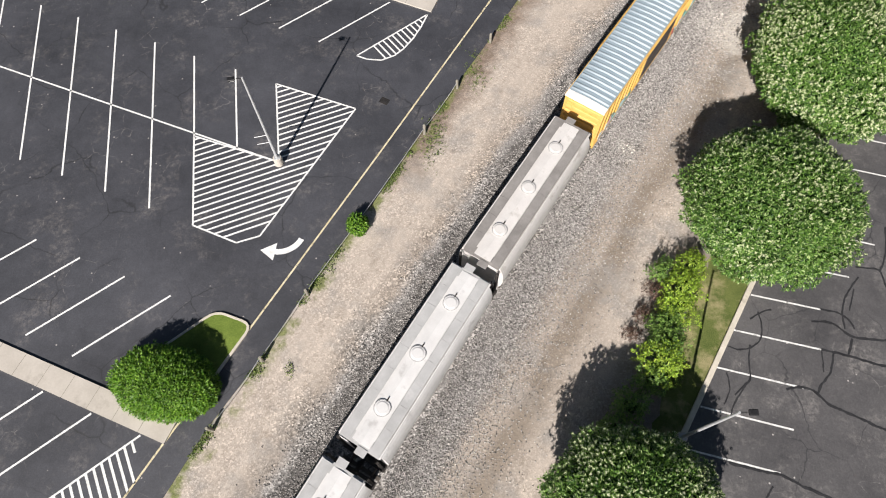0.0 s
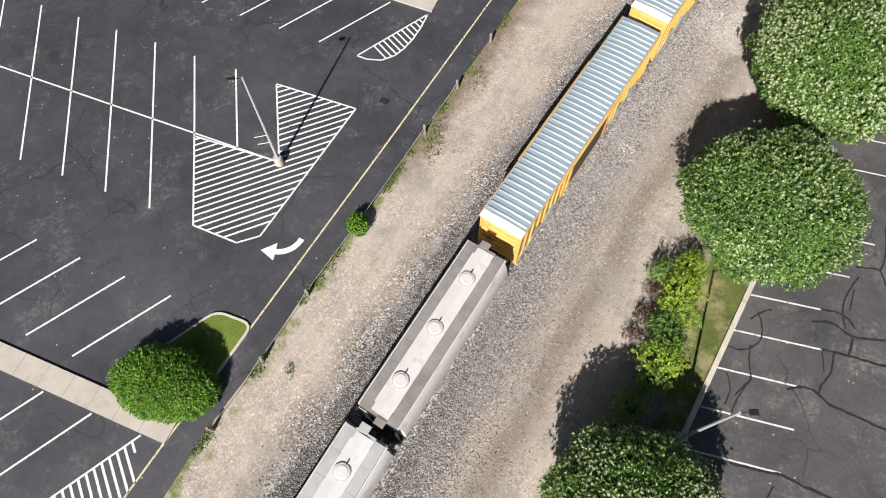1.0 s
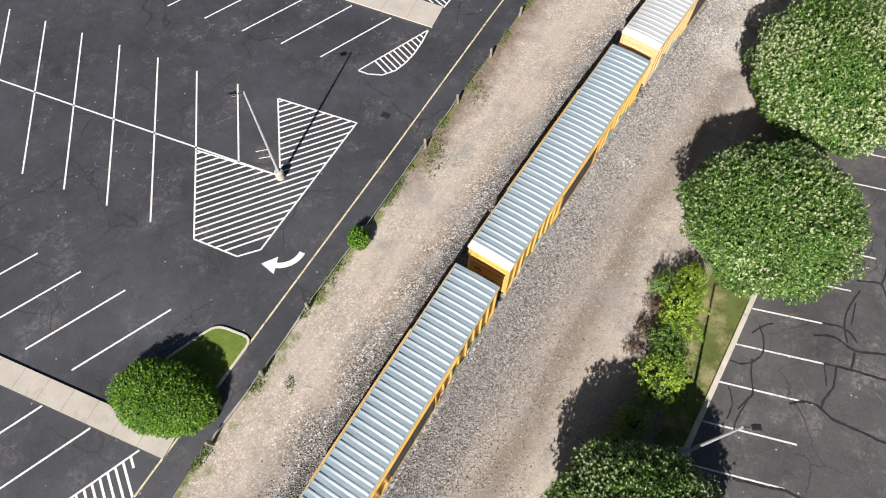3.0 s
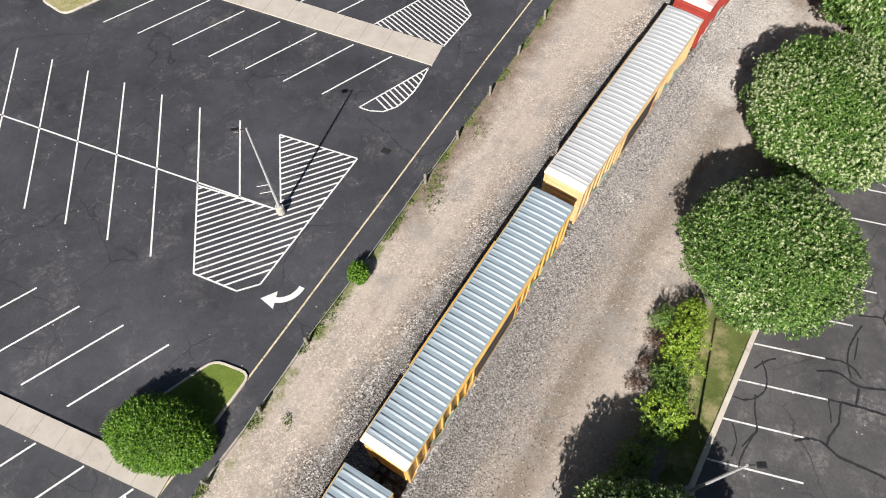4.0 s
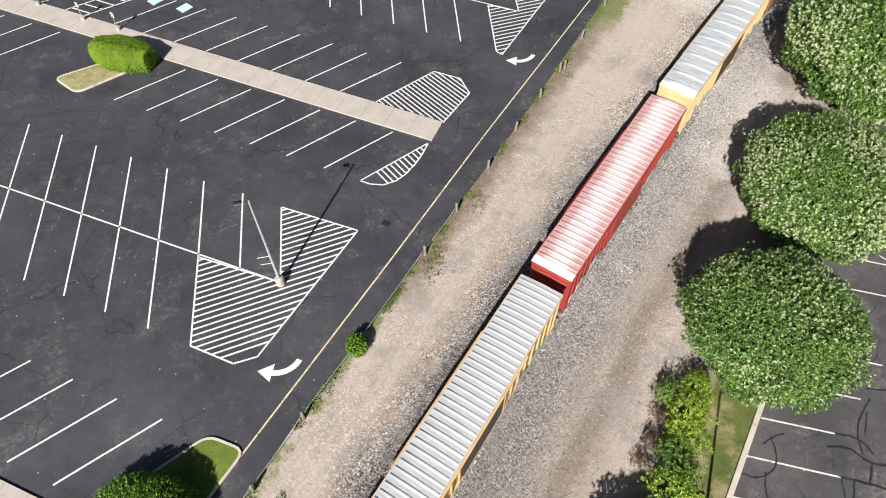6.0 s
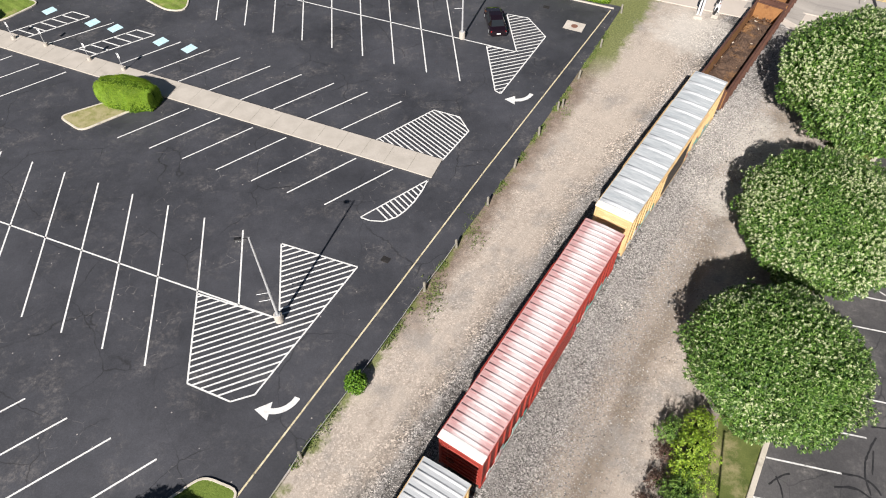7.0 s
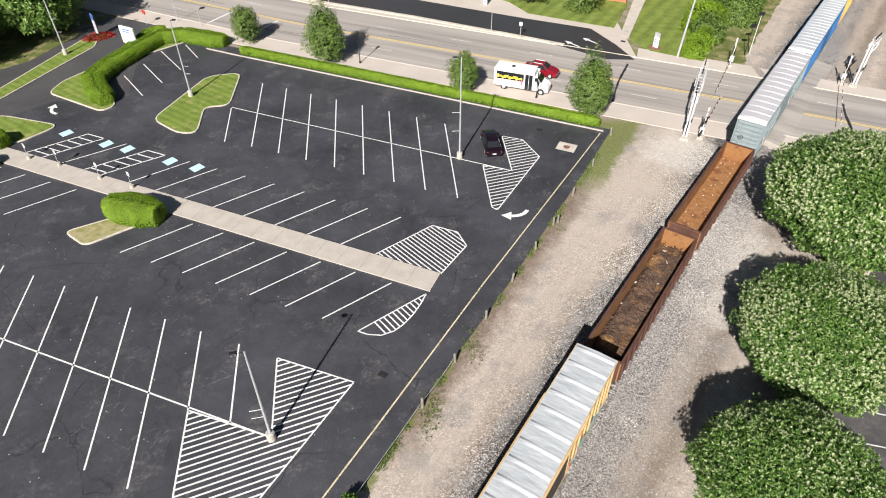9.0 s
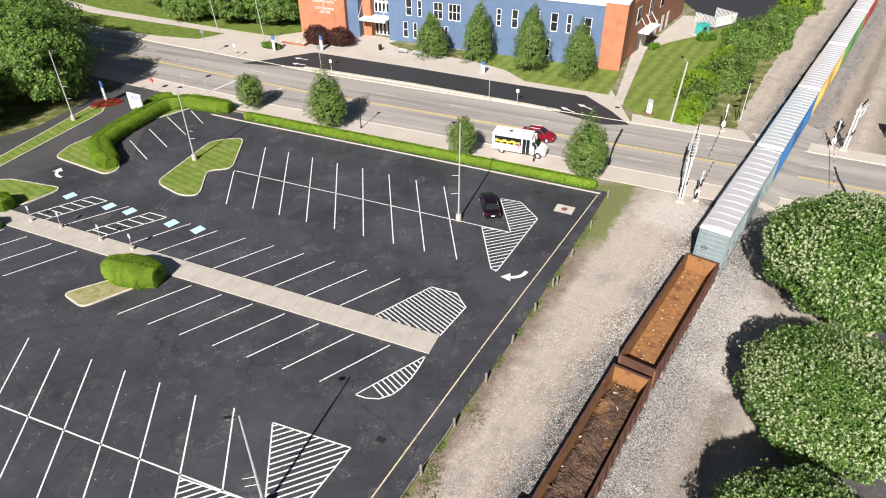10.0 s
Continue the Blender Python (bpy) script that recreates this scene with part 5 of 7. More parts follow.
def boxcar(name, length, label, side, roof, rib, ribs, rib_w, end_sheet, door="door_dark", posts=9, spray=True, group="cars of the train", top=ROOF, wide=WIDE):
    """A steel boxcar: ribbed roof, side posts, doors, corrugated ends."""
    car = thing(name, label, "boxcar", None, group)
    h, w = length / 2, wide / 2
    wall = top - 0.13
    part("body", boxed(-h + 0.08, h - 0.08, -w + 0.11, w - 0.11, 1.12, wall, 0.02), side, car)
    eave = bmesh.new()
    prism(eave, [(-w, wall - 0.10), (-w, wall), (0, top - 0.06), (w, wall), (w, wall - 0.10)], -h, h)
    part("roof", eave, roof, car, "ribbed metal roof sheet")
    start, stop = (-h + (0.75 if end_sheet else 0.35)), h - 0.35
    first = None
    for i in range(ribs):
        x = start + (stop - start) * i / (ribs - 1)
        if first is None:
            bm = bmesh.new()
            rw = rib_w / 2
            for sgn in (-1, 1):
                a = [(rw * (j / 4 - 1), 0.026 * (1 - math.cos(math.tau * j / 8))) for j in range(9)]
                lo = [bm.verts.new((dx, sgn * 0.0, top - 0.062 + dz)) for dx, dz in a]
                hi = [bm.verts.new((dx, sgn * (w - 0.07), wall + 0.003 + dz)) for dx, dz in a]
                for j in range(8):
                    bm.faces.new((lo[j], lo[j + 1], hi[j + 1], hi[j])).smooth = True
                bm.faces.new(hi)
            bmesh.ops.recalc_face_normals(bm, faces=bm.faces[:])
            for f in bm.faces:
                if f.normal.z < -0.1:
                    f.normal_flip()
            # same sheet metal as the roof, with the ridge's highlight painted in
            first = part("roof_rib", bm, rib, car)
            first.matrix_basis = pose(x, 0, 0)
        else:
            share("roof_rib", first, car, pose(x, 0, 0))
    if end_sheet:
        bm = bmesh.new()
        prism(bm, [(-w - 0.01, wall - 0.12), (-w - 0.01, wall + 0.02), (0, top - 0.035), (w + 0.01, wall + 0.02), (w + 0.01, wall - 0.12)], -h - 0.03, -h + 0.48)
        part("roof_end_sheet", bm, "white_end", car, "white roof end sheet")
    rail_bm = bmesh.new()
    for sgn in (-1, 1):
        box(rail_bm, -h + 0.02, h - 0.02, sgn * (w + 0.02) - 0.018, sgn * (w + 0.02) + 0.018, wall - 0.22, wall + 0.012)
        box(rail_bm, -h + 0.02, h - 0.02, sgn * (w - 0.05) - 0.06, sgn * (w - 0.05) + 0.06, 1.0, 1.22)
    part("side_rail", rail_bm, side, car)
    for sgn in (-1, 1):
        y = sgn * (w - 0.06)
        post = None
        for half in (-1, 1):
            for i in range(posts):
                x = half * (h * 0.27 + (h - 0.15 - h * 0.27) * i / (posts - 1))
                if post is None:
                    post = part("side_post", boxed(-0.07, 0.07, -0.05, 0.06, 1.15, wall - 0.12, 0.015), side, car)
                    post.matrix_basis = pose(x, y, 0)
                else:
                    share("side_post", post, car, pose(x, y, 0))
        door_w = h * 0.235
        for half in (-1, 1):
            dm = bmesh.new()
            c = half * door_w * 0.5
            box(dm, c - door_w * 0.5, c + door_w * 0.5, sgn * (w - 0.03) - 0.03, sgn * (w - 0.03) + 0.03, 1.2, wall - 0.3)
            dl = part("door", dm, door, car, "dark sliding door" if door == "door_dark" else "")
            rib0 = None
            for k in range(5):
                z = 1.55 + k * (wall - 2.1) / 4
                if rib0 is None:
                    rib0 = part("door_rib", boxed(c - door_w * 0.46, c + door_w * 0.46, sgn * w - 0.025, sgn * w + 0.025, z - 0.05, z + 0.05), door, dl)
                    z_first = z
                else:
                    share("door_rib", rib0, dl, pose(0, 0, z - z_first))
        track = boxed(-h * 0.5, h * 0.5, sgn * (w + 0.07) - 0.07, sgn * (w + 0.07) + 0.07, wall - 0.30, wall - 0.12, 0.02)
        part("door_track", track, side, car)
        if spray:
            for x0, x1 in ((-h * 0.93, -h * 0.40), (h * 0.30, h * 0.86)):
                sp = bmesh.new()
                n = 10
                for j in range(n):
                    xa, xb = x0 + (x1 - x0) * j / n, x0 + (x1 - x0) * (j + 0.85) / n
                    zt = 1.9 + 0.5 * math.sin(j * 1.7 + h)
                    box(sp, xa, xb, sgn * (w + 0.005) - 0.012, sgn * (w + 0.005) + 0.012, 1.25, zt)
                part("spray_lettering", sp, "spray", car, "unreadable spray-painted shapes")
    for sgn in (-1, 1):
        rib1 = None
        for k in range(7):
            z = 1.45 + k * (wall - 1.9) / 6
            if rib1 is None:
                rib1 = part("end_rib", boxed(sgn * (h - 0.05) - 0.05, sgn * (h - 0.05) + 0.05, -w + 0.2, w - 0.2, z - 0.12, z + 0.12, 0.03), side, car)
                z_low = z
            else:
                share("end_rib", rib1, car, pose(0, 0, z - z_low))
        ladder(car, sgn * (h + 0.03), -sgn * (w - 0.45), 1.2, wall - 0.2, side, 0)
    bm = bmesh.new()
    for k in range(10):
        a, b = math.tau * k / 10, math.tau * (k + 1) / 10
        rod(bm, (-h - 0.14, 0.55 + 0.25 * math.cos(a), 2.9 + 0.25 * math.sin(a)), (-h - 0.14, 0.55 + 0.25 * math.cos(b), 2.9 + 0.25 * math.sin(b)), 0.018, n=5)
    rod(bm, (-h - 0.14, 0.3, 2.9), (-h - 0.14, 0.8, 2.9), 0.015, n=5)
    rod(bm, (-h - 0.14, 0.55, 2.9), (-h + 0.05, 0.55, 2.9), 0.025, n=6)
    part("brake_wheel", bm, "under", car)
    running_gear(car, length)
    return car


def hopper(label, length, paint_m, walk_m, hatches=3):
    """A covered hopper: rounded sides, round roof hatches, walkways on both edges."""
    car = thing("covered_hopper", label, "hopper wagon", None, "cars of the train")
    h, w = length / 2, 1.39
    half = [(1.20, 1.5), (1.46, 2.0), (1.57, 2.7), (1.55, 3.3), (1.47, 3.8), (1.34, 4.18), (1.16, 4.43)]
    section = [(-y, z) for y, z in half] + [(0, 4.56)] + [(y, z) for y, z in half[::-1]]
    bm = prism(bmesh.new(), section, -h + 0.12, h - 0.12)
    part("body", bm, paint_m, car)
    for sgn in (-1, 1):
        wm = bmesh.new()
        n = 8
        for j in range(n):
            xa, xb = -h + 0.05 + (length - 0.1) * j / n, -h + 0.05 + (length - 0.1) * (j + 1) / n - 0.012
            box(wm, xa, xb, sgn * 0.90 - 0.29, sgn * 0.90 + 0.29, 4.60, 4.635)
        for j in range(n + 1):
            x = -h + 0.3 + (length - 0.6) * j / n
            box(wm, x - 0.02, x + 0.02, sgn * 0.90 - 0.2, sgn * 0.90 + 0.2, 4.40, 4.60)
        part("roof_walkway", wm, walk_m, car, "grey grating walkway")
        edge = boxed(-h, h, sgn * 1.25 - 0.05, sgn * 1.25 + 0.05, 4.36, 4.56, 0.03)
        part("top_chord", edge, paint_m, car)
    for x in [length * 0.305 * k for k in (-1, 0, 1)][:hatches]:
        hm = bmesh.new()
        rod(hm, (0, 0, 4.50), (0, 0, 4.605), 0.43, 0.42, 24)
        cover = part("hatch", hm, paint_m, car, "round white roof hatch")
        cover.matrix_basis = pose(x, 0.05, 0)
        rm = bmesh.new()
        rod(rm, (0, 0, 4.608), (0, 0, 4.64), 0.38, 0.30, 24)
        part("lid", rm, paint_m, cover)
        bar = bmesh.new()
        for k in range(20):
            a, b = math.tau * k / 20, math.tau * (k + 1) / 20
            rod(bar, (0.45 * math.cos(a), 0.45 * math.sin(a), 4.585), (0.45 * math.cos(b), 0.45 * math.sin(b), 4.585), 0.016, n=5)
        part("hatch_ring", bar, "walkway", cover, "grey hatch ring")
        part("hinge", boxed(0.40, 0.66, -0.03, 0.03, 4.56, 4.62), "under", cover, "dark hinge")
    for sgn in (-1, 1):
        pm = bmesh.new()
        box(pm, sgn * (h - 0.55), sgn * (h + 0.05), -1.25, 1.25, 4.46, 4.50)
        bmesh.ops.recalc_face_normals(pm, faces=pm.faces[:])
        part("end_crossover", pm, walk_m, car, "grey end crossover walkway")
        tab = boxed(min(sgn * h, sgn * (h + 0.42)), max(sgn * h, sgn * (h + 0.42)), -0.3 + sgn * 0.25, 0.3 + sgn * 0.25, 4.48, 4.53)
        part("end_step", tab, walk_m, car)
        em = bmesh.new()
        box(em, min(sgn * (h - 0.1), sgn * (h + 0.35)), max(sgn * (h - 0.1), sgn * (h + 0.35)), -1.35, 1.35, 1.05, 1.2)
        for y in (-1.25, 1.25):
            box(em, sgn * (h + 0.2) - 0.06, sgn * (h + 0.2) + 0.06, y - 0.06, y + 0.06, 1.2, 4.3)
        part("end_platform", em, "under", car, "dark end platform")
        ladder(car, sgn * (h + 0.1), -0.95 * sgn, 1.2, 4.4, paint_m, 0)
    running_gear(car, length)
    return car


def gondola(label, length, load):
    """An open gondola with rusty sides; a low heap of scrap or bare floor inside."""
    car = thing("gondola", label, "gondola wagon", None, "cars of the train")
    h, w, top = length / 2, 1.42, 3.0
    part("floor", boxed(-h + 0.1, h - 0.1, -w + 0.1, w - 0.1, 1.1, 1.3), "rust_in", car)
    for sgn in (-1, 1):
        bm = boxed(-h, h, sgn * (w - 0.05) - 0.05, sgn * (w - 0.05) + 0.05, 1.05, top)
        part("side_wall", bm, "rust_in", car, "rust-orange side sheet")
        out = bmesh.new()
        box(out, -h, h, sgn * (w + 0.03) - 0.03, sgn * (w + 0.03) + 0.03, 1.0, top - 0.02)
        part("outer_sheet", out, "rust_out", car)
        cap = boxed(-h - 0.02, h + 0.02, sgn * (w - 0.0) - 0.10, sgn * (w - 0.0) + 0.10, top, top + 0.09, 0.02)
        part("top_rail", cap, "rust_out", car)
        first = None
        for j in range(15):
            x = -h + 0.3 + (length - 0.6) * j / 14
            if first is None:
                first = part("side_post", boxed(-0.07, 0.07, sgn * (w + 0.1) - 0.06, sgn * (w + 0.1) + 0.06, 1.0, top - 0.02, 0.02), "rust_out", car)
                first.matrix_basis = pose(x, 0, 0)
            else:
                share("side_post", first, car, pose(x, 0, 0))
    for sgn in (-1, 1):
        em = bmesh.new()
        box(em, sgn * (h - 0.06) - 0.06, sgn * (h - 0.06) + 0.06, -w + 0.11, w - 0.11, 1.05, top)
        for k in range(3):
            box(em, sgn * (h + 0.0) - 0.07, sgn * (h + 0.0) + 0.07, -w + 0.1, w - 0.1, 1.5 + k * 0.6, 1.68 + k * 0.6, 0.02)
        part("end_wall", em, ("rust_in",), car, "rust-orange end wall")
        part("end_sheet", boxed(sgn * (h + 0.085) - 0.012, sgn * (h + 0.085) + 0.012, -w + 0.08, w - 0.08, 1.0, top - 0.01), "rust_out", car)
        part("end_cap", boxed(sgn * (h - 0.02) - 0.1, sgn * (h - 0.02) + 0.1, -w - 0.1, w + 0.1, top + 0.003, top + 0.1, 0.02), "rust_out", car)
    nx, ny = 150, 26
    bm = bmesh.new()
    grid = []
    for i in range(nx + 1):
        row = []
        for j in range(ny + 1):
            x, y = -h + 0.13 + (length - 0.26) * i / nx, -w + 0.12 + (2 * w - 0.24) * j / ny
            if load:
                edge = min(1.0, (1 - abs(x) / h) * 4) * min(1.0, (1.02 - abs(y) / w) * 3)
                z = 1.34 + edge * (0.55 + 0.22 * noise.noise((x * 0.8, y * 1.1, 2.0)) + 0.11 * noise.noise((x * 2.9, y * 2.7, 5.0)) + 0.10 * noise.noise((x * 8.5, y * 8.1, 8.0)))
            else:
                z = 1.36 + 0.06 * noise.noise((x * 0.7, y * 1.0, 9.0)) + 0.04 * noise.noise((x * 2.5, y * 2.5, 3.0))
            row.append(bm.verts.new((x, y, z)))
        grid.append(row)
    for i in range(nx):
        for j in range(ny):
            bm.faces.new((grid[i][j], grid[i + 1][j], grid[i + 1][j + 1], grid[i][j + 1]))
    part("load" if load else "floor_residue", bm, "scrap" if load else "rust_in", car, "dark heaped scrap" if load else "rusty residue on the floor")
    rd = random.Random(5 + load)
    bits = bmesh.new()
    for _ in range(420 if load else 70):
        x, y = rd.uniform(-h + 0.5, h - 0.5), rd.uniform(-w + 0.25, w - 0.25)
        z = (1.8 if load else 1.38) + rd.uniform(-0.1, 0.12)
        a = rd.uniform(0, math.tau)
        l, wd = (rd.uniform(0.1, 0.5), rd.uniform(0.04, 0.12)) if load else (rd.uniform(0.05, 0.16), rd.uniform(0.03, 0.07))
        m = Matrix.Translation((x, y, z)) @ Euler((rd.uniform(-0.4, 0.4), rd.uniform(-0.4, 0.4), a)).to_matrix().to_4x4()
        start = len(bits.verts)
        box(bits, -l / 2, l / 2, -wd / 2, wd / 2, -0.03, 0.03, mi=0 if rd.random() < (0.96 if load else 0.25) else 1)
        bits.verts.ensure_lookup_table()
        for v in bits.verts[start:]:
            v.co = m @ v.co
    o = part("scrap", bits, ("scrap", "debris"), car, "loose scrap and pale debris")
    tagged(o, kind="stuff")
    running_gear(car, length)
    return car


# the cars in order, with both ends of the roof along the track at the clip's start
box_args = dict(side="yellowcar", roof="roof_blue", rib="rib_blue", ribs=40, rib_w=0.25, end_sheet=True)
hop = hopper("white covered hopper wagon with round roof hatches", 11.2, "hopper", "walkway")
hop_grey = hopper("weathered white covered hopper wagon with dark walkways", 11.2, "hopper2", "walkway2")
yellow_box = boxcar("boxcar", 18.6, "yellow boxcar with a blue-grey ribbed roof", **box_args)
TRAIN = [
    (copy_thing(hop, pose(0, 0, 0)), -7.5, 3.7),
    (hop, 5.04, 16.24),
    (hop_grey, 17.27, 28.5),
    (yellow_box, 30.05, 48.65),
    (copy_thing(yellow_box, pose(0, 0, 0)), 49.9, 68.5),
    (boxcar("boxcar", 18.8, "faded yellow boxcar with a pale galvanised roof", "creamcar", "roof_grey", "rib_grey", 40, 0.24, True), 69.8, 88.75),
    (boxcar("boxcar", 18.85, "red boxcar with a chalky ribbed roof", "redcar", "roof_red", "rib_red", 36, 0.26, True, "redcar"), 89.95, 108.8),
    (boxcar("boxcar", 19.2, "orange-yellow boxcar with a creased silver roof", "creamcar", "roof_silver", "rib_silver", 14, 0.44, True), 110.2, 129.6),
    (gondola("rusty open gondola wagon heaped with dark scrap", 16.4, True), 131.0, 147.55),
    (gondola("rusty open gondola wagon with an almost bare floor", 16.5, False), 148.5, 165.15),
    (boxcar("boxcar", 21.0, "blue-grey boxcar with a white ribbed roof", "greycar", "roof_white", "rib_white", 15, 0.34, True, "greycar", 8), 167.2, 188.3),
    (boxcar("boxcar", 22.5, "blue boxcar with a white ribbed roof", "bluecar", "roof_silver", "rib_silver", 20, 0.26, True, "bluecar", 8, False), 188.7, 211.3),
    (boxcar("boxcar", 23.6, "orange boxcar with a white ribbed roof", "yellowcar", "roof_white", "rib_white", 20, 0.26, True, "yellowcar", 8, False), 211.9, 235.5),
    (boxcar("boxcar", 24.5, "green boxcar with a white ribbed roof", "greencar", "roof_white", "rib_white", 20, 0.26, True, "greencar", 8, False), 236.1, 260.6),
    (boxcar("boxcar", 24.5, "red boxcar with a white ribbed roof", "redcar", "roof_white", "rib_white", 20, 0.26, True, "redcar", 8, False), 261.2, 285.7),
]


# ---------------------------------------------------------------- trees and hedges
flowering = [tufted("flowering_crown", (5.05, 5.05, 3.2), n, 0.215, ("leaf_big", "leaf_shade_core", "blossom"), lumps=120, lump=0.22, size=0.16, low=-0.8, shrink=0.89, k=8, rough=0.026, flowers=fl, lean=ln, rise=0.85) for n, fl, ln in ((5200, 1.15, (0.1, 0.05)), (5000, 0.65, (0.15, 0.25)))]
tree_label = "broad-leaved tree with creamy blossom, beside the gravel"
for x, y, s, k, turn in ((20.3, 18.85, 0.975, 1, 0), (27.2, 29.8, 1.10, 0, 40), (36.9, 44.2, 1.42, 0, 150), (9.6, 0.7, 0.88, 0, 250)):
    t = tree("tree", pose(x * 1.0, y * 1.0, 0), flowering[k], 3.85, 3.4, 0.28, 2.2, tree_label, "flowering trees", turn)
    t.scale = (s, s, s)

street = [tufted("street_crown", (1.75, 1.75, 2.75), 1150, 0.225, ("leaf_street", "leaf_shade_core"), lumps=46, lump=0.50, size=0.30, low=-0.9, shrink=0.74, k=7, taper=tp, rough=0.11) for tp in (0.04, 0.08, 0.40, 0.32)]
for x, y, sx, sz, k, where in ((-28.4, 90.8, 0.92, 0.80, 0, "pavement"), (-15.7, 83.8, 1.22, 1.10, 1, "pavement"), (2.9, 74.9, 0.90, 0.78, 0, "pavement"), (17.9, 69.0, 1.16, 1.05, 1, "pavement"),
                               (-1.5, 113.2, 1.2, 1.15, 2, "lawn"), (6.6, 111.0, 1.12, 1.5, 3, "lawn"), (15.1, 106.0, 1.25, 1.6, 2, "lawn"), (22.9, 102.8, 1.2, 1.36, 3, "lawn")):
    t = tree("street_tree", pose(x, y, 0.1), street[k], 3.35, 3.2, 0.11, 0.8, f"small upright green tree on the {where}", "street trees", (x * 31) % 360)
    t.scale = (sx, sx, sz)

maple = [tufted("maple_crown", (6.2, 6.2, 5.4), 2300, 0.42, ("leaf_dark", "leaf_shade_core"), lumps=80, lump=0.55, size=0.22, low=-0.8, shrink=0.84, k=9, rough=0.06) for _ in range(2)]
for i, (x, y, s) in enumerate(((-61.0, 94.0, 1.12), (-68.0, 108.0, 1.0), (-74.0, 96.5, 1.15), (-73.0, 110.0, 1.2), (-67.5, 82.0, 0.9), (-84.0, 118.0, 1.2),
                               (-52.0, 138.5, 0.9), (-41.5, 136.0, 0.9), (-33.0, 134.5, 0.85), (-47.0, 146.0, 1.2), (-36.0, 146.0, 1.2), (-60.0, 148.0, 1.1), (-26.0, 142.0, 1.0))):
    t = tree("maple_tree", pose(x, y, 0), maple[i % 2], 6.6, 6.0, 0.32, 2.6, "large dense green maple tree on the lawn", "maples", i * 47)
    t.scale = (s, s, s)

shrubs = [tufted("shrub_crown", (2.0, 2.0, 1.9), 650, 0.25, (lm, "leaf_shade_core"), lumps=50, lump=0.55, size=0.28, low=-0.35, shrink=0.84, k=8, rough=0.07) for lm in ("leaf_hedge", "leaf_dark", "leaf_street")]
rd = random.Random(21)
for i in range(26):
    f = i / 25
    s = 0.6 + 1.1 * rd.random() + 0.25 * f
    x, y = 36.8 + 47.0 * f + rd.uniform(-2.3, 1.6), 87.6 + 62.0 * f + rd.uniform(-1.6, 1.6)
    t = thing("shrub", "dense green wild shrub on the track's bank", "shrub", pose(x, y, 0), "shrubs on the bank")
    c = new("foliage", shrubs[(i * 7) % 3])
    c.parent, c.matrix_basis = t, pose(0, 0, 0.7, 0, 0, i * 61)
    t.scale = (s * 0.92, s * 0.92, s * (0.9 + 0.5 * rd.random()))
for x, y, s in ((35.4, 85.4, 0.7), (42.6, 97.8, 1.0), (47.5, 104.2, 1.1), (38.6, 93.6, 0.9)):
    t = thing("shrub", "dense green wild shrub on the track's bank", "shrub", pose(x, y, 0), "shrubs on the bank")
    c = new("foliage", shrubs[0])
    c.parent, c.matrix_basis = t, pose(0, 0, 0.7, 0, 0, x * 61)
    t.scale = (s, s, s)

dry = tufted("dry_crown", (1.0, 1.0, 0.7), 120, 0.20, ("leaf_dry", "leaf_shade_core"), lumps=30, lump=0.6, size=0.32, low=-0.3, shrink=0.3, k=7, rough=0.25)
for x, y, s in ((14.0, 14.1, 0.9), (13.1, 12.6, 0.8), (12.2, 11.3, 0.7)):
    t = thing("dry_shrub", "sparse reddish-brown dry shrub in the verge", "shrub", pose(x - 0.6, y + 0.3, 0), "dry shrubs in the verge")
    part("stem", rod(bmesh.new(), (0, 0, -0.05), (0.03, 0.02, 0.4), 0.03, 0.02, 6), "bark", t)
    c = new("foliage", dry)
    c.parent, c.matrix_basis = t, pose(0, 0, 0.4, 0, 0, x * 50)
    t.scale = (s * 0.6, s * 0.6, s * 0.8)
bright = tufted("sapling_crown", (1.25, 1.25, 1.15), 230, 0.22, ("leaf_bright", "leaf_shade_core"), lumps=34, lump=0.6, size=0.32, low=-0.5, shrink=0.42, k=8, rough=0.2)
darker = tufted("sapling_crown_dark", (1.3, 1.3, 1.1), 230, 0.22, ("leaf_dark", "leaf_shade_core"), lumps=30, lump=0.6, size=0.32, low=-0.5, shrink=0.42, k=8, rough=0.2)
for i, (x, y, s, me, lab) in enumerate(((14.9, 14.4, 1.0, bright, "bright"), (14.4, 13.0, 0.95, bright, "bright"), (13.5, 12.0, 0.85, darker, "dark"), (13.3, 10.6, 1.0, darker, "dark"), (12.9, 9.5, 1.1, bright, "bright"), (12.2, 8.5, 0.9, darker, "dark"), (10.8, 7.0, 0.9, darker, "dark"), (13.9, 15.6, 0.7, darker, "dark"), (9.6, 5.7, 0.8, darker, "dark"), (15.8, 15.9, 0.8, bright, "bright"))):
    t = thing("sapling", f"{lab} green self-sown sapling in the verge", "sapling", pose(x, y, 0), "saplings in the verge")
    part("stem", rod(bmesh.new(), (0, 0, -0.05), (0.05, 0.03, 1.1), 0.04, 0.02, 6), "bark", t)
    c = new("foliage", me)
    c.parent, c.matrix_basis = t, pose(0, 0, 1.25, 0, 0, i * 77)
    t.scale = (s * 0.74, s * 0.74, s * 0.9)

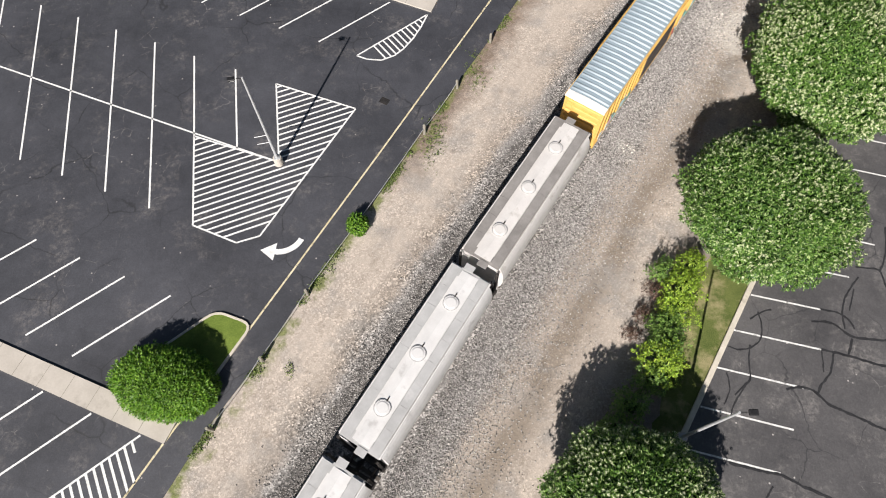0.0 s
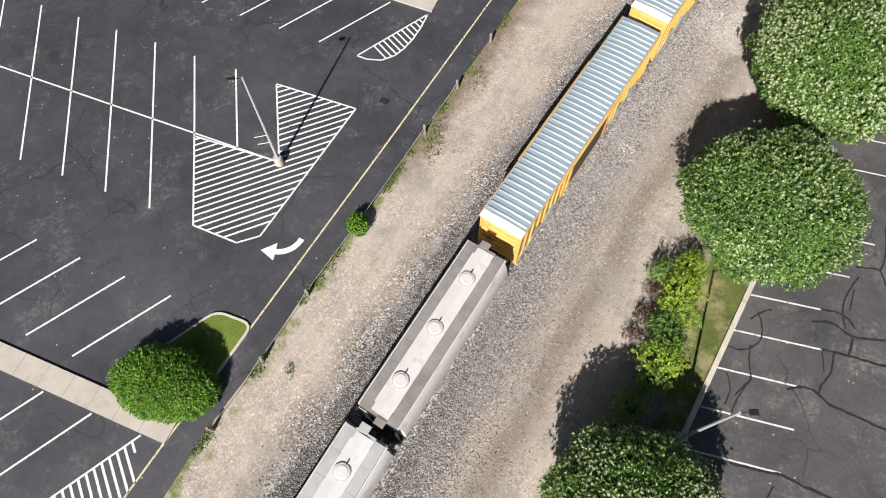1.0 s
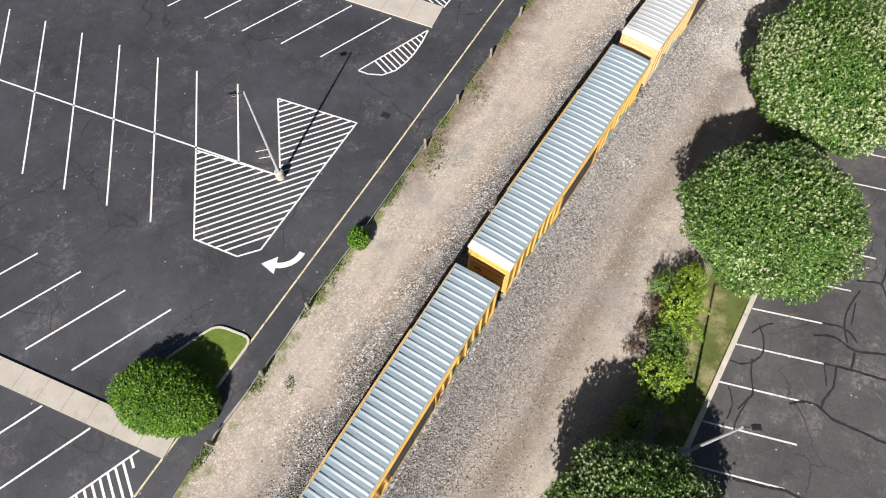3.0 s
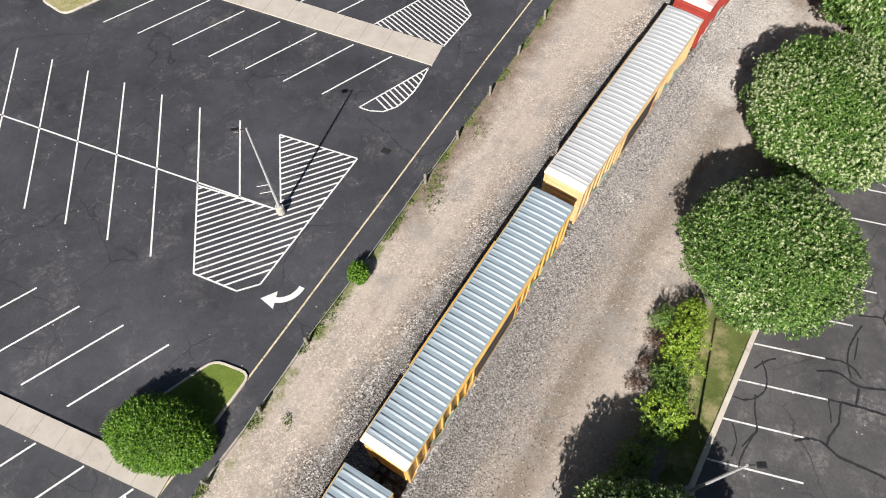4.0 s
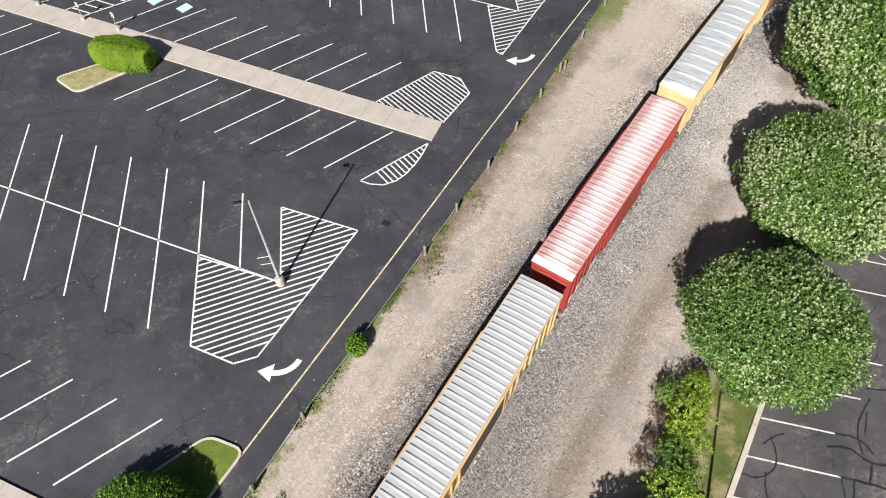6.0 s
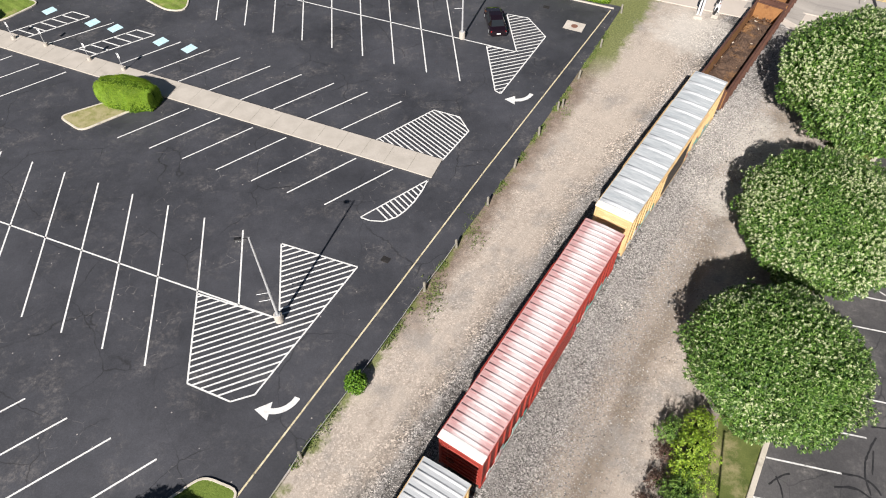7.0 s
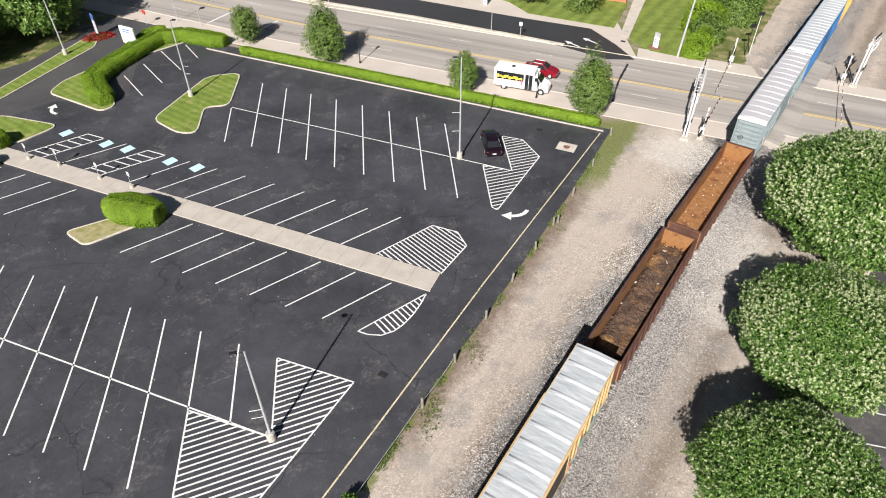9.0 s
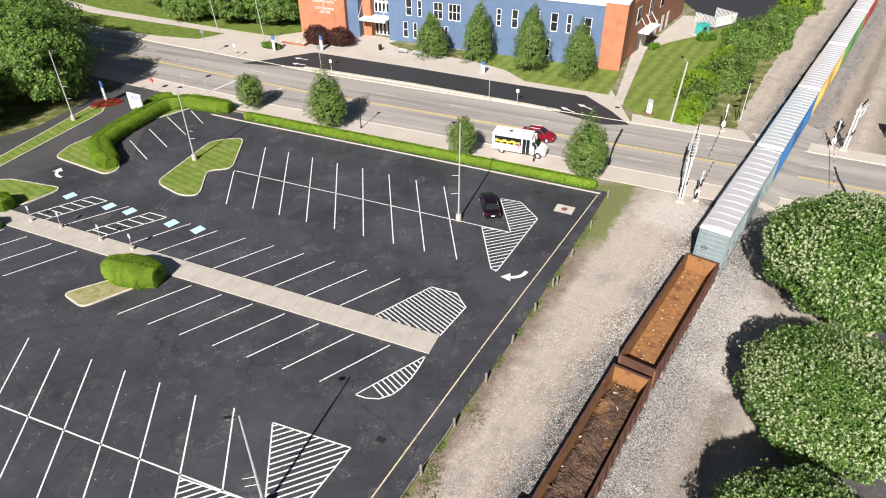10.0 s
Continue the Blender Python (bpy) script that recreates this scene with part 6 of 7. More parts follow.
arbor = ("leaf_arbor", "leaf_shade_core")
t = thing("rounded_shrub", "rounded dark evergreen shrub beside the walkway", "shrub", pose(-16.55, 8.45, 0.05))
c = new("foliage", tufted("evergreen_sprays", (3.0, 2.1, 1.85), 1700, 0.20, arbor, lumps=30, lump=0.07, size=0.3, low=-0.28, shrink=0.88, k=8, rough=0.03, rise=0.95, width=0.26))
c.parent, c.matrix_basis = t, pose(0, 0, 0.5, 0, 0, -14)
part("stems", rod(bmesh.new(), (0, 0, -0.08), (0, 0, 0.9), 0.09, 0.05, 7), "bark", t)
hedge([(-32.3, 49.4), (-26.9, 47.9)], 3.5, 2.0, "rounded clipped green shrub on the island", 0.10, ("leaf_hedge", "hedge_shade_core"), 320, "rounded_shrub", "shrub")
hedge([(-51.2, 62.4), (-48.8, 61.4)], 2.7, 1.6, "rounded clipped green shrub on the island", 0.10, ("leaf_hedge", "hedge_shade_core"), 320, "rounded_shrub", "shrub")
hedge([(-49.6, 58.2), (-47.9, 57.5)], 1.6, 1.2, "rounded clipped green shrub on the island", 0.10, ("leaf_hedge", "hedge_shade_core"), 320, "rounded_shrub", "shrub")
hedge([(-41.4, 71.2), (-43.4, 73.6), (-45.4, 77.0), (-44.8, 81.2), (-43.0, 86.2), (-41.4, 90.4), (-38.0, 91.4), (-31.2, 89.0)], 2.9, 1.5, "long winding clipped green hedge", 0.11, ("leaf_hedge", "hedge_shade_core"), 280)
hedge([(-44.6, 86.0), (-43.6, 92.6), (-41.6, 94.0)], 1.3, 1.1, "short clipped green hedge behind the sign", 0.11, ("leaf_hedge", "hedge_shade_core"), 280)
hedge([(-28.4, 86.6), (-16.0, 81.2), (-4.0, 76.0), (8.0, 70.6), (18.6, 65.9)], 1.3, 0.95, "low clipped green hedge along the pavement", 0.10, ("leaf_hedge", "hedge_shade_core"), 300)
hedge([(-33.3, 119.6), (-29.8, 117.8)], 1.6, 0.9, "low clipped green hedge beyond the road", 0.2, ("leaf_arbor", "leaf_shade_core"), 50)
me = crown("maroon_crown", (2.4, 2.0, 1.7), 900, 0.26, ("leaf_maroon", "leaf_shade_core"), lumps=40, lump=0.2, size=0.3, low=-0.3, per=3, shrink=0.8, shell=0.2)
for x, y, s in ((-23.2, 122.0, 1.2), (-18.9, 121.0, 1.2)):
    t = thing("maroon_shrub", "dark maroon shrub at the brick wall", "shrub", pose(x, y, 0.1), "maroon shrubs")
    c = new("foliage", me)
    c.parent, c.matrix_basis = t, pose(0, 0, 0.8, 0, 0, x * 40)
    t.scale = (s, s, s)
me = crown("bush_crown", (0.72, 0.72, 0.72), 420, 0.16, ("leaf_arbor", "leaf_shade_core"), lumps=20, lump=0.12, size=0.3, low=-0.6, per=3, shrink=0.82)
t = thing("small_bush", "small round green bush at the asphalt's edge", "bush", pose(-5.75, 19.0, 0))
c = new("foliage", me)
c.parent, c.matrix_basis = t, pose(0, 0, 0.55)
for x, y, s in ((39.4, 117.4, 0.8), (40.6, 118.3, 0.6), (50.5, 122.5, 1.1), (52.5, 122.9, 0.9), (56.4, 126.0, 0.9)):
    t = thing("small_bush", "small round green bush on the lawn", "bush", pose(x, y, 0.1), "bushes on the lawn")
    c = new("foliage", me)
    c.parent, c.matrix_basis = t, pose(0, 0, 0.5, 0, 0, x * 9)
    t.scale = (s * 1.3,) * 3
bedme = crown("flower_bed", (2.2, 1.3, 0.55), 700, 0.2, ("leaf_red", "leaf_shade_core"), lumps=20, lump=0.1, size=0.3, low=-0.1, per=2, shrink=0.85)
t = thing("flower_bed", "bed of red flowers round the sign", "flower bed", pose(-51.0, 92.0, 0.1, 0, 0, 30))
c = new("flowers", bedme)
c.parent = t


def weeds():
    """Tufts of weeds along the asphalt's edge."""
    pts, nv = [], []
    for (x0, y0), (x1, y1) in zip(EDGE[1:], EDGE[2:]):
        ln = math.hypot(x1 - x0, y1 - y0)
        for _ in range(int(ln * 55)):
            f = rng.random()
            x, y = x0 + (x1 - x0) * f, y0 + (y1 - y0) * f
            dense = noise.noise((x * 0.28, y * 0.28, 4.0)) + 0.45 * noise.noise((x * 1.1, y * 1.1, 1.0))
            if dense < 0.02:
                continue
            off = abs(rng.normal(0, 0.16 + 0.25 * max(dense, 0)))
            pts.append((x + off * 0.87 + 0.04, y - off * 0.5, 0.03 + 0.12 * rng.random()))
            nv.append((0, 0, 1))
    for cx, cy, r, n in ((-9.4, 9.4, 0.25, 30), (-1.0, 25.4, 0.8, 100), (-0.6, 26.8, 0.7, 100), (2.4, 32.4, 0.9, 100), (11.4, 47.0, 0.8, 60)):
        for _ in range(n):
            pts.append((cx + rng.normal(0, r * 0.5), cy + rng.normal(0, r), 0.03 + 0.12 * rng.random()))
            nv.append((0, 0, 1))
    p, n = np.array(pts), np.array(nv, float)
    chunks = []
    for _ in range(3):
        v, f = leaf_quads(p + rng.normal(0, 0.06, p.shape) * np.array([1, 1, 0.2]), n, 0.12, 0.05, -0.3, 0.5)
        chunks.append((v, f, 0))
    tagged(new("weeds", mesh_np("weeds", chunks, ("leaf_weed",))), "green weeds along the asphalt's edge", "weeds", "", "stuff")


weeds()


# ---------------------------------------------------------------- posts, lamps, signs
def post_at(x, y, lean, k):
    t = thing("guard_post", "short weathered timber post at the asphalt's edge", "post", pose(x, y, 0, lean, lean * 0.6, k * 37), "guard posts")
    bm = bmesh.new()
    rod(bm, (0, 0, -0.1), (0, 0, 0.95), 0.11, 0.10, 9)
    part("shaft", bm, "timber", t)
    part("cap", rod(bmesh.new(), (0, 0, 0.952), (0, 0, 0.985), 0.095, 0.07, 9), "timber", t)


POSTS = ((19.6, 63.8), (16.3, 57.3), (13.3, 52.0), (11.2, 47.6), (10.7, 47.2), (8.6, 43.6), (6.1, 39.5), (3.6, 35.1), (1.0, 30.7), (-1.4, 26.6), (-8.7, 14.2), (-11.1, 9.9), (-13.5, 5.8))
for k, (x, y) in enumerate(POSTS):
    post_at(x, y, (k % 3 - 1) * 4, k)
for (x0, y0), (x1, y1) in zip(POSTS[8:], POSTS[9:]):
    t = thing("guard_cable", "thin sagging steel cable between the timber posts", "cable", pose(x0, y0, 0), "cables between the posts")
    bm = bmesh.new()
    pts = [Vector(((x1 - x0) * f, (y1 - y0) * f, 0.72 - 0.9 * f * (1 - f))) for f in (0.0, 0.2, 0.4, 0.6, 0.8, 1.0)]
    for p, q in zip(pts, pts[1:]):
        rod(bm, p, q, 0.018, n=5)
    part("strand", bm, "steel", t)


def lamp_post(m, height, label, arms=(2.6, 3.4), head=-1.0, group="car park lamps"):
    """A car-park lamp: concrete foot, tapered pole, short arm with a flat head, banner brackets."""
    t = thing("lamp_post", label, "lamp post", m, group)
    bm = bmesh.new()
    rod(bm, (0, 0, -0.05), (0, 0, 0.72), 0.33, 0.31, 18)
    rod(bm, (0, 0, 0.72), (0, 0, 0.76), 0.31, 0.27, 18)
    part("foot", bm, "concrete", t, "round concrete foot")
    part("base_plate", boxed(-0.2, 0.2, -0.2, 0.2, 0.76, 0.80, 0.01), "steel", t)
    part("pole", rod(bmesh.new(), (0, 0, 0.78), (0, 0, height), 0.105, 0.06, 10), "steel", t, "grey tapered steel pole")
    for z in arms:
        part("bracket", rod(bmesh.new(), (0, 0, z), (head * 0.85, 0, z), 0.022, n=6), "silverpaint", t)
    part("arm", rod(bmesh.new(), (0, 0, height - 0.1), (head * 0.35, 0, height), 0.03, n=6), "black", t)
    hx = head * 0.62
    part("lamp_head", boxed(hx - 0.24, hx + 0.2, -0.15, 0.15, height - 0.05, height + 0.08, 0.03), "black", t, "flat black lamp head")
    part("lens", boxed(hx - 0.2, hx + 0.16, -0.12, 0.12, height - 0.066, height - 0.052), "trimwhite", t)
    return t


lamp_post(pose(-11.6, 24.1, 0.03, 0, 0, 12), 9.1, "grey lamp post on a round concrete foot")
lamp_post(pose(2.0, 59.0, 0.03, 0, 0, 5), 11.6, "grey lamp post on a round concrete foot", (3.4, 5.6))
lamp_post(pose(-31.7, 73.4, 0.14, 0, 0, -5), 9.7, "grey lamp post on the striped grass island", (3.0, 4.0), 0.8)
lamp_post(pose(-53.2, 86.0, 0.14, 0, 0, 5), 10.1, "grey lamp post on the grass strip", (3.2, 5.0), 0.8)
lamp_post(pose(13.6, 5.3, 0.0, 0, 0, 180), 8.4, "grey lamp post at the worn car park's kerb", (), -1.0)
tall = thing("utility_pole", "tall grey leaning street pole on the lawn's corner", "pole", pose(33.2, 84.7, 0))
part("pole", rod(bmesh.new(), (0, 0, 0), (0.9, 1.0, 8.6), 0.16, 0.11, 10), "steel", tall)
part("arm", rod(bmesh.new(), (0.9, 1.0, 8.5), (0.6, 2.2, 8.8), 0.04, n=6), "steel", tall)
part("lamp_head", boxed(0.45, 0.75, 2.0, 2.7, 8.7, 8.85, 0.03), "black", tall)
for x, y, hgt in ((12.0, 72.8, 3.6), (-11.2, 83.0, 3.9)):
    t = thing("street_lamp", "black post-top street lamp on the pavement", "street lamp", pose(x, y, 0.1), "street lamps")
    bm = bmesh.new()
    rod(bm, (0, 0, 0), (0, 0, 0.5), 0.13, 0.08, 10)
    rod(bm, (0, 0, 0.5), (0, 0, hgt), 0.06, 0.05, 8)
    part("post", bm, "black", t)
    part("lantern", rod(bmesh.new(), (0, 0, hgt), (0, 0, hgt + 0.42), 0.12, 0.22, 10), "trimwhite" if x > 0 else "black", t)
    part("hood", rod(bmesh.new(), (0, 0, hgt + 0.42), (0, 0, hgt + 0.66), 0.25, 0.05, 10), "black", t)
for x, y, hgt, kind in ((-20.2, 105.4, 4.6, "round"), (-18.4, 105.0, 2.4, "plate"), (7.5, 92.6, 4.4, "none"), (11.8, 92.0, 2.2, "plate"), (-42.4, 114.4, 4.6, "round"), (-36.8, 113.4, 2.4, "plate"), (-41.2, 98.4, 4.8, "round"), (-37.0, 96.4, 3.0, "none")):
    t = thing("road_sign", "grey sign seen from its back on a thin steel post", "sign", pose(x, y, 0.1, 0, 0, -24), "signs by the road")
    part("post", rod(bmesh.new(), (0, 0, 0), (0, 0, hgt), 0.045, n=7), "steel", t)
    if kind == "round":
        part("plate", rod(bmesh.new(), (0, -0.04, hgt - 0.3), (0, -0.07, hgt - 0.3), 0.42, n=12), "plate_grey", t)
    elif kind == "plate":
        part("plate", boxed(-0.24, 0.24, -0.09, -0.05, hgt - 0.55, hgt, 0.01), "trimwhite", t)
for x, y, hgt in ((-45.0, 130.4, 9.0), (-33.4, 121.5, 9.0), (-25.5, 133.0, 9.0)):
    t = thing("street_lamp", "tall grey street lamp beyond the road", "street lamp", pose(x, y, 0.1, 0, -4, 0), "tall street lamps")
    part("post", rod(bmesh.new(), (0, 0, 0), (0, 0, hgt), 0.10, 0.06, 8), "steel", t)
    part("lamp_head", boxed(-0.1, 0.7, -0.12, 0.12, hgt - 0.05, hgt + 0.08, 0.02), "black", t)
for x, y in ((-45.1, 58.9), (-41.2, 57.6), (-35.8, 55.1), (-31.8, 53.4)):
    t = thing("bay_sign", "small white sign on a post in a concrete foot", "sign", pose(x, y, 0.15, 0, 0, -25), "signs at the accessible bays")
    part("foot", rod(bmesh.new(), (0, 0, -0.02), (0, 0, 0.35), 0.22, 0.20, 12), "concrete", t)
    part("post", rod(bmesh.new(), (0, 0, 0.35), (0, 0, 1.9), 0.03, n=7), "steel", t)
    part("plate", boxed(-0.16, 0.16, 0.03, 0.055, 1.35, 1.9, 0.01), "silverpaint", t)
t = thing("stop_sign", "red stop sign at the driveway's mouth", "sign", pose(-45.6, 97.0, 0.05, 0, 0, 150))
part("post", rod(bmesh.new(), (0, 0, 0), (0, 0, 2.1), 0.035, n=7), "steel", t)
part("plate", rod(bmesh.new(), (0, -0.05, 1.9), (0, -0.08, 1.9), 0.40, n=8), "lamp_red", t)
t = thing("entrance_sign", "white and blue entrance sign behind the hedge", "sign", pose(-44.6, 88.2, 0.1, 0, 0, -28))
t.scale = (1.25, 1.25, 1.25)
part("panel", boxed(-1.1, 1.1, -0.12, 0.12, 0.5, 2.5, 0.04), "trimwhite", t)
part("panel_lower", boxed(0.1, 0.95, -0.14, 0.14, 0.7, 1.6, 0.02), "blue_mark", t)
for i, (z, w) in enumerate(((2.1, 0.75), (1.85, 0.6))):
    part("lettering_bar", boxed(-w, w, -0.135, -0.122, z, z + 0.12), "sign_blue", t)
for x in (-0.8, 0.8):
    part("leg", boxed(x - 0.08, x + 0.08, -0.08, 0.08, 0.0, 0.5), "steel", t)
for x, y, hgt, lab in ((-51.3, 92.6, 3.3, "tall blue and grey sign in the flower bed"), (-22.0, 117.4, 2.6, "tall blue and grey sign on the pavement"), (30.9, 87.9, 2.2, "slim grey sign on the lawn"), (7.3, 105.2, 1.9, "slim blue and white sign on the pavement"), (-30.7, 117.0, 2.8, "tall blue and grey sign on the pavement")):
    t = thing("pylon_sign", lab, "sign", pose(x, y, 0.1, 0, 0, -50), "pylon signs")
    part("panel", boxed(-0.42, 0.42, -0.1, 0.1, 0.0, hgt * 0.72, 0.03), "silverpaint", t)
    part("header", boxed(-0.42, 0.42, -0.1, 0.1, hgt * 0.722, hgt, 0.03), "steel" if lab.startswith("slim grey") else "sign_blue", t, "header panel")
    for i in range(3):
        part("lettering_bar", boxed(-0.3, 0.3, -0.115, -0.102, hgt * (0.25 + 0.14 * i), hgt * (0.25 + 0.14 * i) + 0.08), "sign_blue", t)
part_bed = thing("mulch_ring", "ring of red-brown mulch round the slim sign", "mulch", pose(30.9, 87.9, 0.12))
part("mulch", rod(bmesh.new(), (0, 0, 0), (0, 0, 0.05), 0.9, 0.8, 16), "mulch", part_bed)
# manhole and drains
t = thing("manhole", "round rusty cover in a square concrete collar", "manhole", pose(14.1, 61.2, 0.03, 0, 0, -25))
part("collar", boxed(-1.05, 1.05, -0.85, 0.85, -0.1, 0.012), "pale_concrete", t)
part("cover", rod(bmesh.new(), (0, 0, 0.0), (0, 0, 0.022), 0.36, n=20), "mulch", t, "rust-brown round cover")
for x, y in ((11.5, 65.0), (-4.4, 29.5), (26.8, 90.2)):
    t = thing("drain_grate", "dark iron drain grate in the asphalt", "drain", pose(x, y, 0.032 if x < 20 else 0.09, 0, 0, -28), "drains")
    part("frame", boxed(-0.34, 0.34, -0.26, 0.26, -0.05, 0.012), "under", t)
    for k in range(5):
        part("bar", boxed(-0.28 + 0.13 * k, -0.22 + 0.13 * k, -0.2, 0.2, 0.013, 0.022), "black", t)
t = thing("hydrant", "small pale fire hydrant at the kerb", "hydrant", pose(-37.4, 115.6, 0.085))
bm = bmesh.new()
rod(bm, (0, 0, 0), (0, 0, 0.6), 0.13, 0.12, 10)
rod(bm, (0, 0, 0.6), (0, 0, 0.75), 0.14, 0.05, 10)
rod(bm, (-0.22, 0, 0.45), (0.22, 0, 0.45), 0.07, n=8)
part("barrel", bm, "paleyellow", t)


# ---------------------------------------------------------------- crossing signals
def lights(parent, p, way):
    """A pair of round flashers with dark backs on a cross bar."""
    x, y, z = p
    part("cross_bar", rod(bmesh.new(), (x - 0.5 * way[1], y + 0.5 * way[0], z), (x + 0.5 * way[1], y - 0.5 * way[0], z), 0.03, n=6), "black", parent)
    for s in (-0.42, 0.42):
        c = Vector((x - s * way[1], y + s * way[0], z))
        d = Vector((way[0], way[1], 0))
        part("flasher", rod(bmesh.new(), c - d * 0.1, c + d * 0.03, 0.15, 0.27, 12), "black", parent, "black-hooded crossing light")


def cantilever(m, mast_h, reach):
    """A crossing cantilever: mast, trussed arm over the road, flashers."""
    t = thing("crossing_cantilever", "silver cantilever with crossing lights over the road", "railway signal", m, "crossing cantilevers")
    part("foot", boxed(-0.5, 0.5, -0.5, 0.5, -0.05, 0.25, 0.03), "concrete", t)
    for x in (-0.16, 0.16):
        part("mast", rod(bmesh.new(), (x, 0, 0.2), (x, 0, mast_h), 0.11, n=10), "silverpaint", t)
    for z0 in (mast_h - 0.85, mast_h - 0.05):
        for x in (-0.28, 0.28):
            part("arm_tube", rod(bmesh.new(), (x, -0.3, z0), (x, reach, z0), 0.075, n=7), "silverpaint", t)
    n = int(reach / 0.8)
    for i in range(n):
        y0, y1 = reach * i / n, reach * (i + 1) / n
        bm = bmesh.new()
        rod(bm, (-0.28, y0, mast_h - 0.85), (-0.28, y1, mast_h - 0.05), 0.022, n=5)
        rod(bm, (0.28, y0, mast_h - 0.05), (0.28, y1, mast_h - 0.85), 0.022, n=5)
        rod(bm, (-0.28, y1, mast_h - 0.05), (0.28, y1, mast_h - 0.05), 0.022, n=5)
        part("brace", bm, "silverpaint", t)
    for x0, y0, y1 in ((0.36, 0.30, 0.62), (-0.42, 0.55, 0.85)):
        part("sign_board", boxed(x0, x0 + 0.06, reach * y0, reach * y1, mast_h - 0.8, mast_h + 0.15, 0.01), "trimwhite", t, "white sign board seen edge-on")
    part("walk_grate", boxed(-0.55, -0.3, reach * 0.45, reach, mast_h - 0.95, mast_h - 0.9), "silverpaint", t)
    for y in (reach * 0.62, reach * 0.9):
        lights(t, (0.0, y, mast_h + 0.35), (1, 0))
        part("light_stem", rod(bmesh.new(), (0, y, mast_h - 0.1), (0, y, mast_h + 0.35), 0.03, n=6), "silverpaint", t)
    lights(t, (0.3, 0.0, 2.6), (1, 0))
    lights(t, (-0.3, 0.0, 2.2), (-1, 0))
    return t


def gate(m, arm):
    """A crossing gate: mast with lights and crossbuck, lowered striped arm."""
    t = thing("crossing_gate", "silver crossing gate with a lowered striped arm", "railway gate", m, "crossing gates")
    part("foot", boxed(-0.35, 0.35, -0.35, 0.35, -0.05, 0.3, 0.03), "concrete", t)
    part("mast", rod(bmesh.new(), (0, 0, 0.3), (0, 0, 3.9), 0.06, n=9), "silverpaint", t)
    part("motor_box", boxed(-0.25, 0.25, -0.3, 0.3, 0.7, 1.35, 0.04), "silverpaint", t)
    for a in (-40, 40):
        o = part("crossbuck", boxed(-0.02, 0.02, -0.6, 0.6, -0.11, 0.11), "trimwhite", t)
        o.matrix_basis = pose(0.1, 0, 3.4, a, 0, 0)
    lights(t, (0.16, 0, 2.4), (1, 0))
    lights(t, (-0.16, 0, 2.1), (-1, 0))
    n = 14
    for i in range(n):
        part("gate_arm", boxed(-0.03, 0.03, 0.3 + arm * i / n, 0.3 + arm * (i + 1) / n - 0.004, 1.0, 1.1), "silverpaint" if i % 2 else "stripe_red", t)
    part("counterweight", boxed(-0.1, 0.1, -1.1, -0.3, 0.9, 1.25, 0.03), "black", t)
    return t


cantilever(pose(27.85, 63.0, 0.02, 0, 0, -24), 5.6, 8.6)
gate(pose(29.67, 63.0, 0.02, 0, 0, -31), 9.4)
gate(pose(39.6, 81.9, 0.09, 0, 0, 151), 10.2)
gate(pose(52.2, 76.4, 0.1, 0, 0, 153), 13.5)
cantilever(pose(53.6, 75.8, 0.1, 0, 0, -43), 5.6, 3.0)
cab = thing("signal_cabinet", "silver metal signal cabinet by the crossing", "cabinet", pose(62.6, 79.5, 0.0, 0, 0, -25))
part("body", boxed(-1.2, 1.2, -0.9, 0.9, 0.3, 2.6, 0.04), "steel", cab)
part("roof", boxed(-1.35, 1.35, -1.05, 1.05, 2.602, 2.75, 0.04), "silverpaint", cab)
part("plinth", boxed(-1.25, 1.25, -0.95, 0.95, -0.05, 0.298), "concrete", cab)
part("door", boxed(-0.4, 0.4, -0.94, -0.902, 0.4, 2.3, 0.01), "silverpaint", cab)
for x, y, hgt in ((43.6, 85.6, 5.6), (42.9, 85.4, 4.0)):
    t = thing("track_pole", "thin pale pole with a dark box beside the track", "pole", pose(x, y, 0), "poles beside the track")
    part("post", rod(bmesh.new(), (0, 0, 0), (0, 0, hgt), 0.05, 0.04, 7), "silverpaint" if hgt > 5 else "black", t)
    part("box", boxed(-0.4, 0.4, -0.05, 0.05, hgt, hgt + 0.5, 0.02), "black", t)


# ---------------------------------------------------------------- vehicles
def wheel_pair(parent, x, half, r):
    for s in (-1, 1):
        bm = rod(bmesh.new(), (0, -0.11, 0), (0, 0.11, 0), r, n=20)
        w = part("wheel", bm, "rubber", parent)
        w.matrix_basis = pose(x, s * (half - 0.1), r)
        part("rim", rod(bmesh.new(), (0, s * 0.112, 0), (0, s * 0.125, 0), r * 0.62, r * 0.5, 12), "steel", w)


def loft(stations, n_top=0.82):
    """A car body: stations of (x, half width, floor, belt, roof, roof half width)."""
    bm = bmesh.new()
    rings = []
    for x, hw, z0, zb, zr, rw in stations:
        prof = [(-hw * 0.92, z0), (-hw, z0 + 0.18), (-hw, zb), (-rw, zr), (rw, zr), (hw, zb), (hw, z0 + 0.18), (hw * 0.92, z0)]
        rings.append([bm.verts.new((x, y, z)) for y, z in prof])
    for a, b in zip(rings, rings[1:]):
        for j in range(8):
            bm.faces.new((a[j], a[(j + 1) % 8], b[(j + 1) % 8], b[j]))
    bm.faces.new(rings[0][::-1]), bm.faces.new(rings[-1])
    bmesh.ops.recalc_face_normals(bm, faces=bm.faces[:])
    return bm


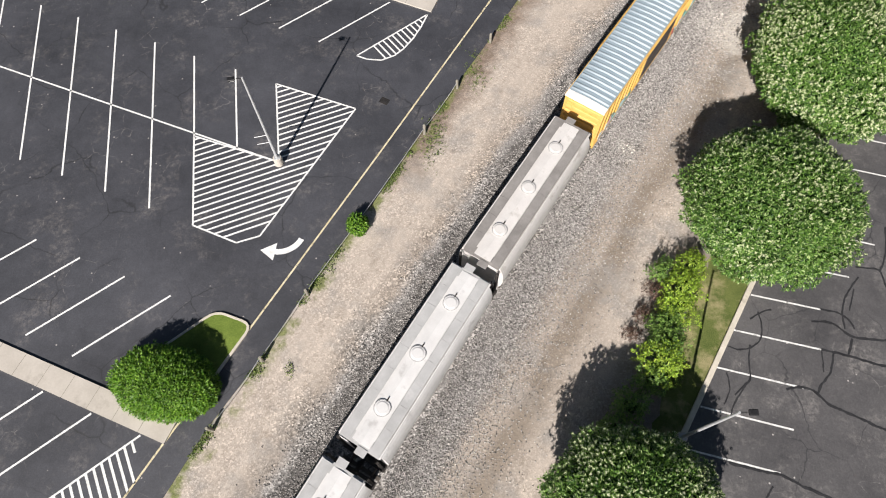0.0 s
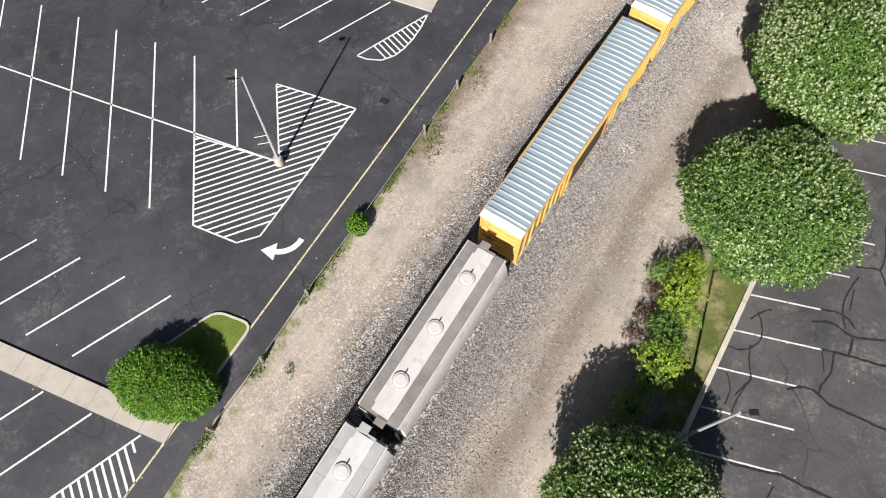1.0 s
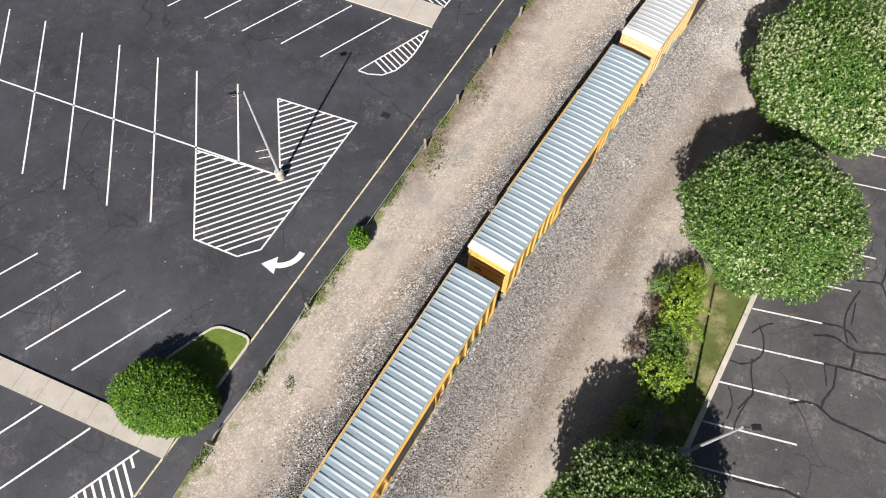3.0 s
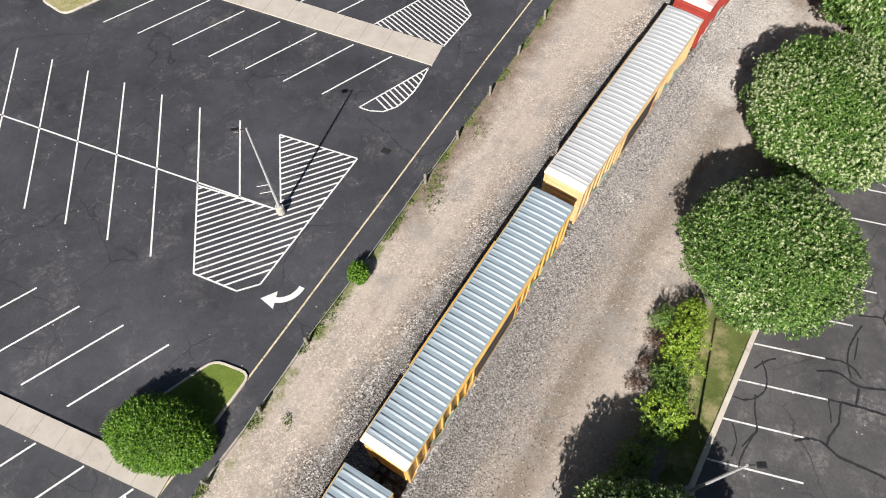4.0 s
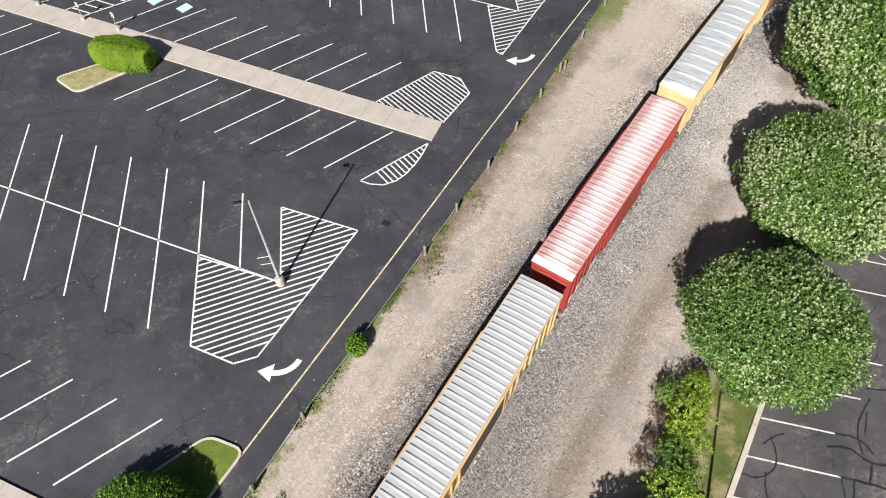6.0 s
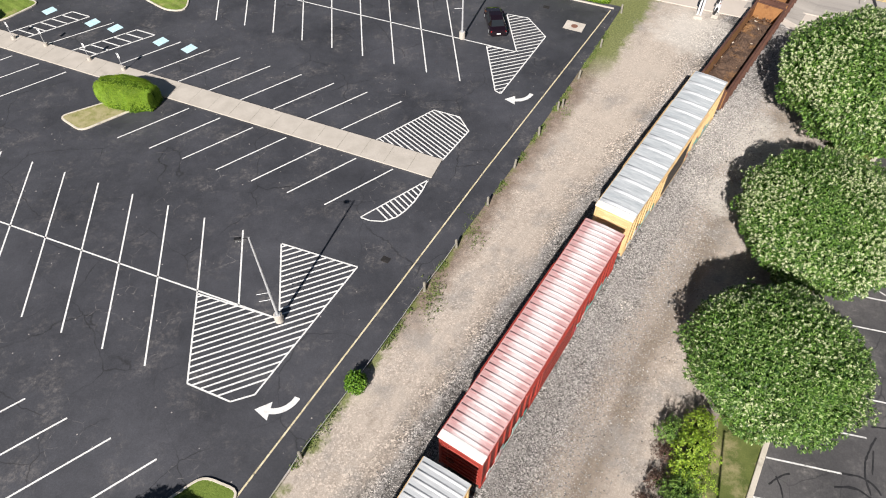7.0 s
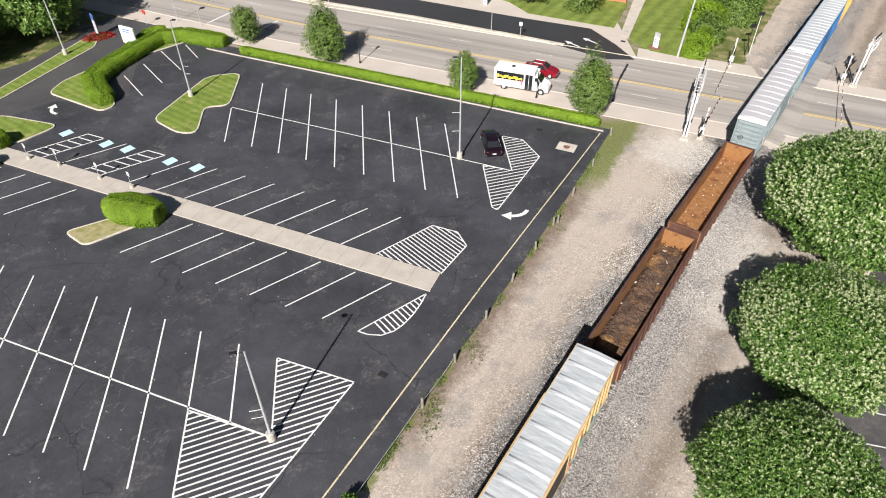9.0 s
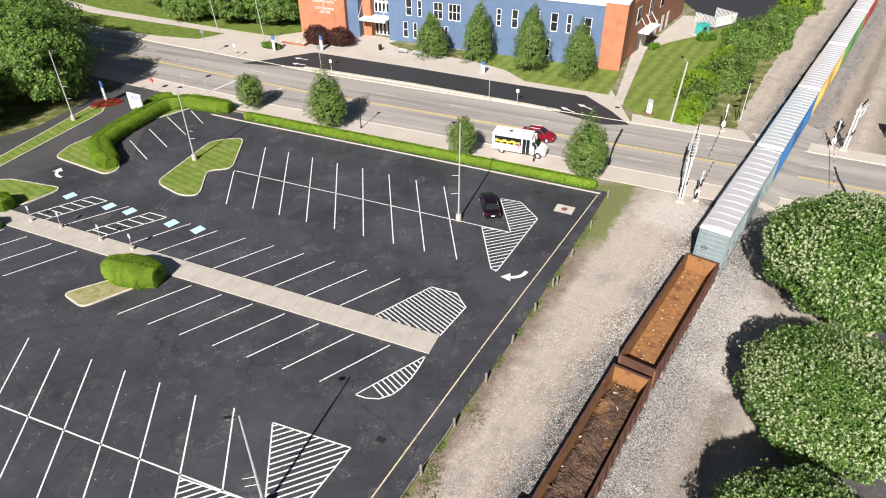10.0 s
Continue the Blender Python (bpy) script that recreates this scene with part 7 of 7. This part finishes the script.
def pane(parent, name, pts, material):
    bm = bmesh.new()
    f = bm.faces.new([bm.verts.new(p) for p in pts])
    bmesh.ops.recalc_face_normals(bm, faces=[f])
    ext = bmesh.ops.extrude_face_region(bm, geom=[f])
    c = sum((Vector(p) for p in pts), Vector()) / len(pts)
    push = Vector((c.x * 0.0, c.y, max(c.z - 0.9, 0) + 0.2)).normalized() * -0.02
    bmesh.ops.translate(bm, vec=push, verts=[v for v in ext["geom"] if isinstance(v, bmesh.types.BMVert)])
    return part(name, bm, material, parent)


def sedan(name, m, label, paint_m, length=4.6):
    t = thing(name, label, "car", m)
    k = length / 4.6
    st = [(-2.3, 0.78, 0.38, 0.80, 0.86, 0.66), (-2.18, 0.86, 0.28, 0.88, 0.97, 0.72), (-1.75, 0.90, 0.24, 0.92, 1.03, 0.74), (-1.05, 0.91, 0.22, 0.93, 1.42, 0.60), (-0.35, 0.91, 0.22, 0.92, 1.48, 0.62), (0.35, 0.91, 0.22, 0.91, 1.45, 0.61), (1.05, 0.91, 0.22, 0.90, 1.02, 0.74), (1.75, 0.88, 0.24, 0.80, 0.90, 0.70), (2.15, 0.82, 0.28, 0.68, 0.76, 0.62), (2.3, 0.70, 0.38, 0.58, 0.64, 0.52)]
    part("body", loft([(x * k, *r) for x, *r in st]), paint_m, t)
    pane(t, "windscreen", [(0.42 * k, -0.58, 1.44), (0.42 * k, 0.58, 1.44), (1.02 * k, 0.70, 1.055), (1.02 * k, -0.70, 1.055)], "glass")
    pane(t, "rear_window", [(-1.10 * k, -0.57, 1.415), (-1.10 * k, 0.57, 1.415), (-1.70 * k, 0.70, 1.07), (-1.70 * k, -0.70, 1.07)], "glass")
    for s in (-1, 1):
        pane(t, "side_window", [(-1.0 * k, s * 0.895, 0.98), (0.95 * k, s * 0.885, 0.95), (0.35 * k, s * 0.66, 1.40), (-0.95 * k, s * 0.65, 1.39)], "glass")
        part("tail_light", boxed(-2.29 * k, -2.17 * k, s * 0.68 - 0.13, s * 0.68 + 0.13, 0.74, 0.88, 0.02), "lamp_red", t)
        part("headlight", boxed(2.08 * k, 2.24 * k, s * 0.60 - 0.14, s * 0.60 + 0.14, 0.56, 0.68, 0.02), "trimwhite", t)
        part("mirror", boxed(0.72 * k, 0.88 * k, s * 1.0 - 0.09, s * 1.0 + 0.09, 0.95, 1.08, 0.02), paint_m, t)
    part("number_plate", boxed(-2.33 * k, -2.305 * k, -0.2, 0.2, 0.55, 0.68), "trimwhite", t, "plain white number plate")
    for x in (-1.4, 1.42):
        wheel_pair(t, x * k, 0.9, 0.33)
    return t


sedan("parked_car", pose(5.55, 61.35, 0.034, 0, 0, 95.5), "black saloon car parked beside the hatched area", "carblack", 5.1)
red_car = sedan("waiting_car", pose(13.4, 79.5, 0.024, 0, 0, -24), "dark red tall car waiting on the road", "carred", 4.7)
red_car.scale = (1.0, 1.04, 1.16)
for s in (-0.5, 0.5):
    part("roof_rail", boxed(-1.0, 0.3, s - 0.025, s + 0.025, 1.475, 1.53, 0.01), "silverpaint", red_car, "silver roof rail")


def shuttle(m):
    """A white shuttle bus: box body, van nose, dark windows with a coloured graphic."""
    t = thing("shuttle_bus", "white shuttle bus with a yellow and pink graphic", "bus", m)
    bm = bmesh.new()
    box(bm, -3.6, 1.7, -1.15, 1.15, 0.45, 2.85, 0.10)
    part("body", bm, "buswhite", t)
    st = [(1.55, 1.05, 0.42, 1.45, 2.35, 0.86), (2.0, 1.04, 0.40, 1.42, 2.22, 0.82), (2.55, 1.02, 0.38, 1.30, 1.50, 0.86), (3.25, 0.98, 0.38, 1.10, 1.26, 0.84), (3.55, 0.86, 0.42, 0.88, 0.98, 0.72)]
    part("cab", loft(st), "buswhite", t)
    pane(t, "windscreen", [(2.08, -0.78, 2.19), (2.08, 0.78, 2.19), (2.56, 0.84, 1.53), (2.56, -0.84, 1.53)], "glass")
    for s in (-1, 1):
        pane(t, "cab_window", [(1.75, s * 1.03, 1.46), (2.42, s * 1.02, 1.40), (2.1, s * 0.86, 2.14), (1.75, s * 0.88, 2.2)], "glass")
        part("window_band", boxed(-3.2, 0.35, s * 1.158 - 0.012, s * 1.158 + 0.012, 1.45, 2.45, 0.005), "glass", t)
        part("graphic_panel", boxed(-3.2, 0.3, s * 1.158 - 0.006, s * 1.158 + 0.006, 0.78, 1.448, 0.003), "trimwhite", t)
        for i in range(11):
            x = -3.1 + i * 0.30
            part("graphic", boxed(x, x + 0.26, s * 1.176 - 0.005, s * 1.176 + 0.005, 1.62 + 0.12 * math.sin(i * 2.1), 1.98 + 0.1 * math.cos(i * 1.7)), "sun_yellow", t, "yellow graphic")
            part("graphic", boxed(x, x + 0.2, s * 1.172 - 0.006, s * 1.172 + 0.006, 0.9 + 0.06 * (i % 3), 1.40 - 0.12 * (i % 2)), ("pale_pink", "trimwhite", "pale_pink", "steel")[i % 4], t, "pale graphic")
        part("graphic", boxed(0.02, 0.2, s * 1.177 - 0.005, s * 1.177 + 0.005, 0.95, 1.75), "pink", t, "pink graphic")
        part("mirror", boxed(2.25, 2.4, s * 1.25 - 0.1, s * 1.25 + 0.1, 1.4, 1.75, 0.03), "black", t)
    for x in (0.55, 1.05):
        part("door_leaf", boxed(x, x + 0.45, -1.185, -1.155, 0.5, 2.5, 0.005), "glass", t, "glazed folding door")
    part("roof_vent", boxed(-1.5, -1.1, -0.3, 0.1, 2.852, 2.93, 0.02), "black", t)
    for x in (-2.2, 2.65):
        wheel_pair(t, x, 1.1, 0.42)
    return t


shuttle(pose(10.5, 75.5, 0.024, 0, 0, -21))


# ---------------------------------------------------------------- the building beyond the road
A, B = Vector((-9.7, 123.3)), Vector((27.3, 107.5))
FW = (B - A).length
FY = math.degrees(math.atan2(B.y - A.y, B.x - A.x))
hall = thing("arts_building", "blue-panelled and orange-brick building with tall white windows", "building", pose(A.x, A.y, 0.1, 0, 0, FY))
WALL_H, BRICK_H = 10.3, 10.9


def wall_with(parent, x0, x1, y, thick, height, holes, material, name="wall"):
    """A wall along x with openings through it: (x, width, sill, height) each."""
    bm = bmesh.new()
    xs = sorted({x0, x1, *[h[0] for h in holes], *[h[0] + h[1] for h in holes]})
    zs = sorted({0.0, height, *[h[2] for h in holes], *[h[2] + h[3] for h in holes]})
    cells = set()
    for i, (a, b) in enumerate(zip(xs, xs[1:])):
        for j, (c, d) in enumerate(zip(zs, zs[1:])):
            if not any(h[0] < (a + b) / 2 < h[0] + h[1] and h[2] < (c + d) / 2 < h[2] + h[3] for h in holes):
                cells.add((i, j))
    known = {}

    def corner(i, j, k):
        if (i, j, k) not in known:
            known[(i, j, k)] = bm.verts.new((xs[i], y + thick * k, zs[j]))
        return known[(i, j, k)]

    for i, j in cells:
        for k in (0, 1):
            bm.faces.new([corner(i, j, k), corner(i + 1, j, k), corner(i + 1, j + 1, k), corner(i, j + 1, k)])
        for di, dj, p, q in ((-1, 0, (i, j), (i, j + 1)), (1, 0, (i + 1, j), (i + 1, j + 1)), (0, -1, (i, j), (i + 1, j)), (0, 1, (i, j + 1), (i + 1, j + 1))):
            if (i + di, j + dj) not in cells:
                bm.faces.new([corner(*p, 0), corner(*q, 0), corner(*q, 1), corner(*p, 1)])
    bmesh.ops.recalc_face_normals(bm, faces=bm.faces[:])
    return part(name, bm, material, parent)


def window(parent, x, w, sill, h, y, bars):
    """A white-framed window: frame, glazing bars and dark panes."""
    f = bmesh.new()
    e = 0.13
    box(f, x, x + e, y - 0.05, y + 0.12, sill, sill + h)
    box(f, x + w - e, x + w, y - 0.05, y + 0.12, sill, sill + h)
    box(f, x + e, x + w - e, y - 0.05, y + 0.12, sill, sill + e)
    box(f, x + e, x + w - e, y - 0.05, y + 0.12, sill + h - e, sill + h)
    fr = part("window", f, "trimwhite", parent, "white-framed window")
    nx, nz = bars
    for i in range(1, nx):
        c = x + w * i / nx
        part("glazing_bar", boxed(c - 0.05, c + 0.05, y - 0.03, y + 0.1, sill + e, sill + h - e), "trimwhite", fr)
    for j in range(1, nz):
        c = sill + h * j / nz
        part("glazing_bar", boxed(x + e, x + w - e, y - 0.025, y + 0.095, c - 0.05, c + 0.05), "trimwhite", fr)
    part("pane", boxed(x + e, x + w - e, y + 0.05, y + 0.075, sill + e, sill + h - e), "glass", fr)


# openings of the long blue wall: place along it, width, sill, height, bars
ROW = [(2.9, 1.1, 0.9, 3.0, (1, 2)), (5.0, 0.9, 0.9, 3.0, (1, 2)), (11.4, 0.8, 0.7, 3.2, (1, 2)), (18.6, 2.3, 0.5, 3.2, (2, 2)), (25.9, 1.0, 0.8, 3.1, (1, 2)), (28.0, 0.9, 0.8, 3.1, (1, 2)), (30.6, 0.9, 0.9, 3.0, (1, 2)), (36.2, 1.0, 1.0, 2.7, (1, 2)),
       (3.6, 1.3, 5.0, 3.0, (1, 2)), (6.0, 0.9, 5.0, 3.0, (1, 2)), (9.2, 1.9, 5.0, 3.0, (2, 2)), (12.2, 2.4, 5.0, 3.0, (3, 2)), (17.8, 1.3, 5.0, 3.0, (1, 2)), (21.4, 0.9, 5.0, 3.1, (1, 3)), (24.2, 1.2, 5.0, 3.2, (1, 2)), (28.4, 0.9, 5.2, 3.2, (1, 2)), (31.2, 1.3, 5.2, 3.2, (1, 2)), (34.0, 0.9, 5.2, 3.2, (1, 2)), (37.0, 1.3, 5.2, 3.0, (1, 2))]
wall_with(hall, 0.0, FW, 0.0, 0.35, WALL_H, [r[:4] for r in ROW], "bluewall", "wall_blue")
for x, w, s, h, bars in ROW:
    window(hall, x, w, s, h, 0.12, bars)
for i in range(1, 5):
    part("panel_joint", boxed(0.0, FW, -0.006, 0.0, i * 2.05, i * 2.05 + 0.025), "sign_blue", hall)
part("parapet", boxed(-0.05, FW, -0.08, 0.5, WALL_H + 0.003, WALL_H + 0.22, 0.02), "trimwhite", hall, "white parapet cap")
part("inner_back", boxed(0.3, FW - 0.2, 4.0, 4.2, 0.0, WALL_H - 0.2), "under", hall, "dark interior wall")
part("roof", boxed(-0.2, FW + 3.4, 0.36, 30.0, WALL_H - 0.3, WALL_H - 0.05), "trimwhite", hall, "white flat roof")
# orange corner tower and the long red-brick side
part("brick_tower", boxed(FW + 0.003, FW + 3.75, -0.25, 6.0, 0.0, BRICK_H, 0.03), "brick", hall, "orange brick corner tower")
part("tower_cap", boxed(FW - 0.05, FW + 3.8, -0.3, 6.05, BRICK_H + 0.003, BRICK_H + 0.2, 0.02), "trimwhite", hall)
WING = pose(FW + 3.7, 6.1, 0, 0, 0, -10)


def wing(name, bm, material, label=""):
    ob = part(name, bm, material, hall, label)
    ob.matrix_basis = WING


wing("brick_wing", boxed(-5.0, 0.0, 0.0, 36.0, 0.0, 9.6, 0.03), "brick2", "red brick side wing")
wing("wing_canopy", boxed(0.003, 2.0, 5.0, 12.0, 3.4, 3.7, 0.04), "trimwhite", "white entrance canopy")
for y in (5.6, 8.4, 11.2):
    wing("canopy_stay", rod(bmesh.new(), (1.8, y, 3.7), (0.05, y, 6.0), 0.06, n=6), "trimwhite")
for y, mm in ((6.3, "glass"), (8.2, "trimwhite"), (10.0, "trimwhite"), (16.5, "trimwhite"), (20.5, "trimwhite"), (24.0, "trimwhite")):
    wing("side_door", boxed(-0.01, 0.05, y - 0.75, y + 0.75, 0.0, 3.1), mm, "white side door" if mm != "glass" else "dark glazed door")
for y in (4.0, 11.0, 18.0, 25.0):
    f = boxed(-0.01, 0.06, y - 1.1, y + 1.1, 5.3, 8.3)
    wing("window_frame", f, "trimwhite")
    wing("side_window", boxed(0.0, 0.075, y - 0.95, y + 0.95, 5.45, 8.15), "glass", "dark window in a white frame")
# entrance bay and left brick wing
part("entrance_brick", boxed(-6.2, -4.4, 1.0, 8.0, 0.0, 10.6, 0.03), "brick", hall, "orange brick pier by the entrance")
part("entrance_wall", boxed(-4.4, -0.003, 2.6, 3.0, 0.0, 10.6), "bluewall", hall)
for i in range(5):
    window(hall, -4.3 + i * 0.84, 0.78, 0.0, 3.0, 2.45, (1, 1))
    for j in range(3):
        window(hall, -4.3 + i * 0.84, 0.78, 4.3 + j * 2.0, 1.9, 2.45, (1, 1))
part("entrance_canopy", boxed(-5.9, -0.3, -1.2, 2.6, 3.35, 3.75, 0.05), "trimwhite", hall, "white entrance canopy")
for x in (-6.2, -1.0):
    part("canopy_stay", rod(bmesh.new(), (x, -0.8, 3.7), (x, 2.6, 8.2), 0.05, n=6), "trimwhite", hall)
part("blue_pier", boxed(-8.6, -6.203, -0.6, 8.0, 0.0, 10.8, 0.03), "bluewall", hall, "blue panelled pier")
part("brick_front", boxed(-19.0, -8.603, -1.6, 8.0, 0.0, 11.0, 0.03), "brick", hall, "orange brick front with white lettering")


def lettering(text, x, z, size):
    cu = bpy.data.curves.new("lettering", "FONT")
    cu.body, cu.size, cu.extrude, cu.align_x = text, size, 0.03, "CENTER"
    tmp = bpy.data.objects.new("lettering", cu)
    scene.collection.objects.link(tmp)
    bpy.context.view_layer.update()
    me = bpy.data.meshes.new_from_object(tmp.evaluated_get(bpy.context.evaluated_depsgraph_get()))
    bpy.data.objects.remove(tmp)
    me.materials.clear()
    me.materials.append(M["trimwhite"])
    ob = new("lettering", me)
    ob.parent = hall
    ob.matrix_basis = pose(x, -1.65, z, 90, 0, 0)
    ob["label"] = "white raised lettering"


lettering("CREATIVE ARTS", -13.2, 6.0, 0.66)
lettering("&", -13.2, 5.4, 0.6)
lettering("CONFERENCE", -13.1, 4.75, 0.66)
lettering("CENTER", -13.0, 4.1, 0.66)
part("lettering_bar", boxed(-16.2, -10.2, -1.66, -1.603, 6.72, 7.15), "trimwhite", hall)
# before the building
for x, y in ((-6.9, 115.4), (-4.2, 114.1)):
    t = thing("bench", "pale slatted bench on the pavement", "bench", pose(x, y, 0.09, 0, 0, -24), "benches")
    for k in range(3):
        part("seat_slat", boxed(-0.9, 0.9, -0.3 + 0.16 * k, -0.17 + 0.16 * k, 0.42, 0.46), "steel", t)
    part("backrest", boxed(-0.9, 0.9, 0.2, 0.25, 0.55, 0.85), "steel", t)
    for s in (-0.75, 0.75):
        part("leg", boxed(s - 0.04, s + 0.04, -0.28, 0.26, 0.0, 0.42), "steel", t)
t = thing("litter_bin", "black round litter bin on the pavement", "bin", pose(-11.1, 117.4, 0.09))
part("body", rod(bmesh.new(), (0, 0, 0), (0, 0, 0.9), 0.30, 0.34, 14), "black", t)
part("lid", rod(bmesh.new(), (0, 0, 0.902), (0, 0, 1.05), 0.36, 0.2, 14), "black", t)
t = thing("utility_kiosk", "teal green metal kiosk on a concrete pad", "kiosk", pose(51.8, 126.6, 0.1, 0, 0, 30))
part("body", boxed(-1.1, 1.1, -0.8, 0.8, 0.15, 1.9, 0.05), "teal", t)
part("hood", boxed(-1.15, 1.15, -0.85, 0.85, 1.902, 2.05, 0.04), "teal", t)
part("door", boxed(-0.7, 0.2, -0.84, -0.802, 0.4, 1.6), "under", t, "dark louvred door")
part("pad", boxed(-1.6, 1.6, -1.3, 1.3, -0.05, 0.148), "pale_concrete", t)
t = thing("fence_enclosure", "pale slatted fence round the bins", "fence", pose(56.0, 131.0, 0.1, 0, 0, 32))
for side_k, (ax, ay, bx, by) in enumerate(((0, 0, 6.5, 0), (0, 0, 0, 5.0), (6.5, 0, 6.5, 5.0))):
    n = int(math.hypot(bx - ax, by - ay) / 0.3)
    for i in range(n + 1):
        x, y = ax + (bx - ax) * i / n, ay + (by - ay) * i / n
        part("slat", boxed(x - 0.11, x + 0.11, y - 0.03 + 0.001 * side_k, y + 0.03 + 0.001 * side_k, 0.0, 2.0), "silverpaint", t)
t = thing("brick_planter", "low brick planter with pale coping", "planter", pose(-27.5, 121.4, 0.1, 0, 0, -24))
part("wall", boxed(-2.6, 2.6, -1.0, 1.0, 0.0, 0.5, 0.03), "brick2", t)
part("coping", boxed(-2.7, 2.7, -1.1, 1.1, 0.502, 0.58, 0.02), "kerb", t)


# ---------------------------------------------------------------- what moves
def motions():
    """The train rolls past, towards the camera's side."""
    for car, s0, s1 in TRAIN:
        rows = []
        for k in range(21):
            t = k * 0.5
            x, y, h = on_track((s0 + s1) / 2 - (10.493 * t + 0.031 * t * t))
            rows.append((t, pose(x, y, 0.0, 0, 0, h)))
        walk(car, rows)


motions()
